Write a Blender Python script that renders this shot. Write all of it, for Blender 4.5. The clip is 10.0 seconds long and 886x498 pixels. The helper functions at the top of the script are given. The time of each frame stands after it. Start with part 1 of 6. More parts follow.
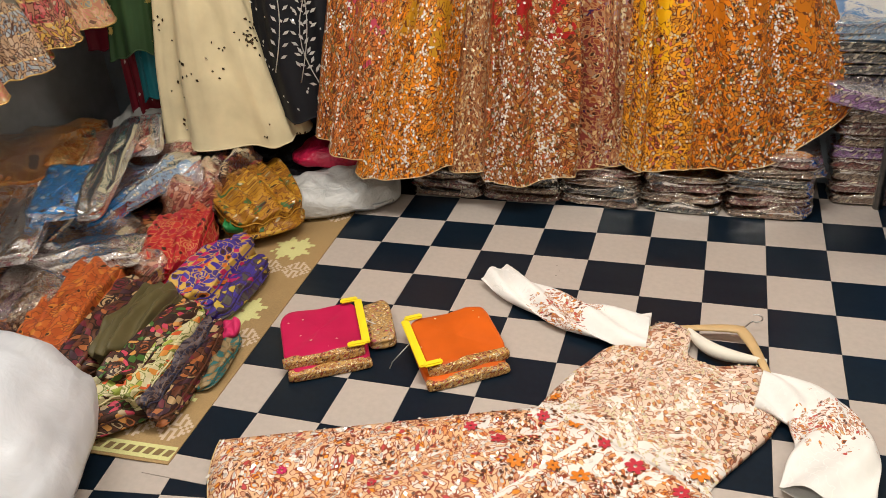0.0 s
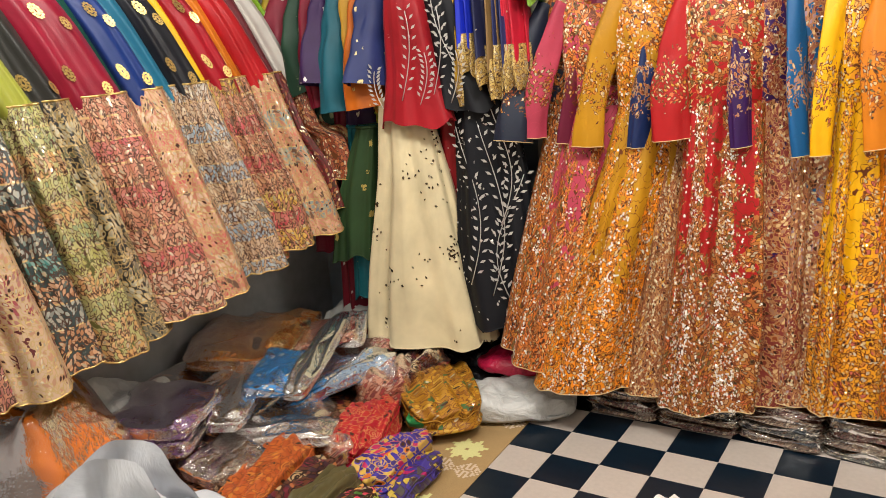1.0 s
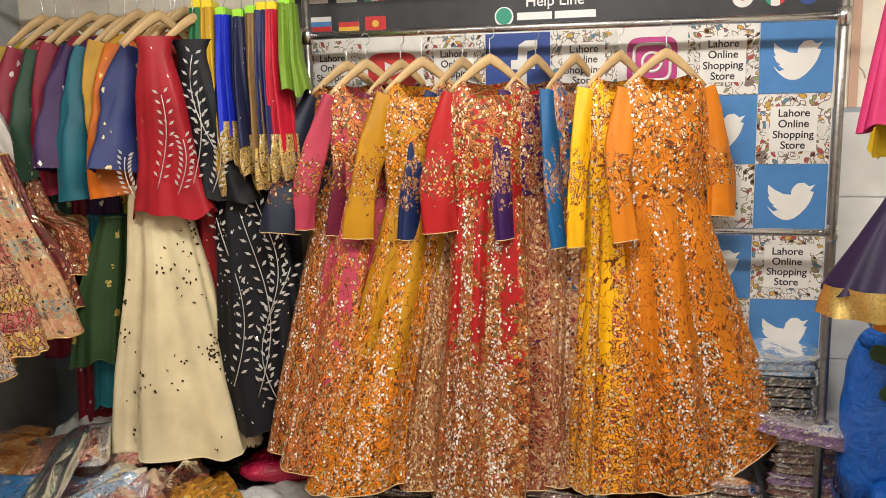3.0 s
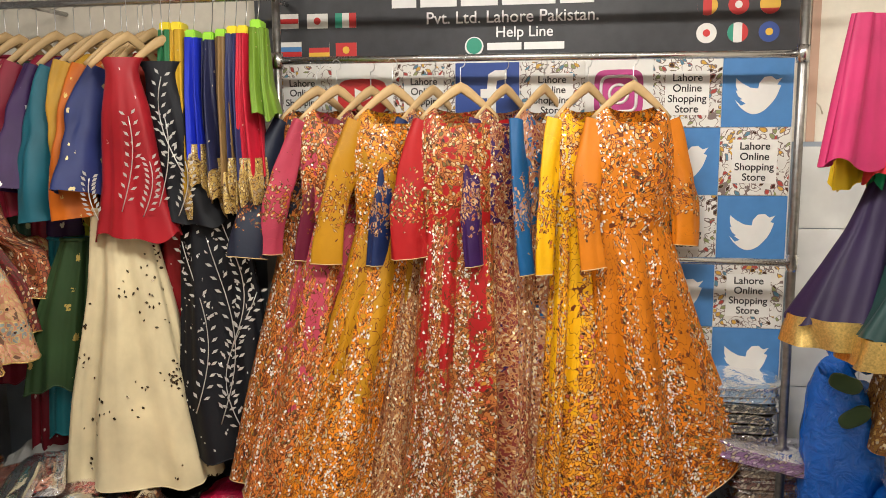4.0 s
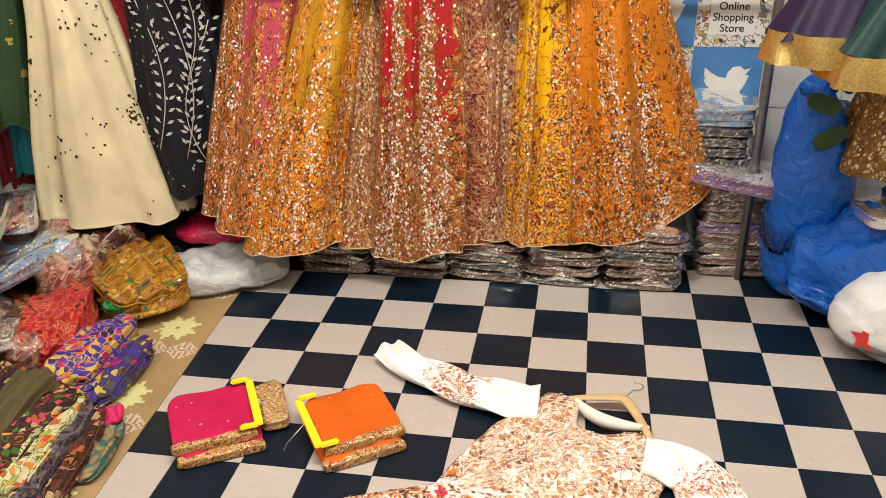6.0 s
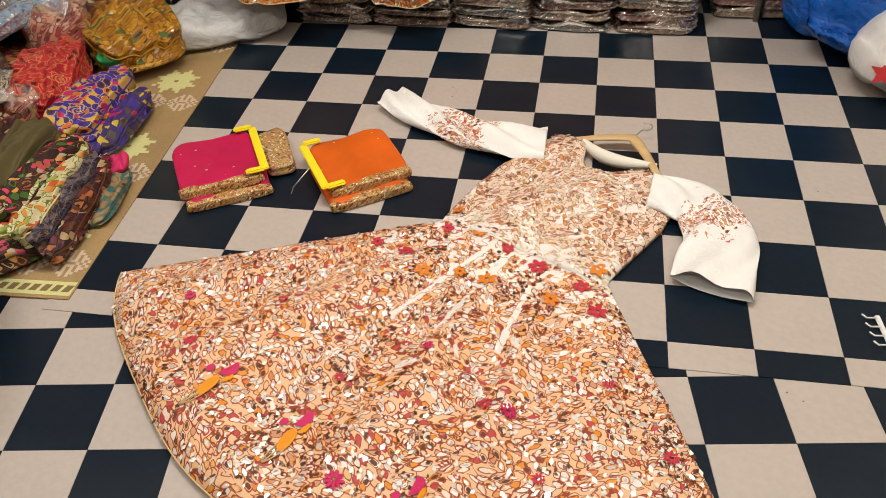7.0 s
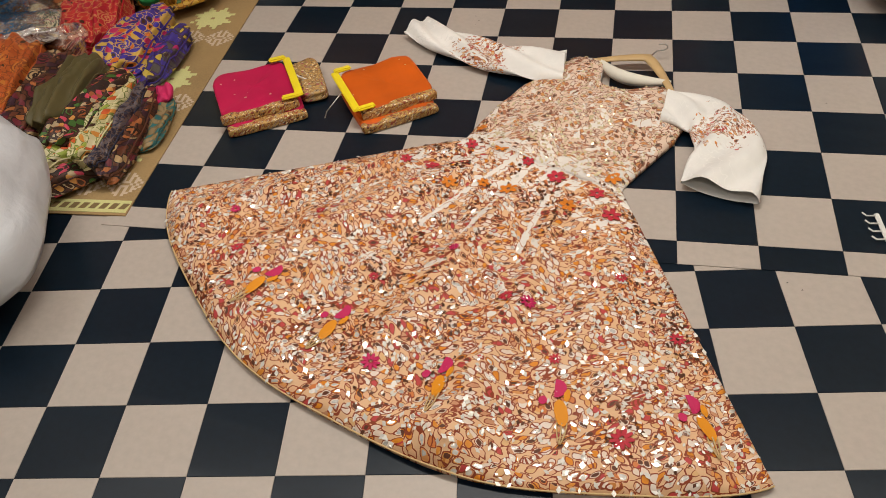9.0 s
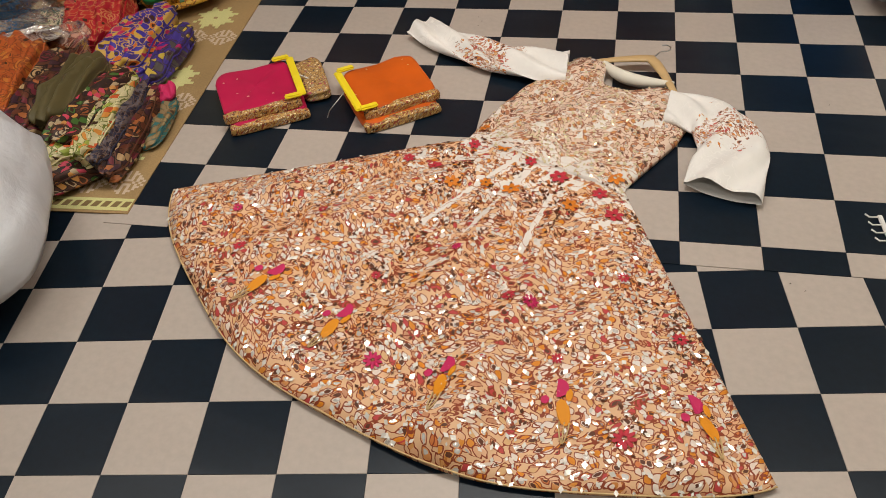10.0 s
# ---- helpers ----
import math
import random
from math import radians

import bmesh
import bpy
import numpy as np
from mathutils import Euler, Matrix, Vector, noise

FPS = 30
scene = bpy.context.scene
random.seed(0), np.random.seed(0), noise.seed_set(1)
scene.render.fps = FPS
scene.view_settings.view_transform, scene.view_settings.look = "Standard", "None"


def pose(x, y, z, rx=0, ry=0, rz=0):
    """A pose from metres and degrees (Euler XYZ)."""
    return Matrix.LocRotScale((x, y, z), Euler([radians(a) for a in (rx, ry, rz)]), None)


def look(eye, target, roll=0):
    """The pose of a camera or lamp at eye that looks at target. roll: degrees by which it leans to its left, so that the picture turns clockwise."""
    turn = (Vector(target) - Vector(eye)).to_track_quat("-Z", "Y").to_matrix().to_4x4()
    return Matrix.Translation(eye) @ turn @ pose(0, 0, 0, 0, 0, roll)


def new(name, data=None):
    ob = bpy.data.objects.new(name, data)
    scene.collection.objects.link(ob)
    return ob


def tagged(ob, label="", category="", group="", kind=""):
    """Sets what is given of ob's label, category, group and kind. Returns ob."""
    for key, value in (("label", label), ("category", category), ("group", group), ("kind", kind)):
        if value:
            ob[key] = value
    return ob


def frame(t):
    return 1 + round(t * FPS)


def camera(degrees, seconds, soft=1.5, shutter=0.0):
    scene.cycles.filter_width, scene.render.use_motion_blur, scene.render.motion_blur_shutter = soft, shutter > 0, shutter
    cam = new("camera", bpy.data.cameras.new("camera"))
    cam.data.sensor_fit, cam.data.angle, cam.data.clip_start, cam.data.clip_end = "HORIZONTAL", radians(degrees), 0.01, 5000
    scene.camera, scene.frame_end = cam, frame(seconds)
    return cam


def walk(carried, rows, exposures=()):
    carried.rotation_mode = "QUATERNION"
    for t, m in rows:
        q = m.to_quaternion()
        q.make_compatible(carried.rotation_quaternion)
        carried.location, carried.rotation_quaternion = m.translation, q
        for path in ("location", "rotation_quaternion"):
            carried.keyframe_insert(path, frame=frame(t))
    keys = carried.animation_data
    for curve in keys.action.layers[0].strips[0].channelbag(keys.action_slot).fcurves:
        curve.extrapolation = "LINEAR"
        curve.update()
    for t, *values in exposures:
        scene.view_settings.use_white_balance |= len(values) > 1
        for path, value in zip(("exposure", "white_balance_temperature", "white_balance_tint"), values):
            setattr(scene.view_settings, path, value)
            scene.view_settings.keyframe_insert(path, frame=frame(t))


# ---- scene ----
cam = camera(56.3, 10.0, 0.6)
PATH = [
    (0, (1.132, -2.607, 1.499), (0.533, -0.988, 0.489), -5.5),
    (0.5, (1.188, -2.718, 1.534), (0.351, -1.077, 0.755), -5.3),
    (1, (1.239, -2.748, 1.607), (0.189, -1.129, 1.08), -4.4),
    (1.5, (1.253, -2.764, 1.587), (0.237, -1.09, 1.183), -3.3),
    (2, (1.238, -2.748, 1.588), (0.407, -0.969, 1.21), -2.5),
    (2.5, (1.149, -2.729, 1.593), (0.532, -0.864, 1.216), -1.6),
    (3, (1.046, -2.738, 1.589), (0.593, -0.819, 1.254), -1.3),
    (4.5, (0.991, -2.76, 1.589), (0.652, -0.807, 1.325), -0.1),
    (5, (1.009, -2.765, 1.551), (0.671, -0.821, 1.223), -0.3),
    (5.5, (1.015, -2.732, 1.501), (0.717, -0.834, 0.947), -0.7),
    (6, (1.093, -2.64, 1.549), (0.771, -0.875, 0.665), -1.6),
    (7.3, (1.103, -2.713, 1.393), (0.796, -1.281, 0.032), -3.8),
    (7.5, (1.099, -2.756, 1.407), (0.782, -1.344, 0.027), -4.4),
    (8, (1.156, -2.824, 1.411), (0.78, -1.441, 0.016), -6.9),
    (8.5, (1.16, -2.853, 1.423), (0.783, -1.467, 0.031), -6.8),
    (9, (1.154, -2.859, 1.434), (0.776, -1.465, 0.05), -6.7),
    (9.5, (1.146, -2.857, 1.438), (0.769, -1.463, 0.055), -6.6),
    (10, (1.149, -2.864, 1.427), (0.77, -1.466, 0.048), -6.4),
]
walk(cam, [(t, look(eye, target, roll)) for t, eye, target, roll in PATH], [(0.0, -0.2), (1.0, 0.0), (3.0, -0.05), (5.0, -0.1), (6.0, 0.08), (7.5, -0.5), (10.0, -0.65)])

# ---- world and lights ----
world = bpy.data.worlds.new("world")
scene.world = world
world.use_nodes = True
world.node_tree.nodes["Background"].inputs[0].default_value = (0.9, 0.95, 1.0, 1)
world.node_tree.nodes["Background"].inputs[1].default_value = 0.03
LAMPS = [(0.8, -1.05, 2.72, 54), (0.8, -3.2, 2.72, 26), (-0.75, -1.3, 2.72, 27), (2.2, -1.0, 2.72, 24)]
for lx, ly, lz, watts in LAMPS:
    lamp_data = bpy.data.lights.new("ceiling_lamp", "AREA")
    lamp_data.shape, lamp_data.size, lamp_data.size_y = "RECTANGLE", 1.1, 0.22
    lamp_data.energy, lamp_data.color = watts, (1.0, 0.95, 0.87)
    lamp_ob = new("ceiling_lamp", lamp_data)
    lamp_ob.matrix_world = pose(lx, ly, lz - 0.05)


# ---- material helpers ----
def nodes_of(name):
    m = bpy.data.materials.new(name)
    m.use_nodes = True
    nt = m.node_tree
    return m, nt, nt.nodes["Principled BSDF"]


def nd(nt, kind, **ins):
    n = nt.nodes.new("ShaderNode" + kind)
    for k, v in ins.items():
        key = k.replace("_", " ")
        if key in n.inputs:
            n.inputs[key].default_value = v
    return n


def lk(nt, a, b):
    nt.links.new(a, b)


def ramp(nt, src, stops, constant=False):
    n = nt.nodes.new("ShaderNodeValToRGB")
    n.color_ramp.interpolation = "CONSTANT" if constant else "LINEAR"
    while len(n.color_ramp.elements) < len(stops):
        n.color_ramp.elements.new(0.5)
    for e, (p, c) in zip(n.color_ramp.elements, stops):
        e.position = p
        e.color = (*c, 1) if len(c) == 3 else c
    lk(nt, src, n.inputs[0])
    return n.outputs[0]


def mix(nt, fac, a, b):
    n = nt.nodes.new("ShaderNodeMix")
    n.data_type = "RGBA"
    for val, sock in ((fac, n.inputs[0]), (a, n.inputs[6]), (b, n.inputs[7])):
        if isinstance(val, (int, float)):
            sock.default_value = val
        elif isinstance(val, tuple):
            sock.default_value = (*val, 1)
        else:
            lk(nt, val, sock)
    return n.outputs[2]


def mth(nt, op, a, b=0.0, c=None):
    n = nt.nodes.new("ShaderNodeMath")
    n.operation = op
    for k, val in enumerate((a, b, c)):
        if val is None:
            continue
        if isinstance(val, (int, float)):
            n.inputs[k].default_value = val
        else:
            lk(nt, val, n.inputs[k])
    return n.outputs[0]


def bump(nt, bsdf, height, strength=0.3, distance=0.002):
    n = nd(nt, "Bump", Strength=strength, Distance=distance)
    lk(nt, height, n.inputs["Height"])
    lk(nt, n.outputs[0], bsdf.inputs["Normal"])


def plain(name, color, rough=0.6, metal=0.0, grain=40.0, vary=0.12, relief=0.15, sheen=0.0, spec=0.5):
    """A surface of one colour with fine grain and broad tone changes."""
    m, nt, b = nodes_of(name)
    tc = nd(nt, "TexCoord")
    n1 = nd(nt, "TexNoise", Scale=grain, Detail=4.0)
    n2 = nd(nt, "TexNoise", Scale=3.0, Detail=3.0)
    for n in (n1, n2):
        lk(nt, tc.outputs["Object"], n.inputs["Vector"])
    f = mth(nt, "ADD", mth(nt, "MULTIPLY", n1.outputs[0], 0.5), mth(nt, "MULTIPLY", n2.outputs[0], 0.5))
    lo = tuple(c * (1 - vary * 1.6) for c in color)
    hi = tuple(min(1, c * (1 + vary * 1.2)) for c in color)
    lk(nt, ramp(nt, f, [(0.3, lo), (0.7, hi)]), b.inputs["Base Color"])
    b.inputs["Roughness"].default_value = rough
    b.inputs["Metallic"].default_value = metal
    b.inputs["Specular IOR Level"].default_value = spec
    if sheen:
        b.inputs["Sheen Weight"].default_value = sheen
        b.inputs["Sheen Tint"].default_value = (*color, 1)
    bump(nt, b, n1.outputs[0], relief, 0.001)
    return m


def cloth(name, color, rough=0.55, motif=None, motif_scale=14.0, motif_size=0.2, sheen=0.25, metal_motif=0.0):
    """Woven cloth, with scattered embroidered sprigs where motif is a colour."""
    m, nt, b = nodes_of(name)
    tc = nd(nt, "TexCoord")
    weave = nd(nt, "TexNoise", Scale=700.0, Detail=1.0)
    lk(nt, tc.outputs["UV"], weave.inputs["Vector"])
    slub = nd(nt, "TexNoise", Scale=6.0, Detail=4.0)
    lk(nt, tc.outputs["UV"], slub.inputs["Vector"])
    col = ramp(nt, slub.outputs[0], [(0.25, tuple(c * 0.78 for c in color)), (0.75, tuple(min(1, c * 1.15) for c in color))])
    height = weave.outputs[0]
    if motif:
        warp = nd(nt, "TexNoise", Scale=90.0, Detail=2.0)
        lk(nt, tc.outputs["UV"], warp.inputs["Vector"])
        v = nd(nt, "TexVoronoi", Scale=motif_scale, Randomness=0.55)
        lk(nt, tc.outputs["UV"], v.inputs["Vector"])
        d = mth(nt, "ADD", v.outputs["Distance"], mth(nt, "MULTIPLY", mth(nt, "SUBTRACT", warp.outputs[0], 0.5), 0.35))
        mask = mth(nt, "LESS_THAN", d, motif_size)
        col = mix(nt, mask, col, motif)
        lk(nt, mth(nt, "MULTIPLY", mask, metal_motif), b.inputs["Metallic"])
        height = mth(nt, "ADD", mth(nt, "MULTIPLY", weave.outputs[0], 0.3), mask)
    lk(nt, col, b.inputs["Base Color"])
    b.inputs["Roughness"].default_value = rough
    b.inputs["Specular IOR Level"].default_value = 0.3
    b.inputs["Sheen Weight"].default_value = sheen * 0.15
    bump(nt, b, height, 0.25, 0.0008)
    return m


def embroidered(name, base, pal, outline, scale=34.0, mirror=0.12, bands=None, rough=0.5, vine=None, dark=(0.05, 0.02, 0.01), foil_col=(0.82, 0.7, 0.5), dark_share=0.1, line=0.07, blobs=0.3, patch=None, gap=None, leaf=0.42, stems=0.0):
    """Dense floral embroidery: cells of thread colours with stitched outlines, vines and small set-in mirrors, over a base cloth.
    The mesh's attribute orn says how densely the work covers the cloth."""
    m, nt, b = nodes_of(name)
    tc = nd(nt, "TexCoord")
    uv = tc.outputs["UV"]
    wob = nd(nt, "TexNoise", Scale=scale * 0.35, Detail=2.0)
    lk(nt, uv, wob.inputs["Vector"])
    off = nt.nodes.new("ShaderNodeVectorMath")
    off.operation = "MULTIPLY_ADD"
    lk(nt, wob.outputs["Color"], off.inputs[0])
    off.inputs[1].default_value = (1.35 / scale, 1.35 / scale, 0)
    lk(nt, uv, off.inputs[2])
    p = off.outputs[0]
    # leaf-shaped cells lying along one of two slants, chosen patch by patch
    axes = nd(nt, "SeparateXYZ")
    lk(nt, p, axes.inputs[0])
    da, db = mth(nt, "ADD", axes.outputs[0], axes.outputs[1]), mth(nt, "SUBTRACT", axes.outputs[0], axes.outputs[1])
    leaves = []
    for ka, kb in ((0.92, 0.52), (0.52, 0.92)):
        cv = nt.nodes.new("ShaderNodeCombineXYZ")
        lk(nt, mth(nt, "MULTIPLY", da, ka), cv.inputs[0])
        lk(nt, mth(nt, "MULTIPLY", db, kb), cv.inputs[1])
        vv = nd(nt, "TexVoronoi", Scale=scale, Randomness=0.85)
        vv.voronoi_dimensions, vv.distance = "2D", "MINKOWSKI"
        vv.inputs["Exponent"].default_value = 1.5
        lk(nt, cv.outputs[0], vv.inputs["Vector"])
        leaves.append(vv)
    slant = nd(nt, "TexNoise", Scale=scale * 0.22, Detail=0.0)
    lk(nt, uv, slant.inputs["Vector"])
    pick = mth(nt, "GREATER_THAN", slant.outputs[0], 0.5)
    cell_d = mth(nt, "ADD", mth(nt, "MULTIPLY", leaves[0].outputs["Distance"], mth(nt, "SUBTRACT", 1.0, pick)), mth(nt, "MULTIPLY", leaves[1].outputs["Distance"], pick))
    cell_c = mix(nt, pick, leaves[0].outputs["Color"], leaves[1].outputs["Color"])
    sep = nd(nt, "SeparateColor")
    lk(nt, cell_c, sep.inputs[0])
    stops = [(k / len(pal), c) for k, c in enumerate(pal)]
    thread = ramp(nt, sep.outputs[0], stops, True)
    # petals: rings inside each cell
    inside = mth(nt, "LESS_THAN", cell_d, leaf)
    edge = mth(nt, "LESS_THAN", mth(nt, "ABSOLUTE", mth(nt, "SUBTRACT", cell_d, leaf)), line)
    # large flowers and leaves
    v2 = nd(nt, "TexVoronoi", Scale=scale * 0.27, Randomness=0.9)
    v2.voronoi_dimensions = "2D"
    lk(nt, p, v2.inputs["Vector"])
    sep2 = nd(nt, "SeparateColor")
    lk(nt, v2.outputs["Color"], sep2.inputs[0])
    big = mth(nt, "LESS_THAN", v2.outputs["Distance"], 0.3)
    stripes = mth(nt, "SINE", mth(nt, "ADD", mth(nt, "MULTIPLY", v2.outputs["Distance"], 46.0), mth(nt, "MULTIPLY", wob.outputs[0], 30.0)))
    bigcol = mix(nt, mth(nt, "GREATER_THAN", stripes, 0.2), ramp(nt, sep2.outputs[1], stops, True), outline)
    thread = mix(nt, mth(nt, "MULTIPLY", big, mth(nt, "GREATER_THAN", sep2.outputs[0], 0.45)), thread, bigcol)
    if bands:
        sx = nd(nt, "SeparateXYZ")
        lk(nt, uv, sx.inputs[0])
        row = mth(nt, "FLOOR", mth(nt, "MULTIPLY", sx.outputs[1], 13.0))
        wn = nt.nodes.new("ShaderNodeTexWhiteNoise")
        wn.noise_dimensions = "1D"
        lk(nt, row, wn.inputs["W"])
        bandcol = ramp(nt, wn.outputs[0], [(k / len(bands), c) for k, c in enumerate(bands)], True)
        thread = mix(nt, 0.66, thread, bandcol)
        fr = mth(nt, "FRACT", mth(nt, "MULTIPLY", sx.outputs[1], 13.0))
        zig = mth(nt, "ABSOLUTE", mth(nt, "SUBTRACT", mth(nt, "FRACT", mth(nt, "MULTIPLY", sx.outputs[0], 40.0)), 0.5))
        thread = mix(nt, mth(nt, "LESS_THAN", mth(nt, "ABSOLUTE", mth(nt, "SUBTRACT", fr, mth(nt, "ADD", 0.12, mth(nt, "MULTIPLY", zig, 0.5)))), 0.05), thread, outline)
        thread = mix(nt, mth(nt, "LESS_THAN", fr, 0.07), thread, (0.6, 0.42, 0.18))
    if patch:
        pn = nd(nt, "TexNoise", Scale=scale * 0.16, Detail=2.0)
        lk(nt, p, pn.inputs["Vector"])
        thread = mix(nt, mth(nt, "MULTIPLY", mth(nt, "GREATER_THAN", pn.outputs[0], 0.56), 0.6), thread, patch)
    # vines over the open cloth
    nv = nd(nt, "TexNoise", Scale=scale * 0.4, Detail=1.0)
    lk(nt, p, nv.inputs["Vector"])
    iso = mth(nt, "LESS_THAN", mth(nt, "ABSOLUTE", mth(nt, "SUBTRACT", nv.outputs[0], 0.5)), 0.012)
    slub = nd(nt, "TexNoise", Scale=5.0, Detail=4.0)
    lk(nt, uv, slub.inputs["Vector"])
    ground_col = ramp(nt, slub.outputs[0], [(0.25, tuple(c * 0.8 for c in base)), (0.75, tuple(min(1, c * 1.15) for c in base))])
    ground_col = mix(nt, iso, ground_col, vine or outline)
    at = nt.nodes.new("ShaderNodeAttribute")
    at.attribute_name = "orn"
    cover = nd(nt, "TexNoise", Scale=scale * 0.28, Detail=3.0)
    lk(nt, p, cover.inputs["Vector"])
    cov = mth(nt, "ADD", at.outputs["Fac"], mth(nt, "MULTIPLY", mth(nt, "SUBTRACT", cover.outputs[0], 0.5), 1.7))
    cov = mth(nt, "ADD", cov, mth(nt, "MULTIPLY", mth(nt, "SUBTRACT", sep.outputs[1], 0.5), 0.5))
    mask = mth(nt, "GREATER_THAN", cov, 0.5)
    if stems:
        st = mth(nt, "LESS_THAN", mth(nt, "ABSOLUTE", mth(nt, "SUBTRACT", nv.outputs[0], 0.53)), stems)
        thread = mix(nt, st, thread, outline)
    thread = mix(nt, inside, mix(nt, iso, ground_col if gap is None else gap, outline), thread)
    thread = mix(nt, edge, thread, outline)
    # dark foil backing seen round the mirrors
    foil = mth(nt, "MULTIPLY", mth(nt, "GREATER_THAN", sep.outputs[2], 1 - mirror), mth(nt, "LESS_THAN", cell_d, blobs))
    foil = mth(nt, "MULTIPLY", foil, mask)
    col = mix(nt, mask, ground_col, thread)
    col = mix(nt, foil, col, foil_col)
    dk = mth(nt, "MULTIPLY", mth(nt, "MULTIPLY", mth(nt, "LESS_THAN", sep.outputs[2], dark_share), mth(nt, "LESS_THAN", cell_d, 0.3)), mask)
    col = mix(nt, dk, col, dark)
    lk(nt, col, b.inputs["Base Color"])
    lk(nt, mth(nt, "MULTIPLY", foil, 0.55), b.inputs["Metallic"])
    lk(nt, mth(nt, "SUBTRACT", rough, mth(nt, "MULTIPLY", foil, rough - 0.25)), b.inputs["Roughness"])
    b.inputs["Specular IOR Level"].default_value = 0.3
    fine = nd(nt, "TexNoise", Scale=500.0, Detail=1.0)
    lk(nt, uv, fine.inputs["Vector"])
    h = mth(nt, "ADD", mth(nt, "MULTIPLY", fine.outputs[0], 0.4), mth(nt, "MULTIPLY", mask, mth(nt, "SUBTRACT", 0.8, mth(nt, "MINIMUM", cell_d, 0.8))))
    bump(nt, b, h, 0.5, 0.0015)
    return m


def plastic_film(name, tint=(1, 1, 1), clear=0.72):
    """Crinkled clear wrapping: mostly see-through with sharp glints."""
    m, nt, b = nodes_of(name)
    tc = nd(nt, "TexCoord")
    n1 = nd(nt, "TexNoise", Scale=26.0, Detail=3.0, Roughness=0.6)
    lk(nt, tc.outputs["Object"], n1.inputs["Vector"])
    bp = nd(nt, "Bump", Strength=0.7, Distance=0.01)
    lk(nt, n1.outputs[0], bp.inputs["Height"])
    tr = nd(nt, "BsdfTransparent", Color=(*tint, 1))
    gl = nd(nt, "BsdfGlossy", Color=(1, 1, 1, 1), Roughness=0.08)
    lk(nt, bp.outputs[0], gl.inputs["Normal"])
    fre = nd(nt, "Fresnel", IOR=1.55)
    lk(nt, bp.outputs[0], fre.inputs["Normal"])
    ms = nd(nt, "MixShader")
    lk(nt, mth(nt, "MINIMUM", mth(nt, "ADD", mth(nt, "MULTIPLY", fre.outputs[0], 1.3 - clear), (1 - clear) * 0.1), 1.0), ms.inputs[0])
    lk(nt, tr.outputs[0], ms.inputs[1])
    lk(nt, gl.outputs[0], ms.inputs[2])
    lk(nt, ms.outputs[0], nt.nodes["Material Output"].inputs["Surface"])
    return m


def polythene(name, color, rough=0.28, crease=9.0, trans=0.0, relief=0.8):
    """Opaque thin bag film with soft creases."""
    m, nt, b = nodes_of(name)
    tc = nd(nt, "TexCoord")
    n1 = nd(nt, "TexNoise", Scale=crease, Detail=5.0, Roughness=0.55, Distortion=0.8)
    lk(nt, tc.outputs["Object"], n1.inputs["Vector"])
    lk(nt, ramp(nt, n1.outputs[0], [(0.3, tuple(c * 0.8 for c in color)), (0.75, tuple(min(1, c * 1.1) for c in color))]), b.inputs["Base Color"])
    b.inputs["Roughness"].default_value = rough
    b.inputs["Subsurface Weight"].default_value = trans
    b.inputs["Subsurface Radius"].default_value = (0.02, 0.02, 0.02)
    bump(nt, b, n1.outputs[0], relief, 0.035)
    return m


# ---- mesh helpers ----
def solid(name, V, F, mat, parent=None, label="", uv=None, orn=None, smooth=True):
    """One mesh object from arrays of corners and faces."""
    me = bpy.data.meshes.new(name)
    me.from_pydata([tuple(v) for v in V], [], [tuple(f) for f in F])
    me.materials.append(mat)
    if uv is not None:
        lay = me.uv_layers.new(name="UVMap")
        idx = np.empty(len(me.loops), dtype=np.int32)
        me.loops.foreach_get("vertex_index", idx)
        lay.data.foreach_set("uv", np.asarray(uv, dtype=np.float32)[idx].ravel())
    if orn is not None:
        at = me.attributes.new("orn", "FLOAT", "POINT")
        at.data.foreach_set("value", np.asarray(orn, dtype=np.float32))
    if smooth:
        me.polygons.foreach_set("use_smooth", [True] * len(me.polygons))
    ob = new(name, me)
    ob.parent = parent
    if label:
        tagged(ob, label)
    return ob


def part(name, bm, mat, parent=None, label="", smooth=False):
    """Links a bmesh as one mesh object under a thing or a part."""
    me = bpy.data.meshes.new(name)
    bm.to_mesh(me)
    bm.free()
    me.materials.append(mat)
    if smooth:
        me.polygons.foreach_set("use_smooth", [True] * len(me.polygons))
    ob = new(name, me)
    ob.parent = parent
    if label:
        tagged(ob, label)
    return ob


def thing(name, m, label, category, group="", kind=""):
    ob = new(name)
    ob.matrix_world = m
    ob.empty_display_size = 0.1
    return tagged(ob, label, category, group, kind)


def box_bm(x0, x1, y0, y1, z0, z1, bevel=0.0):
    bm = bmesh.new()
    bmesh.ops.create_cube(bm, size=1)
    for v in bm.verts:
        v.co = ((x0 + x1) / 2 + v.co.x * (x1 - x0), (y0 + y1) / 2 + v.co.y * (y1 - y0), (z0 + z1) / 2 + v.co.z * (z1 - z0))
    if bevel:
        bmesh.ops.bevel(bm, geom=bm.edges[:], offset=bevel, segments=2, affect="EDGES")
    return bm


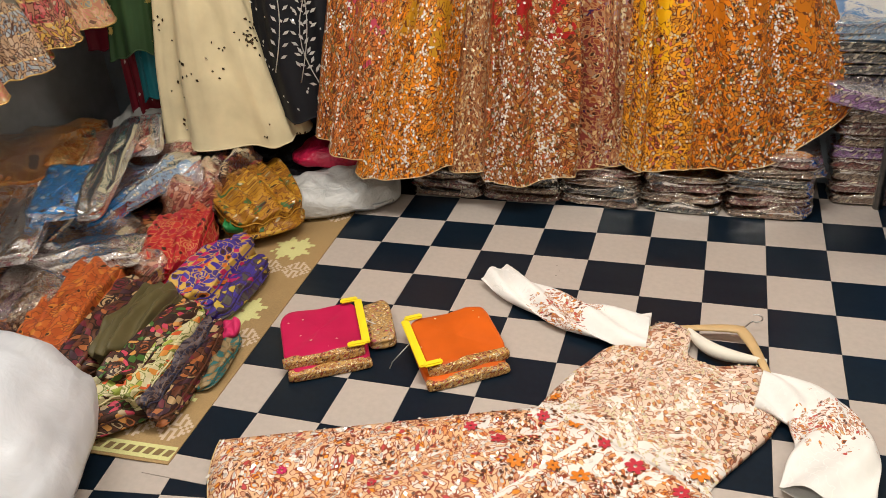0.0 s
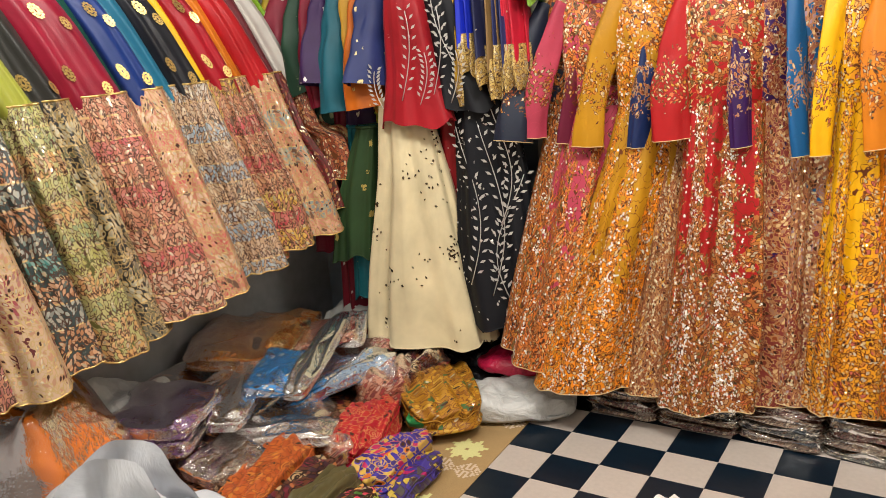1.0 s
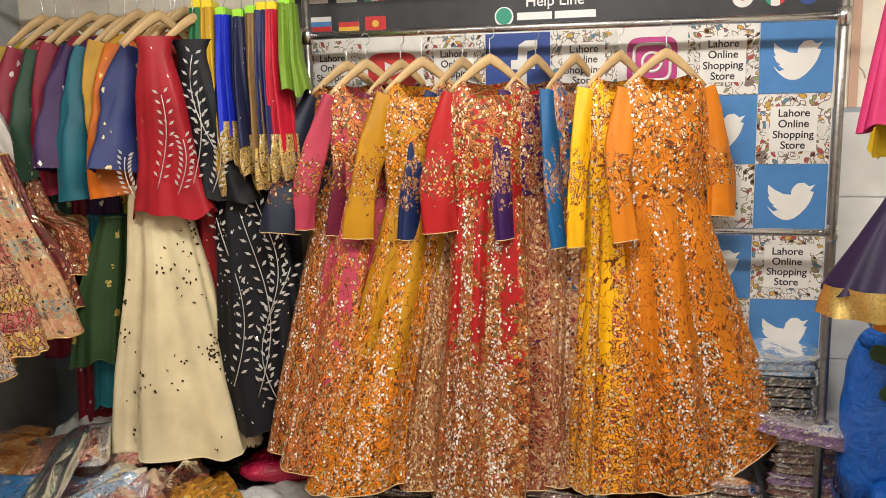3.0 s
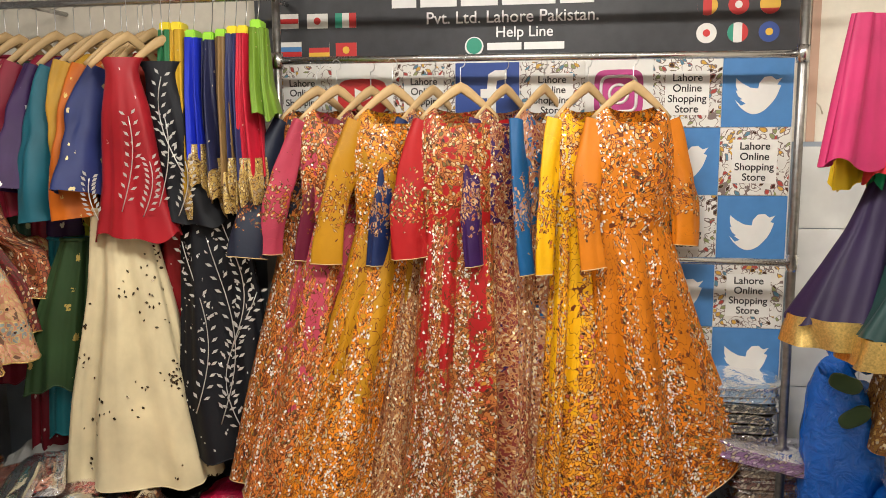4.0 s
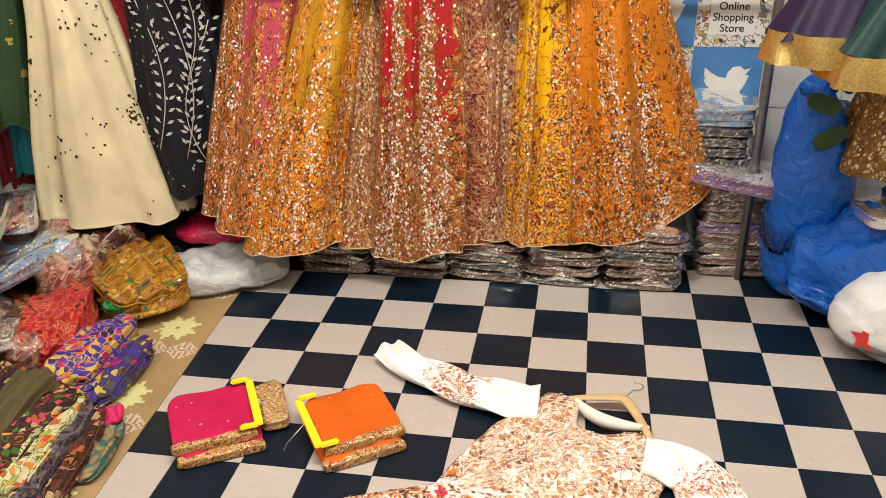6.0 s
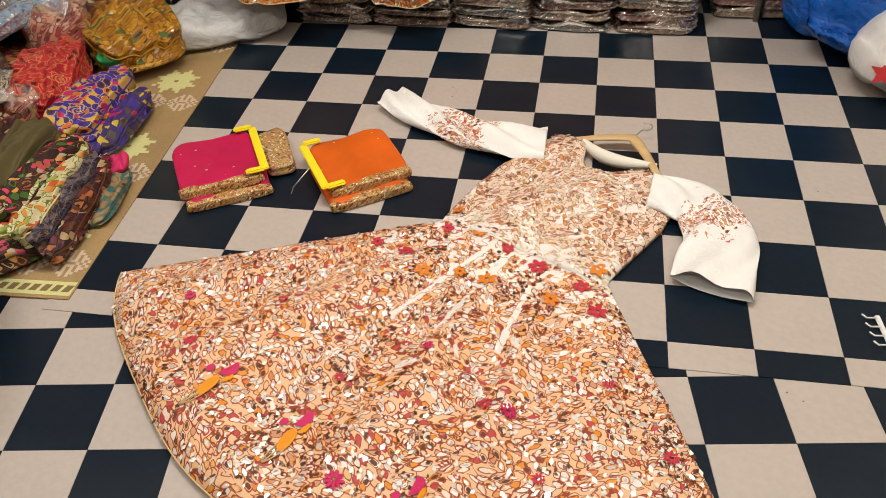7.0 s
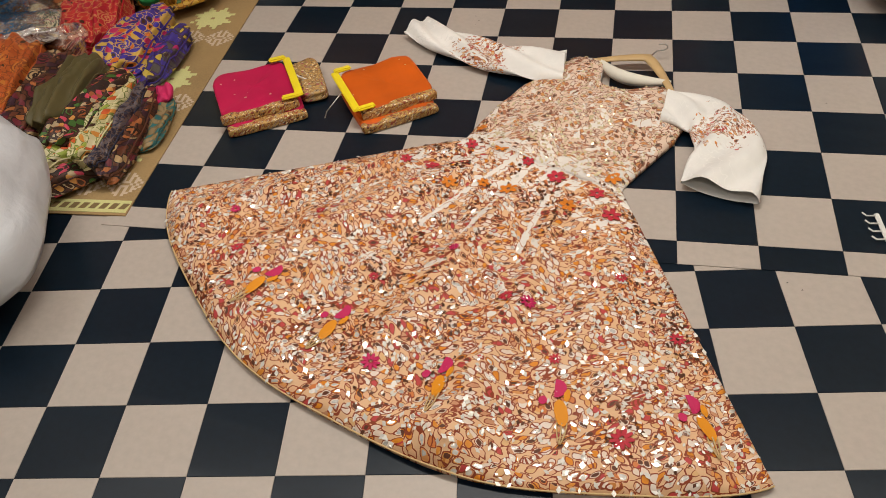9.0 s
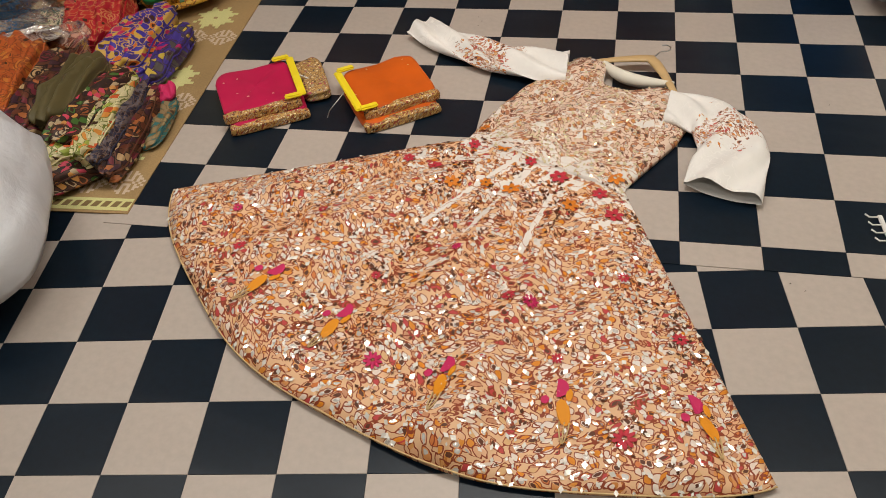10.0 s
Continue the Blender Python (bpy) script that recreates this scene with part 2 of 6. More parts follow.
def pipe(path, radius, sides=10, closed_ends=True):
    """Corners and faces of a round bar along a list of points."""
    P = np.array(path, float)
    T = np.gradient(P, axis=0)
    T /= np.linalg.norm(T, axis=1)[:, None]
    up = np.array([0, 0, 1.0]) if abs(T[0][2]) < 0.9 else np.array([0, 1.0, 0])
    V, F = [], []
    for k, (p, t) in enumerate(zip(P, T)):
        s = np.cross(t, up)
        s /= np.linalg.norm(s)
        u = np.cross(s, t)
        r = radius if np.isscalar(radius) else radius[k]
        for a in range(sides):
            w = 2 * math.pi * a / sides
            V.append(p + r * (math.cos(w) * s + math.sin(w) * u))
    for k in range(len(P) - 1):
        for a in range(sides):
            b2 = (a + 1) % sides
            F.append((k * sides + a, k * sides + b2, (k + 1) * sides + b2, (k + 1) * sides + a))
    if closed_ends:
        F.append(tuple(range(sides))[::-1])
        F.append(tuple((len(P) - 1) * sides + a for a in range(sides)))
    return V, F


def draped(prof, nz=30, nth=84, folds=9, seed=0, hem=0.012, span=(0, 2 * math.pi)):
    """A hanging tube of cloth. prof: rows of z, half width, half depth, middle x, middle y, fold depth, embroidery cover."""
    rng = np.random.RandomState(seed)
    pr = np.array(prof, float)
    d = np.linspace(0, 1, nz)
    s = np.r_[0, np.cumsum(np.abs(np.diff(pr[:, 0])) + 1e-6)]
    s /= s[-1]
    R = np.stack([np.interp(d, s, pr[:, c]) for c in range(7)], 1)
    for _ in range(2):
        R[1:-1, 1:] = (R[:-2, 1:] + 2 * R[1:-1, 1:] + R[2:, 1:]) / 4
    th = np.linspace(*span, nth, endpoint=span[1] - span[0] < 6.28)
    ph = rng.rand(4) * 6.28
    G = np.zeros((nz, nth, 3))
    for k in range(nz):
        z, a, b, cx, cy, amp, _ = R[k]
        t2 = th + 0.12 * np.sin(3 * th + ph[3] + 2 * d[k])
        f = 1 + amp * (0.55 * np.cos(folds * t2 + ph[0]) + 0.3 * np.cos(round(folds * 0.5) * t2 + ph[1] + 0.8 * d[k]) + 0.25 * np.cos((folds * 2 + 1) * t2 + ph[2]))
        G[k, :, 0] = cx + a * np.cos(th) * (0.6 + 0.4 * f)
        G[k, :, 1] = cy + b * np.sin(th) * f + b * (f - 1) * 0.6 * np.sign(np.sin(th))
        G[k, :, 2] = z + hem * d[k] ** 3 * (np.cos(3 * th + ph[1]) + 0.5 * np.cos(folds * th + ph[2]))
    per = math.pi * (R[:, 1].max() + R[:, 2].max())
    U = np.broadcast_to(th / (2 * math.pi) * per * 1.3, (nz, nth)) + seed * 0.37
    W = np.broadcast_to(R[:, :1], (nz, nth))
    orn = np.broadcast_to(R[:, 6:7], (nz, nth))
    return G, U, W, orn


def grid_faces(nz, nth, wrap):
    F = []
    for k in range(nz - 1):
        for a in range(nth if wrap else nth - 1):
            b2 = (a + 1) % nth
            F.append((k * nth + a, (k + 1) * nth + a, (k + 1) * nth + b2, k * nth + b2))
    return F


def cloth_part(name, data, mat, parent, label="", wrap=True):
    G, U, W, orn = data
    nz, nth = G.shape[:2]
    return solid(name, G.reshape(-1, 3), grid_faces(nz, nth, wrap), mat, parent, label,
                 np.stack([U.ravel(), W.ravel()], 1), orn.ravel())


def sequins(data, count, mat, parent, size=(0.004, 0.0075), seed=1, front=True, lift=0.003, power=1.0, clusters=0, columns=0):
    """Small diamond mirrors stitched onto a draped surface, scattered, in clusters or along upright vines."""
    rng = np.random.RandomState(seed)
    G, U, W, orn = data
    nz, nth = G.shape[:2]
    V, F = [], []
    seeds = rng.rand(max(clusters, 1), 2)
    vines = rng.rand(max(columns, 1))
    tries = 0
    while len(F) < count and tries < count * 12:
        tries += 1
        if clusters:
            c = seeds[rng.randint(clusters)]
            fk, ft = np.clip(c[0] + rng.randn() * 0.04, 0, 0.999) * (nz - 1), ((c[1] + rng.randn() * 0.022) % 1) * (nth - 1)
        elif columns and rng.rand() < 0.6:
            w = rng.rand() ** power
            q = rng.randint(columns)
            fk, ft = w * (nz - 1.001), ((vines[q] + 0.012 * math.sin(w * 17 + q) + rng.randn() * 0.011) % 1) * (nth - 1.001)
        else:
            fk, ft = rng.rand() ** power * (nz - 1.001), rng.rand() * (nth - 1.001)
        k, a = int(min(fk, nz - 2)), int(min(ft, nth - 2))
        if rng.rand() > orn[k, a]:
            continue
        p00, p10, p01 = G[k, a], G[k + 1, a], G[k, a + 1]
        e1, e2 = p10 - p00, p01 - p00
        n = np.cross(e1, e2)
        ln = np.linalg.norm(n)
        if ln < 1e-9:
            continue
        n /= ln
        if front == "y" and n[1] > 0.35:
            continue
        if front == "z" and n[2] < 0.1:
            continue
        pos = p00 + e1 * (fk - k) + e2 * (ft - a) + n * lift
        n2 = n + rng.randn(3) * 0.2
        n2 /= np.linalg.norm(n2)
        down = e1 / np.linalg.norm(e1)
        down = down - n2 * np.dot(down, n2)
        turn = rng.choice([0, 0, 0.6, -0.6, 1.2])
        side = np.cross(n2, down)
        dd = math.cos(turn) * down + math.sin(turn) * side
        ss = np.cross(n2, dd)
        L = rng.uniform(*size)
        w = L * rng.uniform(0.5, 0.75)
        i0 = len(V)
        V += [pos + dd * L, pos + ss * w, pos - dd * L, pos - ss * w]
        F.append((i0, i0 + 1, i0 + 2, i0 + 3))
    if not F:
        return None
    ob = solid("mirror_work", V, F, mat, parent, "small diamond-shaped mirrors stitched to the cloth", smooth=False)
    return tagged(ob, kind="stuff")


def lump(size, seed=0, e1=0.55, e2=0.5, rough=0.05, freq=7.0, layers=0, folds=0, fold_amp=0.08, nu=26, nv=44, sag=0.0):
    """A soft flattened body standing on z = 0: a folded bundle, a filled bag or a packet."""
    sx, sy, sz = size
    G = np.zeros((nu, nv, 3))
    sg = lambda c, e: math.copysign(abs(c) ** e, c)
    for i in range(nu):
        u = -math.pi / 2 + math.pi * i / (nu - 1)
        for j in range(nv):
            w = 2 * math.pi * j / nv
            x = sg(math.cos(u), e1) * sg(math.cos(w), e2)
            y = sg(math.cos(u), e1) * sg(math.sin(w), e2)
            z = sg(math.sin(u), e1)
            k = noise.noise(Vector((x * sx * freq + seed * 3.1, y * sy * freq, z * sz * freq))) * rough
            k2 = noise.noise(Vector((x * sx * freq * 3 + seed * 5.7, y * sy * freq * 3, z * sz * freq * 3 + 9))) * rough * 0.4
            g = 1 + (k + k2) / max(sx, sy) * 0.5
            if layers:
                g += 0.035 * math.cos(math.pi * layers * z) * min(1, abs(math.cos(u)) * 1.5)
            px, py, pz = x * sx * g, y * sy * g, (z + 1) / 2 * sz
            if z > -0.3:
                pz += (k + k2) * 0.8
                if folds:
                    pz += fold_amp * sz * math.sin(folds * x * 2 + seed + y * 1.5) * (z + 0.3) / 1.3
                pz -= sag * sz * (x * x + y * y) * 0.35
            G[i, j] = (px, py, max(pz, 0.0))
    U = G[:, :, 0] - G[:, :, 2] * 0.8 + seed * 0.31
    W = G[:, :, 1] + G[:, :, 2] * 0.8
    return G, U, W, np.ones((nu, nv))


def wrapped(data, by=1.02, lift=0.003):
    G, U, W, o = data
    return G * np.array([by, by, 1.0]) + np.array([0, 0, lift]), U, W, o


# ---- materials ----
TILE_DARK = plain("vinyl_dark", (0.004, 0.011, 0.021), 0.3, 0, 60, 0.2, 0.08, 0.0, 0.28)
TILE_LIGHT = plain("vinyl_light", (0.465, 0.405, 0.36), 0.38, 0, 60, 0.06, 0.08, 0.0, 0.35)


def waved(m, strength=0.3):
    """Adds the long soft creases of a sheet that does not lie quite flat."""
    nt = m.node_tree
    b = nt.nodes["Principled BSDF"]
    geo, mp = nd(nt, "NewGeometry"), nd(nt, "Mapping")
    mp.inputs["Rotation"].default_value = (0, 0, 0.5)
    mp.inputs["Scale"].default_value = (1.0, 3.5, 1.0)
    lk(nt, geo.outputs["Position"], mp.inputs["Vector"])
    n = nd(nt, "TexNoise", Scale=1.5, Detail=1.0, Distortion=0.6)
    lk(nt, mp.outputs[0], n.inputs["Vector"])
    bp = nd(nt, "Bump", Strength=strength, Distance=0.04)
    lk(nt, n.outputs[0], bp.inputs["Height"])
    lk(nt, b.inputs["Normal"].links[0].from_socket, bp.inputs["Normal"])
    lk(nt, bp.outputs[0], b.inputs["Normal"])


waved(TILE_DARK, 0.1)
waved(TILE_LIGHT, 0.06)
WALL_PAPER = plain("cream_wallpaper", (0.82, 0.77, 0.66), 0.6, 0, 30, 0.05, 0.2)
WALL_TILE = plain("pale_marble_tile", (0.68, 0.69, 0.68), 0.25, 0, 5, 0.18, 0.05)
WALL_GREY = plain("grey_painted_plaster", (0.42, 0.43, 0.45), 0.55, 0, 12, 0.15, 0.3)
WALL_BLUE = plain("grey_blue_wall", (0.33, 0.39, 0.46), 0.4, 0, 8, 0.15, 0.1)
CEILING_WHITE = plain("ceiling_white", (0.75, 0.73, 0.69), 0.8, 0, 20, 0.04, 0.2)
STEEL = plain("galvanised_tube", (0.62, 0.62, 0.62), 0.25, 1.0, 50, 0.12, 0.05)
STEEL_DARK = plain("worn_steel_tube", (0.3, 0.29, 0.28), 0.35, 0.9, 50, 0.25, 0.1)
WIRE = plain("hook_wire", (0.6, 0.6, 0.6), 0.3, 1.0, 80, 0.1, 0.05)
WOOD = plain("pale_hanger_wood", (0.56, 0.38, 0.18), 0.5, 0, 25, 0.1, 0.1)
# mirrors kept mostly diffuse and pale: their glint is put into the colour
MIRROR = plain("stitched_mirror_whitened", (0.96, 0.93, 0.86), 0.22, 0.3, 5, 0.03, 0.0)
MIRROR_WARM = plain("stitched_gold_mirror_whitened", (0.96, 0.8, 0.52), 0.22, 0.35, 5, 0.08, 0.0)
SILVER = plain("silver_thread", (0.75, 0.74, 0.72), 0.35, 0.7, 60, 0.1, 0.2)
GOLD = plain("gold_thread", (0.72, 0.5, 0.18), 0.35, 0.75, 120, 0.35, 0.6)
PIPING = plain("cream_piping", (0.6, 0.42, 0.2), 0.6, 0, 200, 0.1, 0.3)
FILM = plastic_film("clear_wrapping")
MAT_BROWN = plain("woven_mat_brown", (0.36, 0.235, 0.1), 0.7, 0, 220, 0.2, 0.5)
MAT_BEIGE = plain("woven_mat_beige", (0.6, 0.47, 0.34), 0.7, 0, 220, 0.12, 0.5)
MAT_LIME = plain("woven_mat_lime", (0.62, 0.6, 0.26), 0.7, 0, 220, 0.12, 0.5)
MAT_DARK = plain("woven_mat_dark", (0.2, 0.13, 0.05), 0.7, 0, 220, 0.12, 0.5)
BANNER_BLUE = plain("banner_blue", (0.07, 0.22, 0.5), 0.4, 0, 20, 0.08, 0.05)
BANNER_NAVY = plain("banner_navy", (0.03, 0.07, 0.28), 0.4, 0, 20, 0.08, 0.05)
BANNER_WHITE = plain("banner_white", (0.74, 0.73, 0.7), 0.4, 0, 20, 0.05, 0.05)
BANNER_RED = plain("banner_red", (0.55, 0.03, 0.03), 0.4, 0, 20, 0.06, 0.05)
BANNER_BLACK = plain("banner_black", (0.035, 0.036, 0.042), 0.38, 0, 20, 0.25, 0.05)
BANNER_PINK = plain("banner_magenta", (0.45, 0.05, 0.22), 0.4, 0, 6, 0.3, 0.05)
BANNER_GREEN = plain("banner_green", (0.03, 0.3, 0.2), 0.4, 0, 20, 0.06, 0.05)
BANNER_YELLOW = plain("banner_yellow", (0.75, 0.45, 0.05), 0.4, 0, 20, 0.06, 0.05)
LETTER = plain("letter_black", (0.02, 0.02, 0.022), 0.5, 0, 20, 0.05, 0.0)
LETTER_WHITE = plain("letter_white", (0.8, 0.8, 0.8), 0.5, 0, 20, 0.05, 0.0)
CLIP_YELLOW = plain("yellow_plastic_clip", (0.85, 0.68, 0.02), 0.35, 0, 20, 0.05, 0.05)
CLIP_GREEN = plain("lime_plastic_clip", (0.35, 0.75, 0.05), 0.35, 0, 20, 0.05, 0.05)
DOODLE = embroidered("printed_doodle_border", (0.72, 0.7, 0.66), [(0.7, 0.68, 0.64), (0.4, 0.06, 0.05), (0.7, 0.68, 0.64), (0.1, 0.22, 0.3), (0.6, 0.35, 0.06), (0.7, 0.68, 0.64), (0.25, 0.28, 0.12)], (0.2, 0.15, 0.14), 45, 0.0)

# ---- floor, walls, ceiling ----
T = 0.19
floor = part("floor", box_bm(-2.0, 3.3, -5.2, 0.62, -0.1, -0.004), plain("concrete_screed", (0.2, 0.19, 0.18), 0.8), None)
tagged(floor, "floor covered with black and cream checked vinyl sheets", "floor", kind="structure")


def tile_mesh(w, d, h=0.002):
    bm = box_bm(0.0004, w - 0.0004, 0.0004, d - 0.0004, -h, 0.0)
    bmesh.ops.bevel(bm, geom=[e for e in bm.edges if e.verts[0].co.z > -h / 2 and e.verts[1].co.z > -h / 2], offset=0.0006, segments=1, affect="EDGES")
    return bm


def wall(name, x0, x1, y0, y1, z0, z1, mat, label):
    ob = part(name, box_bm(x0, x1, y0, y1, z0, z1), mat)
    return tagged(ob, label, "wall", kind="structure")


wall("wall_north", -2.0, 3.3, 0.52, 0.66, 1.56, 2.86, WALL_PAPER, "back wall, cream patterned wallpaper above pale tiles")
wall("wall_north_dado", -2.0, 3.3, 0.515, 0.66, -0.004, 1.56, WALL_BLUE, "lower back wall of grey-blue glossy tiles")
wall("wall_west", -1.74, -1.62, -5.2, 0.515, -0.004, 2.86, WALL_GREY, "dark grey painted side wall behind hanging skirts")
wall("wall_east", 2.75, 2.9, -5.2, 0.515, -0.004, 2.86, WALL_PAPER, "cream papered side wall")
wall("wall_south", -2.0, 3.3, -5.2, -5.05, -0.004, 2.86, WALL_PAPER, "cream papered wall of the shop")
tagged(part("ceiling", box_bm(-2.0, 3.3, -5.2, 0.66, 2.86, 2.96), CEILING_WHITE), "plain white ceiling", "ceiling", kind="structure")
for lx, ly, lz, watts in LAMPS:
    fit_light = thing("ceiling_light", pose(lx, ly, 2.86), "long white ceiling light fitting", "ceiling light", "ceiling lights")
    part("frame", box_bm(-0.58, 0.58, -0.13, 0.13, -0.05, 0.0, 0.008), STEEL, fit_light)
# marble tiles beside the rack, and the printed wallpaper border
wall_tiles = thing("wall_tiles", pose(0, 0.515, 0), "pale grey veined marble wall tiles", "wall tiles", kind="structure")
for r in range(5):
    for c in range(4):
        part("tile", box_bm(1.76 + c * 0.25 + 0.001, 2.01 + c * 0.25 - 0.001, -0.006, 0.0, 0.02 + r * 0.305, 0.322 + r * 0.305, 0.0015), WALL_TILE, wall_tiles)
tagged(part("trim", box_bm(1.775, 1.805, 0.512, 0.52, 1.56, 2.86), embroidered("printed_border", (0.6, 0.4, 0.3), [(0.5, 0.2, 0.12), (0.65, 0.5, 0.38), (0.4, 0.25, 0.15)], (0.3, 0.12, 0.08), 40, 0)), "narrow rust-coloured wallpaper border", "trim", kind="structure")
PAISLEY = plain("wallpaper_print", (0.6, 0.53, 0.42), 0.55)
paisley = thing("wallpaper_motifs", pose(0, 0.519, 0), "faint paisley print on cream wallpaper", "wallpaper", kind="structure")
for r in range(5):
    for c in range(14):
        px, pz = -1.5 + c * 0.3 + (r % 2) * 0.15, 1.66 + r * 0.24
        pts = [(px + (0.03 - 0.0035 * q) * math.cos(q * 0.62), -0.001, pz + (0.045 - 0.0045 * q) * math.sin(q * 0.62) + q * 0.003) for q in range(10)]
        solid("motif", *pipe(pts, 0.0025, 4), PAISLEY, paisley)

# ---- rack ----
rack = thing("clothes_rack", pose(0, 0.33, 0), "galvanised steel tube clothes rack against the wall", "clothes rack")
for px in (-0.195, 1.708):
    solid("post", *pipe([(px, 0, 0), (px, 0, 1.2), (px, 0, 2.62)], 0.016, 12), STEEL_DARK, rack)
solid("rail", *pipe([(-0.21, 0, 1.873), (0.7, 0, 1.87), (1.725, 0, 1.862)], 0.0135, 12), STEEL, rack)
solid("lower_rail", *pipe([(-0.21, 0.0, 1.138), (0.7, 0.0, 1.137), (1.725, 0.0, 1.133)], 0.0135, 12), STEEL, rack)
for px, pz in ((-0.195, 1.873), (1.708, 1.862), (1.708, 1.133)):
    solid("joint", *pipe([(px, 0, pz - 0.03), (px, 0, pz), (px, 0, pz + 0.03)], 0.023, 12), FILM if pz < 1.2 else STEEL, rack)
top_rail = thing("wall_rail", pose(0, 0.25, 2.1), "long galvanised tube rail running along the wall", "clothes rail")
solid("tube", *pipe([(-1.6, 0, 0.0), (0, 0, 0.0), (1.76, 0, 0.0)], 0.0145, 12), STEEL, top_rail)
for px in (-1.2, -0.195, 1.708):
    solid("bracket", *pipe([(px, 0, 0), (px, 0.27, 0.0)], 0.01, 8), STEEL, top_rail)


# ---- printed banners ----
def flat(name, x0, x1, z0, z1, mat, parent, y=0.0, thick=0.0015, label=""):
    return part(name, box_bm(x0, x1, y - thick, y, z0, z1), mat, parent, label)


def poly(name, pts, mat, parent, y=0.0, thick=0.001, label=""):
    """A flat printed shape from its outline in x and z."""
    n = len(pts)
    V = [(x, y - thick, z) for x, z in pts] + [(x, y, z) for x, z in pts]
    F = [tuple(range(n))] + [(k, (k + 1) % n, n + (k + 1) % n, n + k) for k in range(n)]
    return solid(name, V, F, mat, parent, label, smooth=False)


def disc(cx, cz, r, n=20, sq=1.0):
    return [(cx + r * math.cos(2 * math.pi * k / n), cz + sq * r * math.sin(2 * math.pi * k / n)) for k in range(n)]


def words(text, x, z, size, mat, parent, y, align="CENTER", bold=0.0004):
    cu = bpy.data.curves.new("lettering", "FONT")
    cu.body, cu.size, cu.align_x, cu.offset, cu.extrude = text, size, align, bold, 0.0004
    cu.materials.append(mat)
    ob = new("lettering", cu)
    ob.parent = parent
    ob.matrix_local = pose(x, y, z, 90)
    return ob


def bird(cx, cz, s, parent, y):
    """The plain white swallow-like shape on the blue squares."""
    body = []
    for k in range(22):
        w = math.pi * k / 21
        body.append((cx - 0.42 * s + 0.86 * s * k / 21, cz - 0.36 * s * math.sin(w) ** 0.8 + 0.02 * s - 0.12 * s * (1 - k / 21)))
    for dx, dz in ((0.5, 0.2), (0.42, 0.22), (0.52, 0.36), (0.4, 0.32), (0.3, 0.4), (0.16, 0.38), (0.06, 0.26), (0.04, 0.14), (-0.12, 0.16), (-0.3, 0.26), (-0.42, 0.36), (-0.42, 0.2), (-0.38, 0.1), (-0.42, 0.1), (-0.36, -0.02), (-0.28, -0.08), (-0.32, -0.1), (-0.2, -0.18), (-0.3, -0.22)):
        body.append((cx + dx * s, cz + dz * s))
    return poly("emblem", body, BANNER_WHITE, parent, y, label="plain white bird shape")


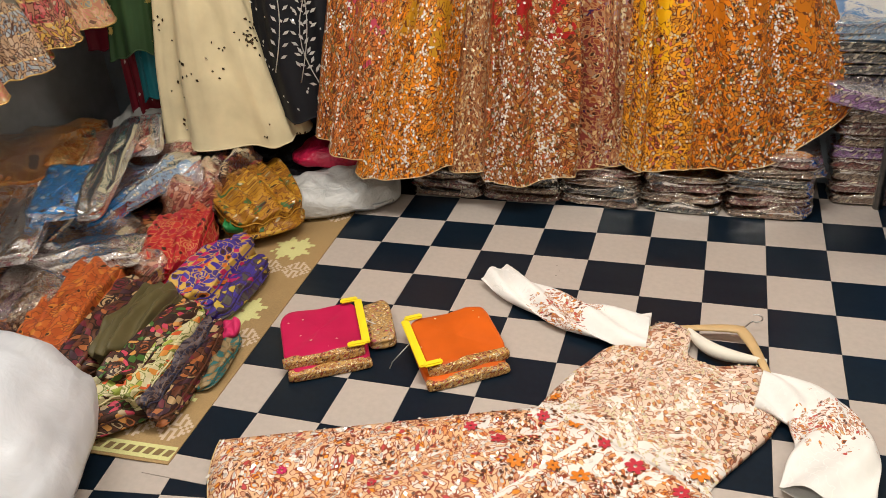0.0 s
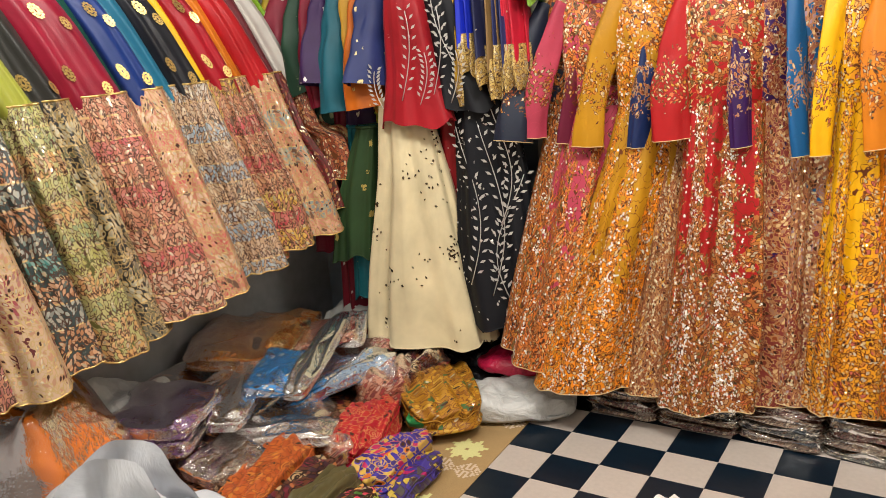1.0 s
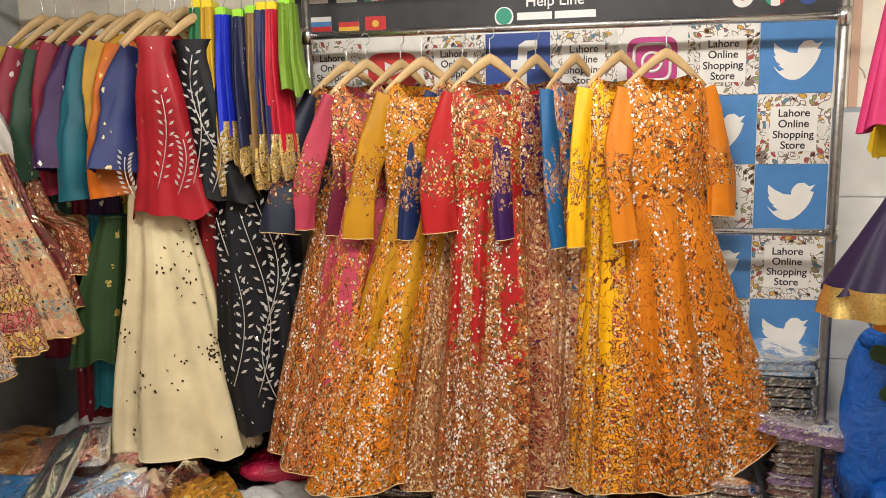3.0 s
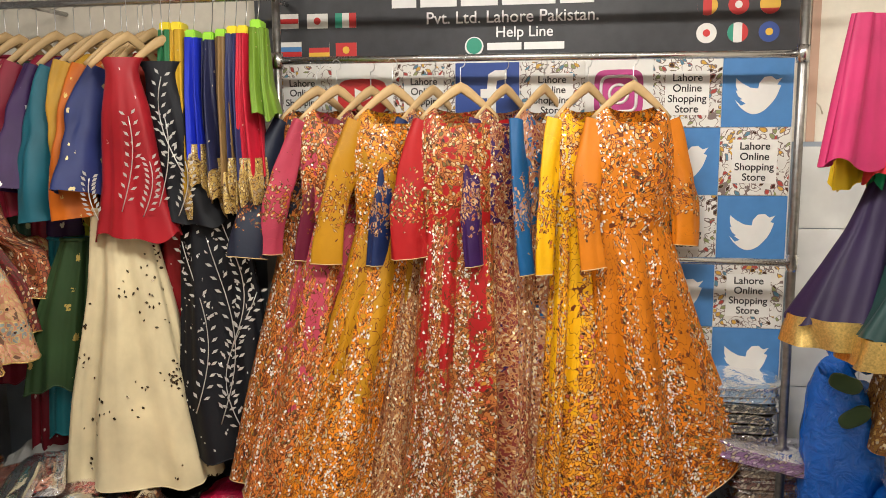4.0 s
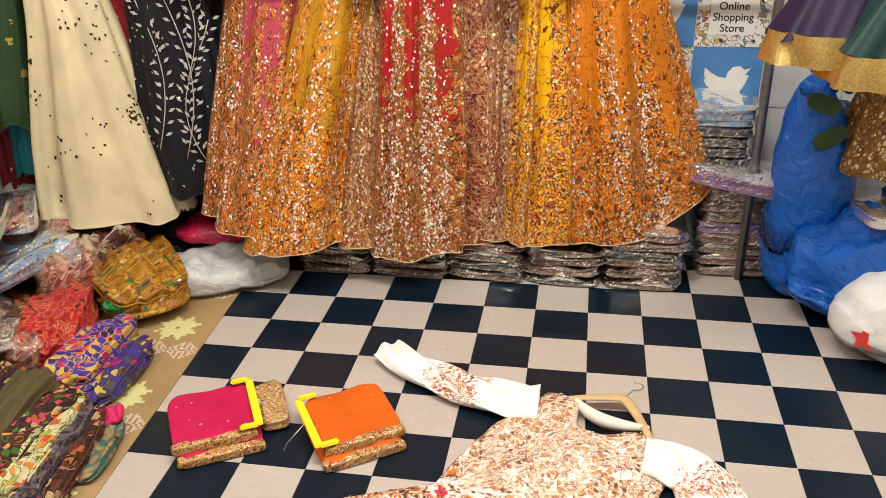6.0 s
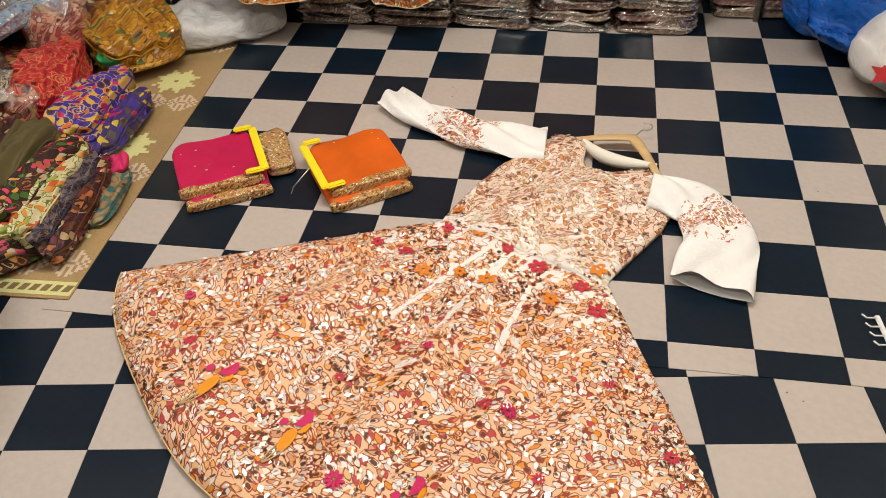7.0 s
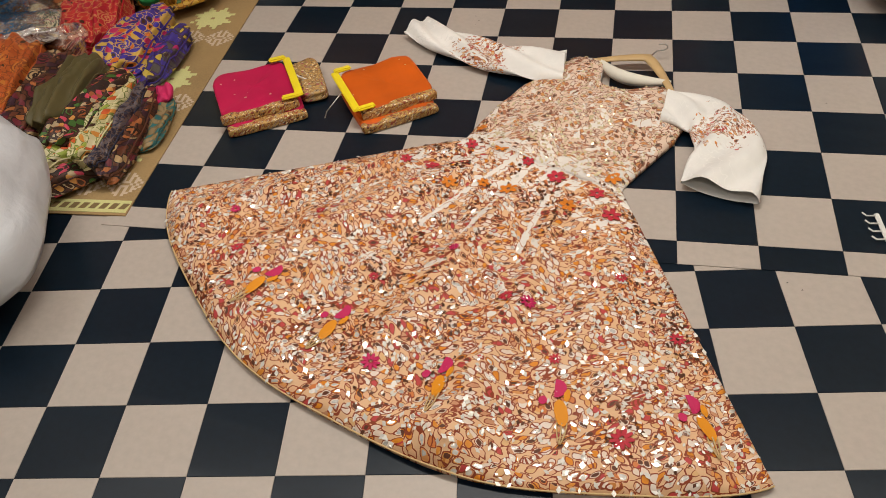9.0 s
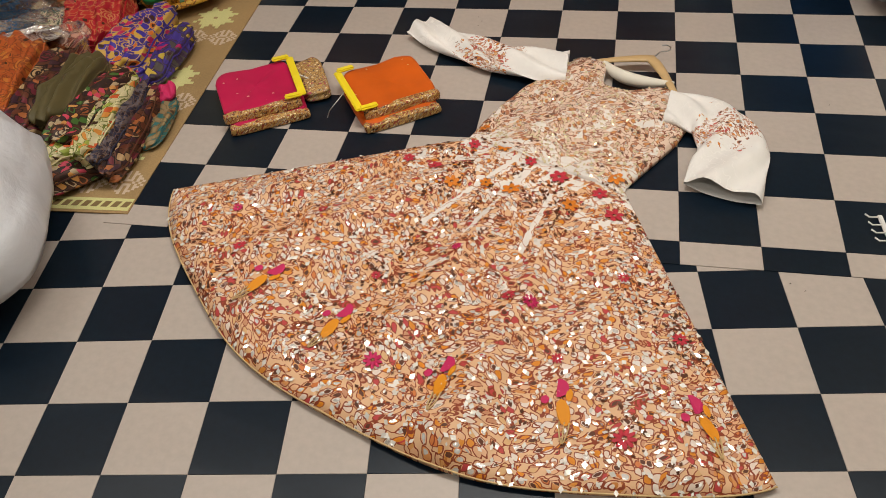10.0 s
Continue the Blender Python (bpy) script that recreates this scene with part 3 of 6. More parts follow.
banner = thing("printed_banner", pose(0, 0.462, 0), "checked vinyl banner of blue squares and printed sign squares", "banner")
S, BX, BZ = 0.2475, 1.712, 1.864
flat("sheet", BX - 8 * S - 0.05, BX + 0.004, 0.42, BZ + 0.02, BANNER_WHITE, banner, 0.004, label="white vinyl backing sheet")
TOP_ROW = ["bird", "sign", "ring", "sign", "bars", "sign", "play", "sign"]
for c in range(8):
    for r in range(5):
        x1, z1 = BX - c * S, BZ - r * S * 1.012
        x0, z0 = x1 - S, z1 - S * 1.012
        kind = TOP_ROW[c] if r == 0 else ("sign" if (c + r) % 2 else "bird")
        cx, cz = (x0 + x1) / 2, (z0 + z1) / 2
        if kind == "bird":
            sq = flat("square", x0 + 0.001, x1 - 0.001, z0 + 0.001, z1 - 0.001, BANNER_BLUE, banner, 0.0, label="blue printed square")
            bird(cx - 0.005, cz - 0.01, 0.17, sq, -0.002)
        elif kind == "sign":
            G = np.array([[(x0 + 0.001, -0.0015, z0 + 0.001), (x1 - 0.001, -0.0015, z0 + 0.001)], [(x0 + 0.001, -0.0015, z1 - 0.001), (x1 - 0.001, -0.0015, z1 - 0.001)]])
            sq = solid("square", G.reshape(-1, 3), [(0, 1, 3, 2)], DOODLE, banner, "sign square with a border of small colourful drawings", [(x0, z0), (x1, z0), (x0, z1), (x1, z1)], [0.6] * 4, False)
            flat("panel", x0 + 0.045, x1 - 0.045, z0 + 0.045, z1 - 0.045, BANNER_WHITE, sq, -0.002)
            if c < 4 or r == 0:
                for k, wd in enumerate(("Lahore", "Online", "Shopping", "Store")):
                    words(wd, cx, cz + 0.044 - k * 0.038, 0.038, LETTER, sq, -0.0042, "CENTER", 0.0005)
        elif kind == "ring":
            sq = flat("square", x0 + 0.001, x1 - 0.001, z0 + 0.001, z1 - 0.001, BANNER_WHITE, banner, 0.0, label="white square with a magenta camera shape")
            rr = 0.09
            sqpts = [(cx + rr * math.copysign(abs(math.cos(w)) ** 0.4, math.cos(w)), cz + rr * math.copysign(abs(math.sin(w)) ** 0.4, math.sin(w))) for w in [2 * math.pi * k / 40 for k in range(40)]]
            poly("emblem", sqpts, BANNER_PINK, sq, -0.002, label="magenta rounded square")
            solid("outline", *pipe([(cx + 0.72 * (p[0] - cx), -0.004, cz + 0.72 * (p[1] - cz)) for p in sqpts + sqpts[:1]], 0.006, 6), BANNER_WHITE, sq)
            solid("outline", *pipe([(p[0], -0.004, p[1]) for p in disc(cx, cz, 0.034) + disc(cx, cz, 0.034)[:1]], 0.006, 6), BANNER_WHITE, sq)
        elif kind == "bars":
            sq = flat("square", x0 + 0.001, x1 - 0.001, z0 + 0.001, z1 - 0.001, BANNER_NAVY, banner, 0.0, label="dark blue square with a white emblem")
            pts = [(0.0, -0.11), (0.035, -0.11), (0.035, -0.01), (0.065, -0.01), (0.07, 0.025), (0.035, 0.025), (0.038, 0.055), (0.075, 0.062), (0.075, 0.095), (0.03, 0.095), (0.005, 0.08), (0.0, 0.025), (-0.025, 0.025), (-0.025, -0.01), (0.0, -0.01)]
            poly("emblem", [(cx + a, cz + b2) for a, b2 in pts], BANNER_WHITE, sq, -0.002)
        else:
            sq = flat("square", x0 + 0.001, x1 - 0.001, z0 + 0.001, z1 - 0.001, BANNER_WHITE, banner, 0.0, label="white square with a red emblem")
            poly("emblem", [(cx + 0.1 * math.copysign(abs(math.cos(w)) ** 0.5, math.cos(w)), cz + 0.07 * math.copysign(abs(math.sin(w)) ** 0.5, math.sin(w))) for w in [2 * math.pi * k / 32 for k in range(32)]], BANNER_RED, sq, -0.002)
            poly("emblem", [(cx - 0.03, cz - 0.035), (cx + 0.04, cz), (cx - 0.03, cz + 0.035)], BANNER_WHITE, sq, -0.004)

head = thing("black_sign_banner", pose(0, 0.45, 0), "wide black shop sign banner with white lettering and flags", "banner")
flat("sheet", -0.33, 1.73, 1.878, 2.6, BANNER_BLACK, head, 0.0)
words("Pvt. Ltd. Lahore Pakistan.", 0.69, 2.01, 0.064, LETTER_WHITE, head, -0.004)
words("Help Line", 0.74, 1.956, 0.056, LETTER_WHITE, head, -0.004)
for k, wd in enumerate((0.13, 0.19, 0.19, 0.27, 0.17)):
    bx = 0.38 - 0.15 + sum((0.13, 0.19, 0.19, 0.27, 0.17)[:k]) * 0.74 + 0.016 * k
    flat("name_bar", bx, bx + wd * 0.74, 2.073, 2.11, LETTER_WHITE, head, -0.002)
for bx, w in ((0.6, 0.13), (0.74, 0.15)):
    flat("number_bar", bx, bx + w, 1.908, 1.935, LETTER_WHITE, head, -0.002)
poly("emblem", disc(0.55, 1.923, 0.036), LETTER_WHITE, head, -0.002)
poly("emblem", disc(0.55, 1.925, 0.03), BANNER_GREEN, head, -0.0035, label="round green emblem")
STRIPES = [(BANNER_WHITE, BANNER_BLUE, BANNER_RED), (BANNER_BLACK, BANNER_RED, BANNER_YELLOW), (BANNER_RED, BANNER_RED, BANNER_RED), (BANNER_WHITE, BANNER_RED, BANNER_WHITE), (BANNER_WHITE, BANNER_WHITE, BANNER_WHITE), (BANNER_GREEN, BANNER_WHITE, BANNER_RED)]
for k, (fx, fz) in enumerate(((-0.18, 1.927), (-0.065, 1.922), (0.045, 1.92), (-0.19, 2.035), (-0.07, 2.033), (0.045, 2.033))):
    flag = flat("flag", fx - 0.042, fx + 0.042, fz - 0.028, fz + 0.028, BANNER_WHITE, head, -0.0015, label="small printed flag")
    for q, sm in enumerate(STRIPES[k]):
        if k == 5:
            flat("stripe", fx - 0.042 + q * 0.028, fx - 0.014 + q * 0.028, fz - 0.028, fz + 0.028, sm, flag, -0.003)
        else:
            flat("stripe", fx - 0.042, fx + 0.042, fz + 0.0093 - q * 0.0187, fz + 0.028 - q * 0.0187, sm, flag, -0.003)
    if k in (2, 4):
        poly("spot", disc(fx, fz, 0.014), BANNER_RED if k == 4 else BANNER_YELLOW, flag, -0.005)
ROUND = [(BANNER_WHITE, BANNER_WHITE, BANNER_BLACK), (BANNER_GREEN, BANNER_WHITE, BANNER_RED), (BANNER_NAVY, BANNER_NAVY, BANNER_YELLOW), (BANNER_BLACK, BANNER_RED, BANNER_YELLOW), (BANNER_RED, BANNER_RED, BANNER_WHITE), (BANNER_RED, BANNER_YELLOW, BANNER_RED)]
for k in range(6):
    fx, fz = 1.4 + (k % 3) * 0.108, 1.952 + (k // 3) * 0.098
    flag = poly("round_flag", disc(fx, fz, 0.036), ROUND[k][1], head, -0.0015, label="round printed flag")
    for sgn, sm in ((-1, ROUND[k][0]), (1, ROUND[k][2])):
        ang = [math.radians(a) for a in range(-65, 66, 10)]
        if k in (1, 3):
            poly("segment", [(fx + sgn * 0.036 * math.cos(a), fz + 0.036 * math.sin(a)) for a in (ang if sgn > 0 else ang)], sm, flag, -0.003)
        elif k == 5:
            poly("segment", [(fx + 0.036 * math.sin(a), fz + sgn * 0.036 * math.cos(a)) for a in ang], sm, flag, -0.003)
    if k in (0, 2, 4):
        poly("spot", disc(fx, fz, 0.013), ROUND[k][2] if k else BANNER_RED, flag, -0.003)

# ---- garments ----
def hanger(x, y, z, yaw, parent_group, hook_up=0.14, half=0.148, mat=WOOD, label="pale wooden coat hanger with a wire hook"):
    """Curved wooden coat hanger; (x, y, z) is the middle of the bar."""
    h = thing("coat_hanger", pose(x, y, z, 0, 0, yaw), label, "coat hanger", parent_group)
    arms = [(half * s, 0.015 * abs(s) - 0.01, 0.05 - 0.115 * abs(s) ** 1.2) for s in np.linspace(-1, 1, 17)]
    V, F = pipe(arms, [0.01 + 0.01 * (1 - abs(s)) for s in np.linspace(-1, 1, 17)], 8)
    V = [(v[0], v[1] * 0.36, v[2]) for v in V]
    solid("bar", V, F, mat, h)
    hk = [(0, 0, 0.03), (0, 0, 0.075)] + [(0.018 * math.sin(a) - 0.0, 0, hook_up - 0.018 + 0.02 * -math.cos(a)) for a in np.linspace(0, 4.2, 9)]
    solid("hook", *pipe(hk, 0.0019, 6), WIRE, h, "bent wire hook")
    return h


def sleeve_data(p0, p1, p2, r0, r1, seed, orn_mid=0.7, n=24, m=30, flat_y=0.45):
    """A hanging sleeve: tube through three points, r0 wide at the shoulder and r1 at the cuff."""
    p0, p1, p2 = (np.array(p, float) for p in (p0, p1, p2))
    G = np.zeros((n, m, 3))
    rng = np.random.RandomState(seed)
    ph = rng.rand(3) * 6.28
    orn = np.zeros((n, m))
    for k in range(n):
        t = k / (n - 1)
        c = (1 - t) ** 2 * p0 + 2 * t * (1 - t) * p1 + t * t * p2
        d = 2 * (1 - t) * (p1 - p0) + 2 * t * (p2 - p1)
        d /= np.linalg.norm(d)
        s = np.cross(d, [0, 1, 0])
        s /= np.linalg.norm(s)
        u = np.cross(s, d)
        r = (r0 + (r1 - r0) * t) * (1 + 0.09 * math.sin(8 * t + ph[2]) * math.sin(math.pi * t))
        for a in range(m):
            w = 2 * math.pi * a / m
            f = 1 + 0.1 * math.cos(3 * w + ph[0] + 5 * t) + 0.07 * math.cos(5 * w + ph[1] - 4 * t) + 0.06 * math.sin(22 * t + 2 * w) * math.exp(-((t - 0.5) / 0.22) ** 2)
            G[k, a] = c + r * f * (math.cos(w) * s + flat_y * math.sin(w) * u)
        orn[k] = orn_mid * math.exp(-((t - 0.6) / 0.2) ** 2)
    U = np.broadcast_to(np.linspace(0, 2.2 * math.pi * max(r0, r1), m), (n, m)) + seed
    W = np.broadcast_to(np.linspace(0, -0.6, n)[:, None], (n, m))
    return G, U, W, orn


def gown(x, y, yaw, base, pal, outline, label, hem_z=0.17, top=1.715, wide=0.32, deep=0.14, seed=0, sleeves="both", stripes=0.0, tail=0.0, count=700, warm=0.4, patch=(0.5, 0.15, 0.02), sway=0.0, cuff=(0.0, 1.12, 0.05, 0.17), rich=0.0):
    """Long embroidered anarkali gown hanging from a hanger: bodice, pleated skirt, two sleeves, piping and mirror work."""
    g = thing("gown", pose(x, y, 0, 0, 0, yaw), label, "gown", "gowns on the rack")
    mat = embroidered("embroidered_" + label.split()[0], base, pal, outline, 56.0, 0.16, patch=patch, stems=0.014, gap=tuple(1.3 * c for c in patch), leaf=0.47)
    waist = top - 0.44
    bod = draped([(top, 0.10, 0.03, 0, 0, 0, 0.68), (top - 0.025, 0.15, 0.045, 0, 0, 0.02, 0.68), (top - 0.16, 0.158, 0.07, 0, -0.01, 0.06, 0.62), (top - 0.3, 0.156, 0.07, 0, -0.015, 0.08, 0.6), (waist, 0.146, 0.062, 0, -0.01, 0.08, 0.55)], 16, 56, 5, seed)
    # scooped neckline
    G = bod[0]
    for k in range(2):
        for a in range(G.shape[1]):
            if abs(G[k, a, 0]) < 0.1:
                drop = 0.1 if G[k, a, 1] < 0 else 0.02
                G[k, a, 2] -= drop * (1 - (abs(G[k, a, 0]) / 0.1) ** 2) * (1.0 if k == 0 else 0.55)
    cloth_part("bodice", bod, mat, g)
    hh = hem_z
    rows = []
    for q, (wf, df, fold, cover) in enumerate(((0.0, 0.0, 0.06, 0.62), (0.16, 0.3, 0.14, 0.58), (0.36, 0.52, 0.22, 0.68), (0.6, 0.74, 0.27, 0.95), (0.82, 0.9, 0.24, 1.0), (0.94, 0.98, 0.16, 1.0), (1.0, 1.03, 0.11, 1.0))):
        v = (0.0, 0.18, 0.38, 0.6, 0.8, 0.93, 1.0)[q]
        rows.append((waist + 0.012 + (hh - waist) * v, 0.148 + (wide - 0.148) * wf, 0.063 + (deep - 0.063) * df, sway * v ** 1.15 + tail * v, -0.01 - 0.02 * v, fold, min(1.0, cover + rich)))
    sk = draped(rows, 48, 144, 5 + seed % 3, seed + 11, 0.005)
    G, U, W, orn = sk
    if stripes:
        orn = orn * 1.0
        ang = np.linspace(0, 2 * math.pi, G.shape[1])
        orn = np.clip(orn - stripes * (np.cos(ang * 9 + seed) > 0.1)[None, :] * np.clip((W - (hh + 0.3)) / 0.35, 0, 1), 0, 1)
        sk = (G, U, W, orn)
    if tail:
        # the hem lifts towards the trailing side
        lift = np.clip(G[:, :, 0] / (wide + abs(tail)), 0, 1) ** 2.2 * np.linspace(0, 1, G.shape[0])[:, None] ** 3
        G[:, :, 2] += lift * 0.3
    cloth_part("skirt", sk, mat, g)
    hemline = [tuple(p) for p in G[-1]] + [tuple(G[-1, 0])]
    solid("piping", *pipe(hemline, 0.0022, 5, False), PIPING, g, "narrow cream hem piping")
    plain_mat = embroidered("sleeve_" + label.split()[0], base, pal, outline, 58.0, 0.2, None, 0.5, base)
    cosw, sinw = math.cos(math.radians(yaw)), math.sin(math.radians(yaw))
    dx, dy = cuff[0] - x, cuff[3] - y
    ends = {-1: (dx * cosw + dy * sinw, dy * cosw - dx * sinw, cuff[1]), 1: (0.15, 0.04, top - 0.54)}
    if tail:
        ends[1] = (0.195, -0.05, top - 0.5)
    for s, end in ends.items():
        elbow = (0.5 * (0.165 * s + end[0]) + 0.035 * s, 0.5 * end[1] - 0.01, top - 0.29)
        sl = sleeve_data((0.135 * s, 0, top - 0.055), elbow, end, 0.046, cuff[2] if s < 0 else 0.05, seed * 3 + s + 5, 0.75)
        cloth_part("sleeve", sl, plain_mat, g)
        solid("cuff_edge", *pipe([tuple(q) for q in sl[0][-1]] + [tuple(sl[0][-1, 0])], 0.0018, 5, False), PIPING, g)
    for data, cnt, sd in ((bod, int(count * 0.28), 1), (sk, count, 2)):
        sequins(data, cnt, MIRROR if rng_gown.rand() > warm else MIRROR_WARM, g, (0.003, 0.0072), seed * 7 + sd, "any", 0.003, 0.8, 0, 11)
    hanger(x, y, top + 0.02, yaw, "hangers on the rack", 0.158)
    return g


rng_gown = np.random.RandomState(5)
ORANGE, RUST, GOLDEN, CREAM, BROWN = (0.5, 0.17, 0.02), (0.28, 0.065, 0.018), (0.54, 0.25, 0.03), (0.62, 0.42, 0.2), (0.09, 0.025, 0.01)
GREEN, PINKISH, MAROON = (0.16, 0.12, 0.04), (0.55, 0.16, 0.16), (0.17, 0.025, 0.035)
GOWNS = [
    # along the rack, yaw, silk, thread colours, label, hem height, half width, plain stripes, hem sway, ground of the dense border
    (-0.043, 40, (0.012, 0.017, 0.035), [ORANGE, RUST, BROWN, GOLDEN, GREEN], "navy gown with rust floral embroidery and mirrors", 0.29, 0.27, 0.0, -0.13, (0.4, 0.12, 0.02)),
    (0.052, 42, (0.44, 0.05, 0.09), [ORANGE, RUST, (0.4, 0.2, 0.09), GREEN, CREAM], "pink gown with orange floral embroidery and mirrors", 0.245, 0.25, 0.3, -0.17, (0.48, 0.14, 0.025)),
    (0.16, 48, (0.13, 0.008, 0.03), [RUST, BROWN, GOLDEN, MAROON, CREAM], "maroon gown with gold floral embroidery and mirrors", 0.24, 0.18, 0.1, -0.12, (0.2, 0.04, 0.025)),
    (0.27, 34, (0.46, 0.22, 0.008), [ORANGE, GOLDEN, (0.6, 0.24, 0.03), (0.5, 0.17, 0.02), CREAM], "mustard gown with golden embroidery and mirrors", 0.185, 0.235, 0.6, -0.27, (0.62, 0.2, 0.008)),
    (0.399, 52, (0.008, 0.02, 0.085), [BROWN, (0.3, 0.13, 0.07), GOLDEN, CREAM, RUST], "blue gown with brown embroidery and mirrors", 0.16, 0.2, 0.0, -0.16, (0.16, 0.05, 0.018)),
    (0.526, 27, (0.38, 0.01, 0.012), [RUST, (0.6, 0.14, 0.05), CREAM, GREEN, GOLDEN], "red gown with dense mirror embroidery", 0.135, 0.205, 0.45, -0.06, (0.34, 0.12, 0.03)),
    (0.676, 50, (0.035, 0.008, 0.075), [BROWN, MAROON, (0.35, 0.17, 0.1), CREAM, RUST], "purple gown with maroon embroidery and mirrors", 0.16, 0.2, 0.1, -0.04, (0.17, 0.03, 0.022)),
    (0.819, 52, (0.008, 0.09, 0.24), [BROWN, (0.38, 0.2, 0.14), CREAM, MAROON, (0.3, 0.2, 0.25)], "teal gown with brown embroidery and mirrors", 0.17, 0.17, 0.0, -0.06, (0.22, 0.08, 0.04)),
    (0.98, 42, (0.8, 0.42, 0.004), [ORANGE, GOLDEN, (0.7, 0.32, 0.02), (0.5, 0.12, 0.08), CREAM], "yellow gown with orange embroidery and mirrors", 0.18, 0.175, 0.65, -0.05, (0.6, 0.25, 0.012)),
    (1.138, 23, (0.58, 0.175, 0.006), [ORANGE, (0.62, 0.24, 0.03), RUST, GOLDEN, CREAM, GREEN], "orange gown with mirror work and a flared trailing hem", 0.18, 0.32, 0.8, 0.0, (0.58, 0.17, 0.008)),
]
# where the front sleeve of each gown ends: along the rack, height, half width, distance from the wall
CUFFS = [(-0.235, 1.145, 0.072, 0.08), (-0.17, 1.155, 0.045, 0.13), (-0.045, 1.127, 0.045, 0.17), (0.055, 1.124, 0.058, 0.13), (0.237, 1.116, 0.056, 0.17), (0.36, 1.15, 0.068, 0.13), (0.59, 1.12, 0.04, 0.17), (0.785, 1.094, 0.035, 0.17), (0.845, 1.1, 0.036, 0.15), (1.01, 1.123, 0.045, 0.15)]
for k, (gx, yw, base, pal, lab, hz, wd, st, sway, dense) in enumerate(GOWNS):
    gown(gx, (0.34, 0.29, 0.38, 0.28, 0.39, 0.26, 0.38, 0.4, 0.34, 0.3)[k], yw, base, pal, (0.13, 0.03, 0.006) if k not in (4, 6, 7) else (0.42, 0.2, 0.08), lab, hz, 1.69, wd, 0.14, k, "both", st, 0.19 if k == 9 else 0.0, 2700 if k in (3, 5, 9) else 1800, 0.45, dense, sway, CUFFS[k], 0.3 if k in (0, 2, 4, 6, 7) else 0.1 if k == 5 else 0.0)


# ---- folded packets under the gowns ----
def emb2(name, base, pal, outline=(0.3, 0.16, 0.06), scale=36.0, mirror=0.1, **kw):
    return embroidered(name, base, pal, outline, scale, mirror, **kw)


B_SILVER = emb2("sequin_silver_brown", (0.2, 0.13, 0.09), [(0.3, 0.22, 0.16), (0.14, 0.08, 0.05), (0.42, 0.34, 0.25), (0.1, 0.06, 0.04), (0.27, 0.12, 0.06)], (0.06, 0.04, 0.03), 60, 0.3)
B_MAROON = emb2("sequin_maroon_brown", (0.16, 0.06, 0.05), [(0.2, 0.06, 0.05), (0.3, 0.22, 0.18), (0.12, 0.04, 0.04), (0.4, 0.3, 0.24)], (0.05, 0.02, 0.02), 60, 0.28)
B_BLUE = emb2("sequin_blue_silver", (0.2, 0.3, 0.42), [(0.25, 0.36, 0.48), (0.45, 0.5, 0.55), (0.12, 0.2, 0.32)], (0.1, 0.14, 0.2), 60, 0.3)
B_PURPLE = emb2("sequin_purple", (0.2, 0.1, 0.25), [(0.22, 0.1, 0.26), (0.4, 0.3, 0.42), (0.12, 0.05, 0.14)], (0.06, 0.03, 0.07), 60, 0.3)
B_BLACK = emb2("sequin_black_silver", (0.05, 0.05, 0.05), [(0.06, 0.06, 0.06), (0.2, 0.19, 0.17), (0.03, 0.03, 0.03), (0.3, 0.28, 0.22)], (0.02, 0.02, 0.02), 60, 0.3)
FILM_BRIGHT = plastic_film("crinkled_wrapping", (1, 1, 1), 0.48)
rng_p = np.random.RandomState(3)


def packet(x, y, z, hx, hy, h, yaw, mat, label, group="", tilt=0.0, roll=0.0, layers=3, film=FILM, rough=0.012, seed=None, folds=0, name="garment_packet", cat="packet", e2=0.35, sag=0.0, fold_amp=0.1):
    """A folded garment, wrapped in clear film where film is given."""
    seed = rng_p.randint(1000) if seed is None else seed
    ob = thing(name, pose(x, y, z, tilt, roll, yaw), label, cat, group)
    fine = folds > 4
    data = lump((hx, hy, h), seed * 0.13, 0.42, e2, rough, 9.0, layers, folds, fold_amp, 34 if fine else 20, 84 if fine else 44, sag)
    cloth_part("folded_cloth", data, mat, ob)
    if fine:
        row = data[0][len(data[0]) // 2]
        solid("hem_edge", *pipe([tuple(q * np.array([1.01, 1.01, 1.0])) for q in row] + [tuple(row[0] * np.array([1.01, 1.01, 1.0]))], 0.003, 5, False), mat, ob)
    # pale diamonds added on top to give the shiny packets their glints
    if film is FILM_BRIGHT and h > 0.045:
        sequins(data, 70, MIRROR, ob, (0.003, 0.0075), seed + 5, "z", 0.002, 1.0, 9)
    if film:
        fm = cloth_part("wrapping", wrapped(data), film, ob, "crinkled clear plastic wrapping")
        fm.visible_shadow = False
    return ob


STACK_MATS = [B_SILVER, B_MAROON, B_SILVER, B_BLACK]
x = -0.03
for k, wdt in enumerate((0.31, 0.31, 0.3, 0.3, 0.3)):
    z = 0.0
    nl = 4 if k < 4 else 6
    for q in range(nl):
        h = 0.036 + 0.012 * rng_p.rand()
        packet(x + wdt / 2 + rng_p.uniform(-0.012, 0.012), 0.345 + rng_p.uniform(-0.012, 0.018), z, wdt / 2 * 0.99, 0.155, h, rng_p.uniform(-6, 6), STACK_MATS[(k + q) % 4], "folded brown and silver sequined garment in clear plastic", "packets stacked under the gowns", film=FILM_BRIGHT, rough=0.035, seed=k * 9 + q)
        z += h * 0.94
    x += wdt
z = 0.0
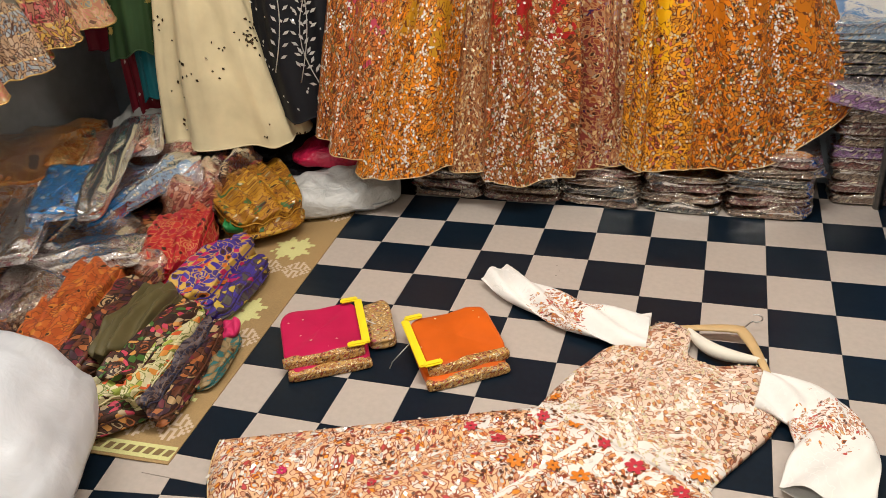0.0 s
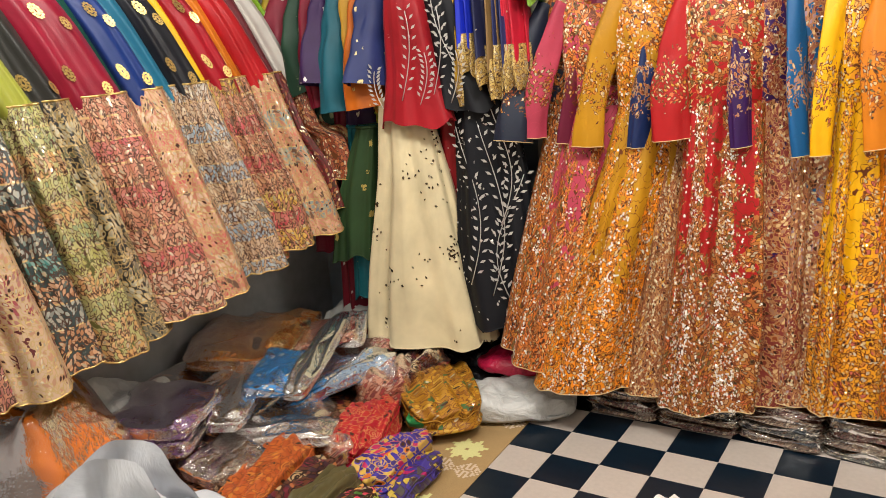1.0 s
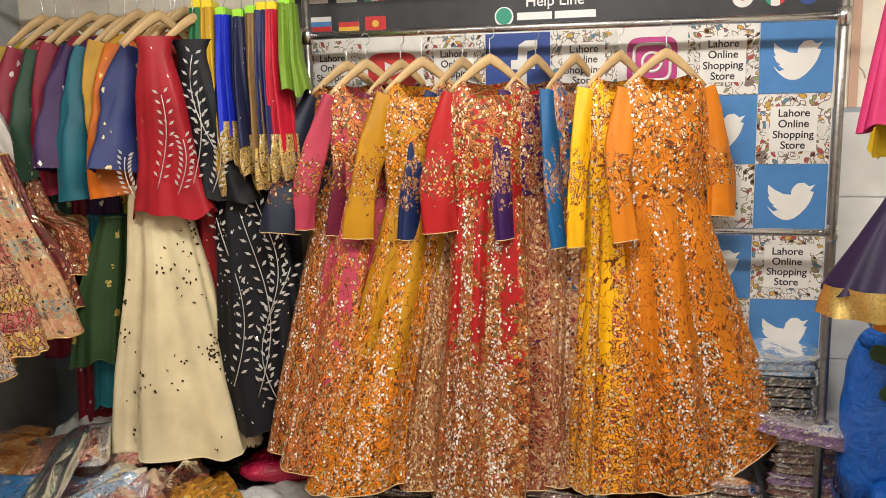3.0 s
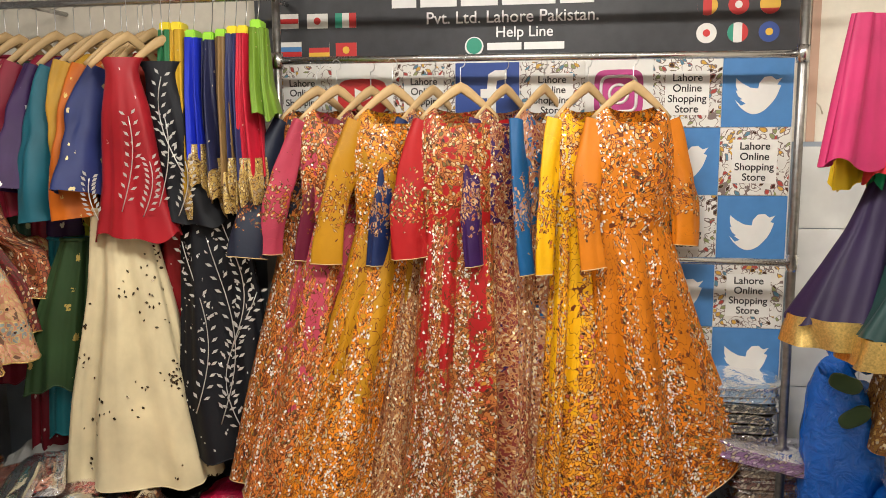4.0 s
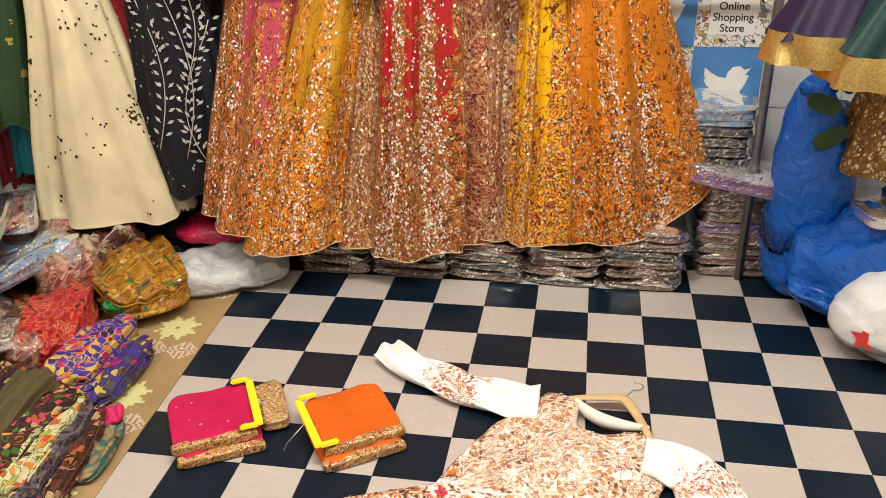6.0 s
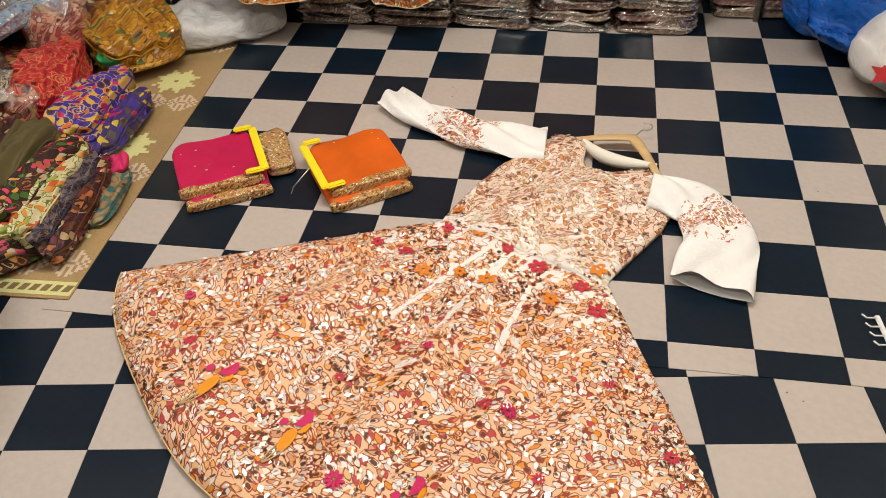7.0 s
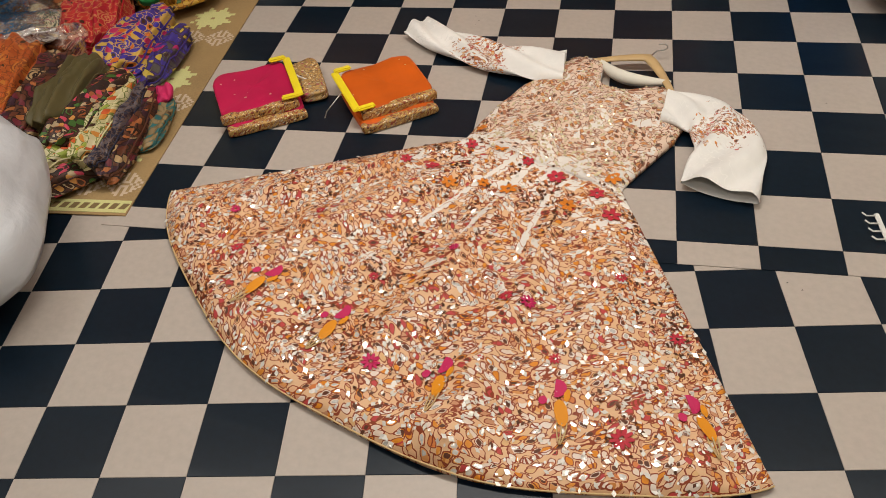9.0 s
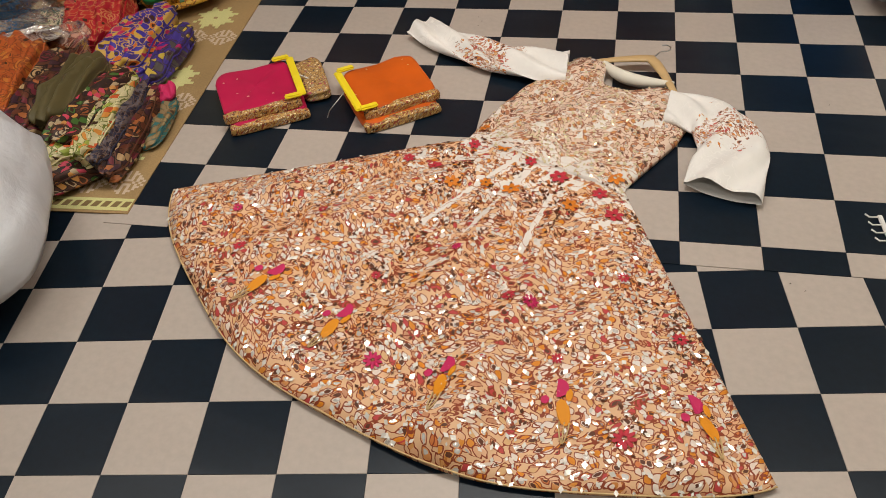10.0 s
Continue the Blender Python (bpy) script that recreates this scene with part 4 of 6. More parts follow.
for q in range(9):
    h = 0.05
    packet(1.7 + rng_p.uniform(-0.015, 0.015), 0.425 + rng_p.uniform(-0.01, 0.01), z, 0.165, 0.095, h, rng_p.uniform(-3, 3), [B_SILVER, B_MAROON, B_SILVER, B_MAROON, B_PURPLE][q % 5], "folded sequined garment in clear plastic in a tall stack", "packets in the tall stack", film=FILM_BRIGHT, rough=0.02, seed=60 + q)
    z += h * 0.9
packet(1.66, 0.36, z - 0.02, 0.19, 0.13, 0.075, -8, B_PURPLE, "purple sequined garment in crinkled plastic sliding off a stack", "packets in the tall stack", 0, 8, film=FILM_BRIGHT, rough=0.03, seed=80)
z += 0.04
for q in range(5):
    packet(1.57 + rng_p.uniform(-0.01, 0.01), 0.425, z, 0.125, 0.09, 0.042, rng_p.uniform(-4, 4), B_BLACK if q < 4 else B_BLUE, "folded black and silver garment in clear plastic" if q < 4 else "pale blue sequined garment in clear plastic", "packets in the tall stack", film=FILM_BRIGHT, rough=0.018, seed=90 + q)
    z += 0.039
packet(1.57, 0.425, z, 0.13, 0.09, 0.06, 3, B_BLUE, "pale blue sequined garment in clear plastic on top of a stack", "packets in the tall stack", 14, film=FILM_BRIGHT, rough=0.02, seed=99)

# ---- dress laid out on the floor ----
WHITE_PAL = [(0.74, 0.6, 0.5), (0.68, 0.24, 0.02), (0.76, 0.64, 0.56), (0.5, 0.06, 0.06), (0.76, 0.66, 0.58), (0.68, 0.42, 0.2), (0.74, 0.6, 0.5), (0.56, 0.27, 0.15)]
DRESS = embroidered("white_dress_embroidery", (0.78, 0.73, 0.68), WHITE_PAL, (0.26, 0.05, 0.018), 58.0, 0.24, None, 0.55, (0.5, 0.24, 0.14), (0.12, 0.04, 0.02), (0.88, 0.85, 0.8), 0.13, 0.06, 0.28, (0.7, 0.29, 0.06), stems=0.016, leaf=0.46, gap=(0.72, 0.45, 0.26))
DRESS_SLEEVE = embroidered("white_sleeve_embroidery", (0.8, 0.78, 0.75), WHITE_PAL, (0.38, 0.13, 0.06), 62.0, 0.1, None, 0.55, (0.8, 0.78, 0.75), (0.1, 0.04, 0.03))
dress = thing("dress", pose(0, 0, 0.0), "white dress with orange floral mirror embroidery, laid flat on floor", "dress")


def sheet_part(name, grid, uv_u, uv_v, orn, mat, parent, label=""):
    """A laid-out cloth panel, closed below by a second sheet just over the floor."""
    n, m = grid.shape[:2]
    under = grid.copy()
    under[:, :, 2] = 0.004
    rim = np.zeros((n, m), bool)
    rim[0], rim[-1], rim[:, 0], rim[:, -1] = True, True, True, True
    top = grid.copy()
    V = np.concatenate([top.reshape(-1, 3), under.reshape(-1, 3)])
    F = grid_faces(n, m, False)
    F = F + [tuple(i + n * m for i in f[::-1]) for f in F]
    edge = [(0, a) for a in range(m)] + [(k, m - 1) for k in range(1, n)] + [(n - 1, a) for a in range(m - 2, -1, -1)] + [(k, 0) for k in range(n - 2, 0, -1)]
    ids = [k * m + a for k, a in edge]
    for a, b2 in zip(ids, ids[1:] + ids[:1]):
        F.append((a, b2, b2 + n * m, a + n * m))
    uv = np.stack([uv_u.ravel(), uv_v.ravel()], 1)
    return solid(name, V, F, mat, parent, label, np.concatenate([uv, uv]), np.concatenate([orn.ravel()] * 2))


WL, WR = np.array([0.748, -0.963]), np.array([1.2, -1.187])
NU, NV = 46, 110
sk = np.zeros((NU, NV, 3))
so = np.zeros((NU, NV))
su = np.zeros((NU, NV))
sv = np.zeros((NU, NV))
for a in range(NV):
    u = a / (NV - 1)
    base_pt = WL + (WR - WL) * u
    ang = math.radians(201 + 89.3 * (u ** 0.97))
    ln = 0.845 + 0.102 * math.sin(math.pi * u) ** 0.8 + 0.006 * math.sin(u * 21)
    for k in range(NU):
        v = k / (NU - 1)
        p = base_pt + np.array([math.cos(ang), math.sin(ang)]) * ln * v
        wave = 0.55 + 0.45 * math.sin(u * 23 + 1.3 * math.sin(v * 4) + 0.5)
        crest = math.exp(-((u - 0.69 + 0.05 * v) / 0.035) ** 2) + 0.8 * math.exp(-((u - 0.23) / 0.05) ** 2) + 0.7 * math.exp(-((u - 0.5) / 0.03) ** 2)
        edge = min(1, min(u, 1 - u) * 14) * min(1, (1 - v) * 18 + 0.15)
        z = 0.008 + edge * (0.01 + 0.022 * wave * (0.3 + 0.7 * v) + 0.03 * crest * min(1, v * 2) + 0.008 * noise.noise(Vector((p[0] * 9, p[1] * 9, 0))))
        sk[k, a] = (p[0], p[1], z)
        su[k, a], sv[k, a] = (u - 0.5) * 1.5 * (0.35 + 0.65 * v), -v * ln
        streak = max(math.exp(-((u - c) / 0.006) ** 2) for c in (0.36, 0.62, 0.47)) * max(0, 0.62 - v) * 3.0
        so[k, a] = (0.42 + 0.42 * min(1, v * 3.2)) + 0.12 * v - streak
so = np.clip(so, 0.05, 1.0)
sheet_part("skirt", sk, su, sv, so, DRESS, dress)
solid("piping", *pipe([tuple(p) for p in sk[-1]], 0.002, 5), PIPING, dress, "thin cream and gold hem piping")
# bodice
NB, MB = 24, 44
bo = np.zeros((NB, MB, 3))
ST = np.array([(0, 1.02, -0.53, 1.37, -0.75), (0.22, 0.945, -0.625, 1.36, -0.87), (0.36, 0.88, -0.7, 1.325, -0.955), (0.62, 0.805, -0.83, 1.24, -1.085), (0.85, 0.757, -0.932, 1.193, -1.157), (1.0, 0.745, -0.966, 1.203, -1.19)])
bu, bv, bor = (np.zeros((NB, MB)) for _ in range(3))
for k in range(NB):
    v = k / (NB - 1)
    lx, ly, rx, ry = (np.interp(v, ST[:, 0], ST[:, c]) for c in (1, 2, 3, 4))
    for a in range(MB):
        u = a / (MB - 1)
        p = np.array([lx + (rx - lx) * u, ly + (ry - ly) * u])
        # neckline scoop
        sc = math.exp(-((u - 0.54) / 0.2) ** 4) * (1 - v) ** 3 * 0.1
        p = p + np.array([-0.6, -0.8]) * sc
        z = 0.012 + (0.03 - 0.022 * v ** 5) * math.sin(math.pi * u) ** 0.5 + 0.006 * noise.noise(Vector((p[0] * 14, p[1] * 14, 3))) + 0.006 * math.sin(u * 12 + v * 5)
        bo[k, a] = (p[0], p[1], z)
        bu[k, a], bv[k, a] = (u - 0.5) * 0.45 + 3, -v * 0.45
        bor[k, a] = 0.72 - 0.5 * max(0, (v - 0.75) / 0.25)
DRESS_TOP = embroidered("white_bodice_embroidery", (0.78, 0.73, 0.68), [(0.6, 0.38, 0.26), (0.72, 0.56, 0.46), (0.46, 0.19, 0.1), (0.74, 0.62, 0.52), (0.62, 0.28, 0.1)], (0.22, 0.07, 0.035), 66.0, 0.14, None, 0.55, (0.5, 0.3, 0.2), (0.12, 0.06, 0.04), (0.85, 0.82, 0.78), 0.1, 0.05, 0.24, leaf=0.42, gap=(0.74, 0.56, 0.44))
sheet_part("bodice", bo, bu, bv, bor, DRESS_TOP, dress)
LINING = cloth("white_lining", (0.78, 0.74, 0.64), 0.7)
nk = []
for q in range(15):
    s = q / 14
    px, py = 1.105 + 0.215 * s, -0.565 - 0.115 * s
    nk.append((px - 0.045 * math.sin(math.pi * s) * 0.6, py - 0.045 * math.sin(math.pi * s) * 0.8, 0.03))
solid("neck_lining", *pipe(nk, [0.007 + 0.013 * math.sin(math.pi * q / 14) for q in range(15)], 8), LINING, dress, "white lining inside the neckline")


def floor_sleeve(p0, p1, p2, r0, r1, seed, label):
    data = sleeve_data((p0[0], p0[1], 0.03), (p1[0], p1[1], 0.035), (p2[0], p2[1], 0.03), r0, r1, seed, 1.0, 30, 30, 0.3)
    G, U, W, orn = data
    # lie in the floor plane: rebuild the section sideways
    n, m = G.shape[:2]
    for k in range(n):
        t = k / (n - 1)
        c = (1 - t) ** 2 * np.array(p0) + 2 * t * (1 - t) * np.array(p1) + t * t * np.array(p2)
        d = 2 * (1 - t) * (np.array(p1) - np.array(p0)) + 2 * t * (np.array(p2) - np.array(p1))
        d /= np.linalg.norm(d)
        s = np.array([d[1], -d[0]])
        r = r0 + (r1 - r0) * t
        for a in range(m):
            w = 2 * math.pi * a / m
            f = 1 + 0.05 * math.sin(3 * t * 6 + seed + w)
            z = 0.006 + (0.022 + 0.006 * math.sin(t * 17 + a * 0.9 + seed)) * (1 + math.sin(w))
            G[k, a] = (c[0] + s[0] * r * f * math.cos(w), c[1] + s[1] * r * f * math.cos(w), max(z, 0.004))
        orn[k] = 1.0 * math.exp(-((t - 0.5) / 0.22) ** 2) - 0.2
    cloth_part("sleeve", (G, U, W, orn), DRESS_SLEEVE, dress, label)


floor_sleeve((1.0, -0.6), (0.75, -0.6), (0.478, -0.375), 0.085, 0.056, 2, "white sleeve with a spray of rust flowers")
floor_sleeve((1.3, -0.8), (1.545, -0.84), (1.43, -1.165), 0.078, 0.1, 5, "white sleeve with a spray of rust flowers, bent")
sequins((sk, su, sv, so), 1500, MIRROR, dress, (0.004, 0.0095), 21, "any", 0.0028, 0.6)
BROWN_FOIL = plain("brown_foil_leaf", (0.13, 0.05, 0.025), 0.3, 0.3, 60, 0.3, 0.1)
sequins((sk, su, sv, so), 800, BROWN_FOIL, dress, (0.0045, 0.008), 23, "any", 0.0022, 0.75, 70)
sequins((bo, bu, bv, bor), 700, MIRROR_WARM, dress, (0.004, 0.007), 22, "any", 0.0025)
HOT = cloth("fuchsia_thread", (0.55, 0.02, 0.11), 0.6)
SAFFRON = cloth("saffron_thread", (0.75, 0.28, 0.01), 0.6)


def on_dress(x, y):
    """Height of the laid-out skirt at a place, and its way down to the hem."""
    d = (sk[:, :, 0] - x) ** 2 + (sk[:, :, 1] - y) ** 2
    k, a = np.unravel_index(d.argmin(), d.shape)
    way = sk[min(k + 2, NU - 1), a, :2] - sk[max(k - 2, 0), a, :2]
    return sk[k, a, 2] + 0.0045, math.atan2(way[1], way[0])


def stitched(name, shapes, mat, label):
    """Flat stitched shapes as one raised part of the dress. shapes: outlines in the plan."""
    V, F = [], []
    for pts in shapes:
        i0 = len(V)
        V += [(px, py, on_dress(px, py)[0]) for px, py in pts]
        F.append(tuple(range(i0, len(V))))
    return solid(name, V, F, mat, dress, label, smooth=False)


def oval(cx, cy, long, wide, turn, n=10):
    return [(cx + long * math.cos(w) * math.cos(turn) - wide * math.sin(w) * math.sin(turn), cy + long * math.cos(w) * math.sin(turn) + wide * math.sin(w) * math.cos(turn)) for w in [2 * math.pi * q / n for q in range(n)]]


CRIMSON = cloth("crimson_thread", (0.5, 0.03, 0.05), 0.6)
SAFFRON_DEEP = cloth("deep_saffron_thread", (0.68, 0.2, 0.015), 0.6)
FLOWERS = [(0.681, -1.814, 0.021), (0.257, -1.504, 0.018), (1.215, -1.937, 0.024), (0.998, -1.607, 0.018), (0.946, -1.596, 0.016), (1.325, -1.66, 0.018), (0.189, -1.349, 0.014), (0.43, -1.35, 0.014), (0.62, -1.55, 0.013), (0.8, -1.45, 0.014), (1.2, -1.5, 0.015), (1.07, -1.75, 0.014)]
for q, (fx, fy, r) in enumerate(FLOWERS):
    stitched("flower_motif", [oval(fx + r * 0.62 * math.cos(w), fy + r * 0.62 * math.sin(w), r * 0.42, r * 0.2, w, 8) for w in [q + 2 * math.pi * k / 9 for k in range(9)]], CRIMSON if q % 3 else HOT, "crimson stitched flower with pointed petals")
WAIST_FLOWERS = [(0.773, -1.011), (1.059, -1.253), (1.021, -1.142), (0.831, -1.181), (0.681, -1.12), (1.166, -1.131), (0.939, -1.076), (0.86, -1.02), (1.104, -1.064), (0.79, -0.93), (1.13, -1.2), (0.9, -1.2), (0.6, -1.09), (0.74, -1.19), (1.17, -1.28), (0.99, -1.02)]
for q, (fx, fy) in enumerate(WAIST_FLOWERS):
    r = 0.017 + 0.004 * (q % 3)
    stitched("flower_motif", [oval(fx + r * 0.6 * math.cos(w), fy + r * 0.6 * math.sin(w), r * 0.45, r * 0.3, w, 8) for w in [q + 2 * math.pi * k / 6 for k in range(6)]], SAFFRON_DEEP if q % 2 else CRIMSON, "orange stitched flower" if q % 2 else "brick-red stitched flower")
for fx, fy in ((0.561, -1.685), (0.832, -1.826), (1.077, -1.847), (1.348, -1.855), (0.36, -1.583)):
    w = on_dress(fx, fy)[1]
    c, d = math.cos(w), math.sin(w)
    at = lambda a, b2: (fx + a * c - b2 * d, fy + a * d + b2 * c)
    stitched("peacock_crest", [[at(0.024 * math.cos(q * 0.4) - 0.02, 0.024 * math.sin(q * 0.4)) for q in range(9)], oval(*at(0.012, -0.022), 0.011, 0.009, w)], HOT, "fuchsia crest of a stitched bird")
    stitched("peacock_body", [oval(*at(0.038, 0.018), 0.032, 0.014, w + 0.25), oval(*at(-0.004, 0.026), 0.016, 0.007, w)], SAFFRON, "saffron body of a stitched bird")
    for q in range(3):
        pts = [at(0.06 + 0.012 * k, 0.012 + 0.01 * q - 0.0022 * (q - 1) * k * k * 0.25) for k in range(5)]
        solid("peacock_tail", *pipe([(px, py, on_dress(px, py)[0]) for px, py in pts], 0.0016, 5), PIPING, dress, "cream stitched tail line")
hg = hanger(1.2, -0.635, 0.03, 0, "hangers on the rack", 0.15, 0.15, WOOD, "pale wooden coat hanger lying in the dress neckline")
hg.matrix_world = pose(1.225, -0.6, 0.035, -90, 0, -31)

# ---- two folded scarves on the floor ----
def scarf(x, y, yaw, color, label, side):
    s = thing("folded_scarf", pose(x, y, 0, 0, 0, yaw), label, "scarf", "folded scarves on the floor")
    m = cloth("chiffon_" + label.split()[0], color, 0.5, (0.75, 0.6, 0.4), 26.0, 0.09, 0.3, 0.6)
    for q in range(2):
        d = lump((0.125, 0.13, 0.032), 3.3 * q + side, 0.4, 0.3, 0.008, 9, 2, 2, 0.12, 16, 44)
        G = d[0] * np.array([1 - 0.02 * q, 1, 1]) + np.array([0.012 * q * side, -0.03 * (1 - q), 0.026 * q])
        cloth_part("fold", (G, d[1], d[2], d[3]), m, s)
        band = lump((0.126, 0.016, 0.027), 1.7 * q + side, 0.4, 0.3, 0.006, 30, 2, 0, 0, 14, 36)
        B = band[0] * np.array([1 - 0.02 * q, 1, 1.06]) + np.array([0.012 * q * side, -0.118 - 0.03 * (1 - q), 0.026 * q + 0.0015])
        cloth_part("border", (B, band[1], band[2], band[3]), emb2("gold_border", (0.4, 0.16, 0.04), [(0.66, 0.46, 0.18), (0.42, 0.2, 0.05), (0.8, 0.68, 0.4), (0.3, 0.05, 0.03)], (0.2, 0.05, 0.02), 110, 0.3, gap=(0.5, 0.3, 0.09)), s, "gold embroidered border")
    return s


pink = scarf(0.062, -0.81, 29, (0.48, 0.004, 0.065), "magenta chiffon scarf with a gold border, folded", -1)
orange = scarf(0.455, -0.765, 33, (0.6, 0.1, 0.003), "orange chiffon scarf with a gold border, folded", 1)
tail_d = lump((0.045, 0.11, 0.05), 4.4, 0.5, 0.4, 0.015, 12, 3, 0, 0, 16, 36)
tail_part = cloth_part("border_end", tail_d, emb2("gold_border_end", (0.5, 0.3, 0.1), [(0.6, 0.42, 0.18), (0.45, 0.25, 0.08), (0.75, 0.6, 0.35), (0.4, 0.06, 0.1)], (0.2, 0.1, 0.04), 90, 0.3), pink, "gold embroidered border folded over the clip")
tail_part.location = (0.165, 0.02, 0.0)
for par, sx, yaw in ((pink, 0.115, 0), (orange, -0.118, 0)):
    clip = thing("clip_hanger", par.matrix_world @ pose(sx, 0.0, 0.06), "yellow plastic clip hanger gripping a folded scarf", "clip hanger", "clip hangers")
    part("bar", box_bm(-0.012, 0.012, -0.12, 0.115, 0.0, 0.008, 0.003), CLIP_YELLOW, clip)
    for yy in (-0.12, 0.115):
        sg = -1 if par == pink else 1
        part("clip", box_bm(min(0, sg * 0.055), max(0, sg * 0.055), yy - 0.011, yy + 0.011, 0.004, 0.014, 0.004), CLIP_YELLOW, clip)
    sg = 1 if par == pink else -1
    hk = [(sg * 0.01, 0, 0.004), (sg * 0.07, -0.01, -0.04)] + [(sg * (0.085 + 0.022 * math.sin(a)), -0.012 - 0.022 + 0.022 * math.cos(a), -0.07) for a in np.linspace(0, 4.0, 9)]
    solid("hook", *pipe(hk, 0.0018, 6), WIRE, clip, "bent wire hook")

# ---- woven mat ----
mat_ob = thing("woven_mat", pose(-0.012, 0.018, 0, 0, 0, 2.3), "brown woven plastic mat with lime and beige stepped motifs", "mat")
part("base", box_bm(-0.86, -0.178, -1.385, 0.3, 0.0005, 0.0035), MAT_BROWN, mat_ob)


def stepped(name, cx, cy, rows, cell, mat):
    """A stepped woven motif out of square stitches."""
    V, F = [], []
    n = len(rows)
    for r, row in enumerate(rows):
        for c, ch in enumerate(row):
            if ch == "#":
                x0, y0 = cx + (c - len(row) / 2) * cell, cy + (r - n / 2) * cell
                i0 = len(V)
                V += [(x0, y0, 0.0048), (x0 + cell, y0, 0.0048), (x0 + cell, y0 + cell, 0.0048), (x0, y0 + cell, 0.0048)]
                F.append((i0, i0 + 1, i0 + 2, i0 + 3))
    return solid(name, V, F, mat, mat_ob, smooth=False)


STAR = ["...#...#...", "...##.##...", "..#######..", "#########.#"[::-1], ".#########.", "..###.###..", ".#########.", "###########", "..#######..", "...##.##...", "...#...#..."]
CHECK = ["....#.#....", "...##.##...", "..#.#.#.#..", ".##.#.#.##.", "#.#.###.#.#", ".#.#...#.#.", "#.#.###.#.#", ".##.#.#.##.", "..#.#.#.#..", "...##.##...", "....#.#...."]
for r in range(5):
    stepped("lime_star", -0.31, -1.115 + r * 0.405, STAR, 0.0142, MAT_LIME)
    stepped("beige_check", -0.235, -1.255 + r * 0.405, CHECK, 0.0095, MAT_BEIGE)
    stepped("beige_check", -0.345, -1.255 + r * 0.405, CHECK, 0.0095, MAT_BEIGE)
part("end_band", box_bm(-0.86, -0.182, -1.375, -1.325, 0.0036, 0.0046), MAT_LIME, mat_ob, "lime end band")
V, F = [], []
for q in range(22):
    x0 = -0.84 + q * 0.03
    i0 = len(V)
    V += [(x0, -1.362, 0.0052), (x0 + 0.02, -1.362, 0.0052), (x0 + 0.028, -1.338, 0.0052), (x0 + 0.008, -1.338, 0.0052)]
    F.append((i0, i0 + 1, i0 + 2, i0 + 3))
solid("end_pattern", V, F, MAT_DARK, mat_ob, smooth=False)

# ---- heap of folded fabrics beside the mat ----
F_GOLD = emb2("gold_peacock_print", (0.4, 0.19, 0.015), [(0.48, 0.25, 0.02), (0.36, 0.16, 0.01), (0.52, 0.3, 0.04), (0.42, 0.2, 0.015), (0.45, 0.22, 0.02), (0.3, 0.12, 0.01), (0.05, 0.12, 0.04)], (0.2, 0.07, 0.01), 46, 0.04, leaf=0.56)
F_RED = emb2("red_brocade", (0.42, 0.012, 0.022), [(0.4, 0.012, 0.022), (0.34, 0.01, 0.018), (0.44, 0.03, 0.025), (0.38, 0.012, 0.03)], (0.5, 0.18, 0.07), 34, 0.0, line=0.06, leaf=0.56)
F_MULTI = emb2("blue_orange_print", (0.05, 0.03, 0.22), [(0.05, 0.03, 0.28), (0.55, 0.13, 0.015), (0.05, 0.03, 0.28), (0.55, 0.34, 0.06), (0.04, 0.02, 0.15), (0.45, 0.02, 0.1)], (0.5, 0.3, 0.1), 34, 0.0, line=0.05, leaf=0.56)
F_PATCH = emb2("purple_patch_print", (0.05, 0.03, 0.2), [(0.05, 0.03, 0.22), (0.08, 0.07, 0.06), (0.5, 0.36, 0.05), (0.05, 0.03, 0.22), (0.42, 0.02, 0.12)], (0.05, 0.03, 0.06), 26, 0.0, leaf=0.56)
F_ORANGE = emb2("orange_paisley", (0.45, 0.1, 0.02), [(0.45, 0.11, 0.02), (0.36, 0.07, 0.015), (0.5, 0.17, 0.03), (0.4, 0.09, 0.02)], (0.22, 0.05, 0.015), 40, 0.0, leaf=0.56)
F_BROWN = emb2("brown_floral", (0.1, 0.035, 0.018), [(0.12, 0.035, 0.018), (0.36, 0.12, 0.04), (0.14, 0.02, 0.03), (0.42, 0.28, 0.14), (0.05, 0.02, 0.03)], (0.02, 0.01, 0.008), 34, 0.0, leaf=0.56)
F_BRIGHT = cloth("bright_orange_chiffon", (0.75, 0.2, 0.02), 0.5, (0.7, 0.5, 0.3), 16.0, 0.12)
F_FOIL = plain("silver_foil_cloth", (0.66, 0.74, 0.8), 0.22, 0.9, 26, 0.25, 1.0)
F_SILVERW = emb2("silver_white_brocade", (0.5, 0.48, 0.46), [(0.55, 0.53, 0.5), (0.4, 0.36, 0.34), (0.62, 0.6, 0.58), (0.3, 0.1, 0.12)], (0.2, 0.16, 0.16), 55, 0.25)
F_OLIVE = cloth("olive_silk", (0.093, 0.0744, 0.0279), 0.5)
F_CREAM = emb2("cream_green_floral", (0.6, 0.54, 0.3), [(0.6, 0.54, 0.32), (0.3, 0.36, 0.06), (0.55, 0.1, 0.03), (0.62, 0.56, 0.36), (0.6, 0.54, 0.32), (0.6, 0.25, 0.05)], (0.16, 0.18, 0.04), 38, 0.0, line=0.05, leaf=0.56)
F_NAVY = emb2("navy_border_print", (0.031, 0.031, 0.0558), [(0.0372, 0.0372, 0.062), (0.136, 0.112, 0.124), (0.0248, 0.0186, 0.031)], (0.155, 0.0992, 0.0744), 64, 0.0, leaf=0.56)
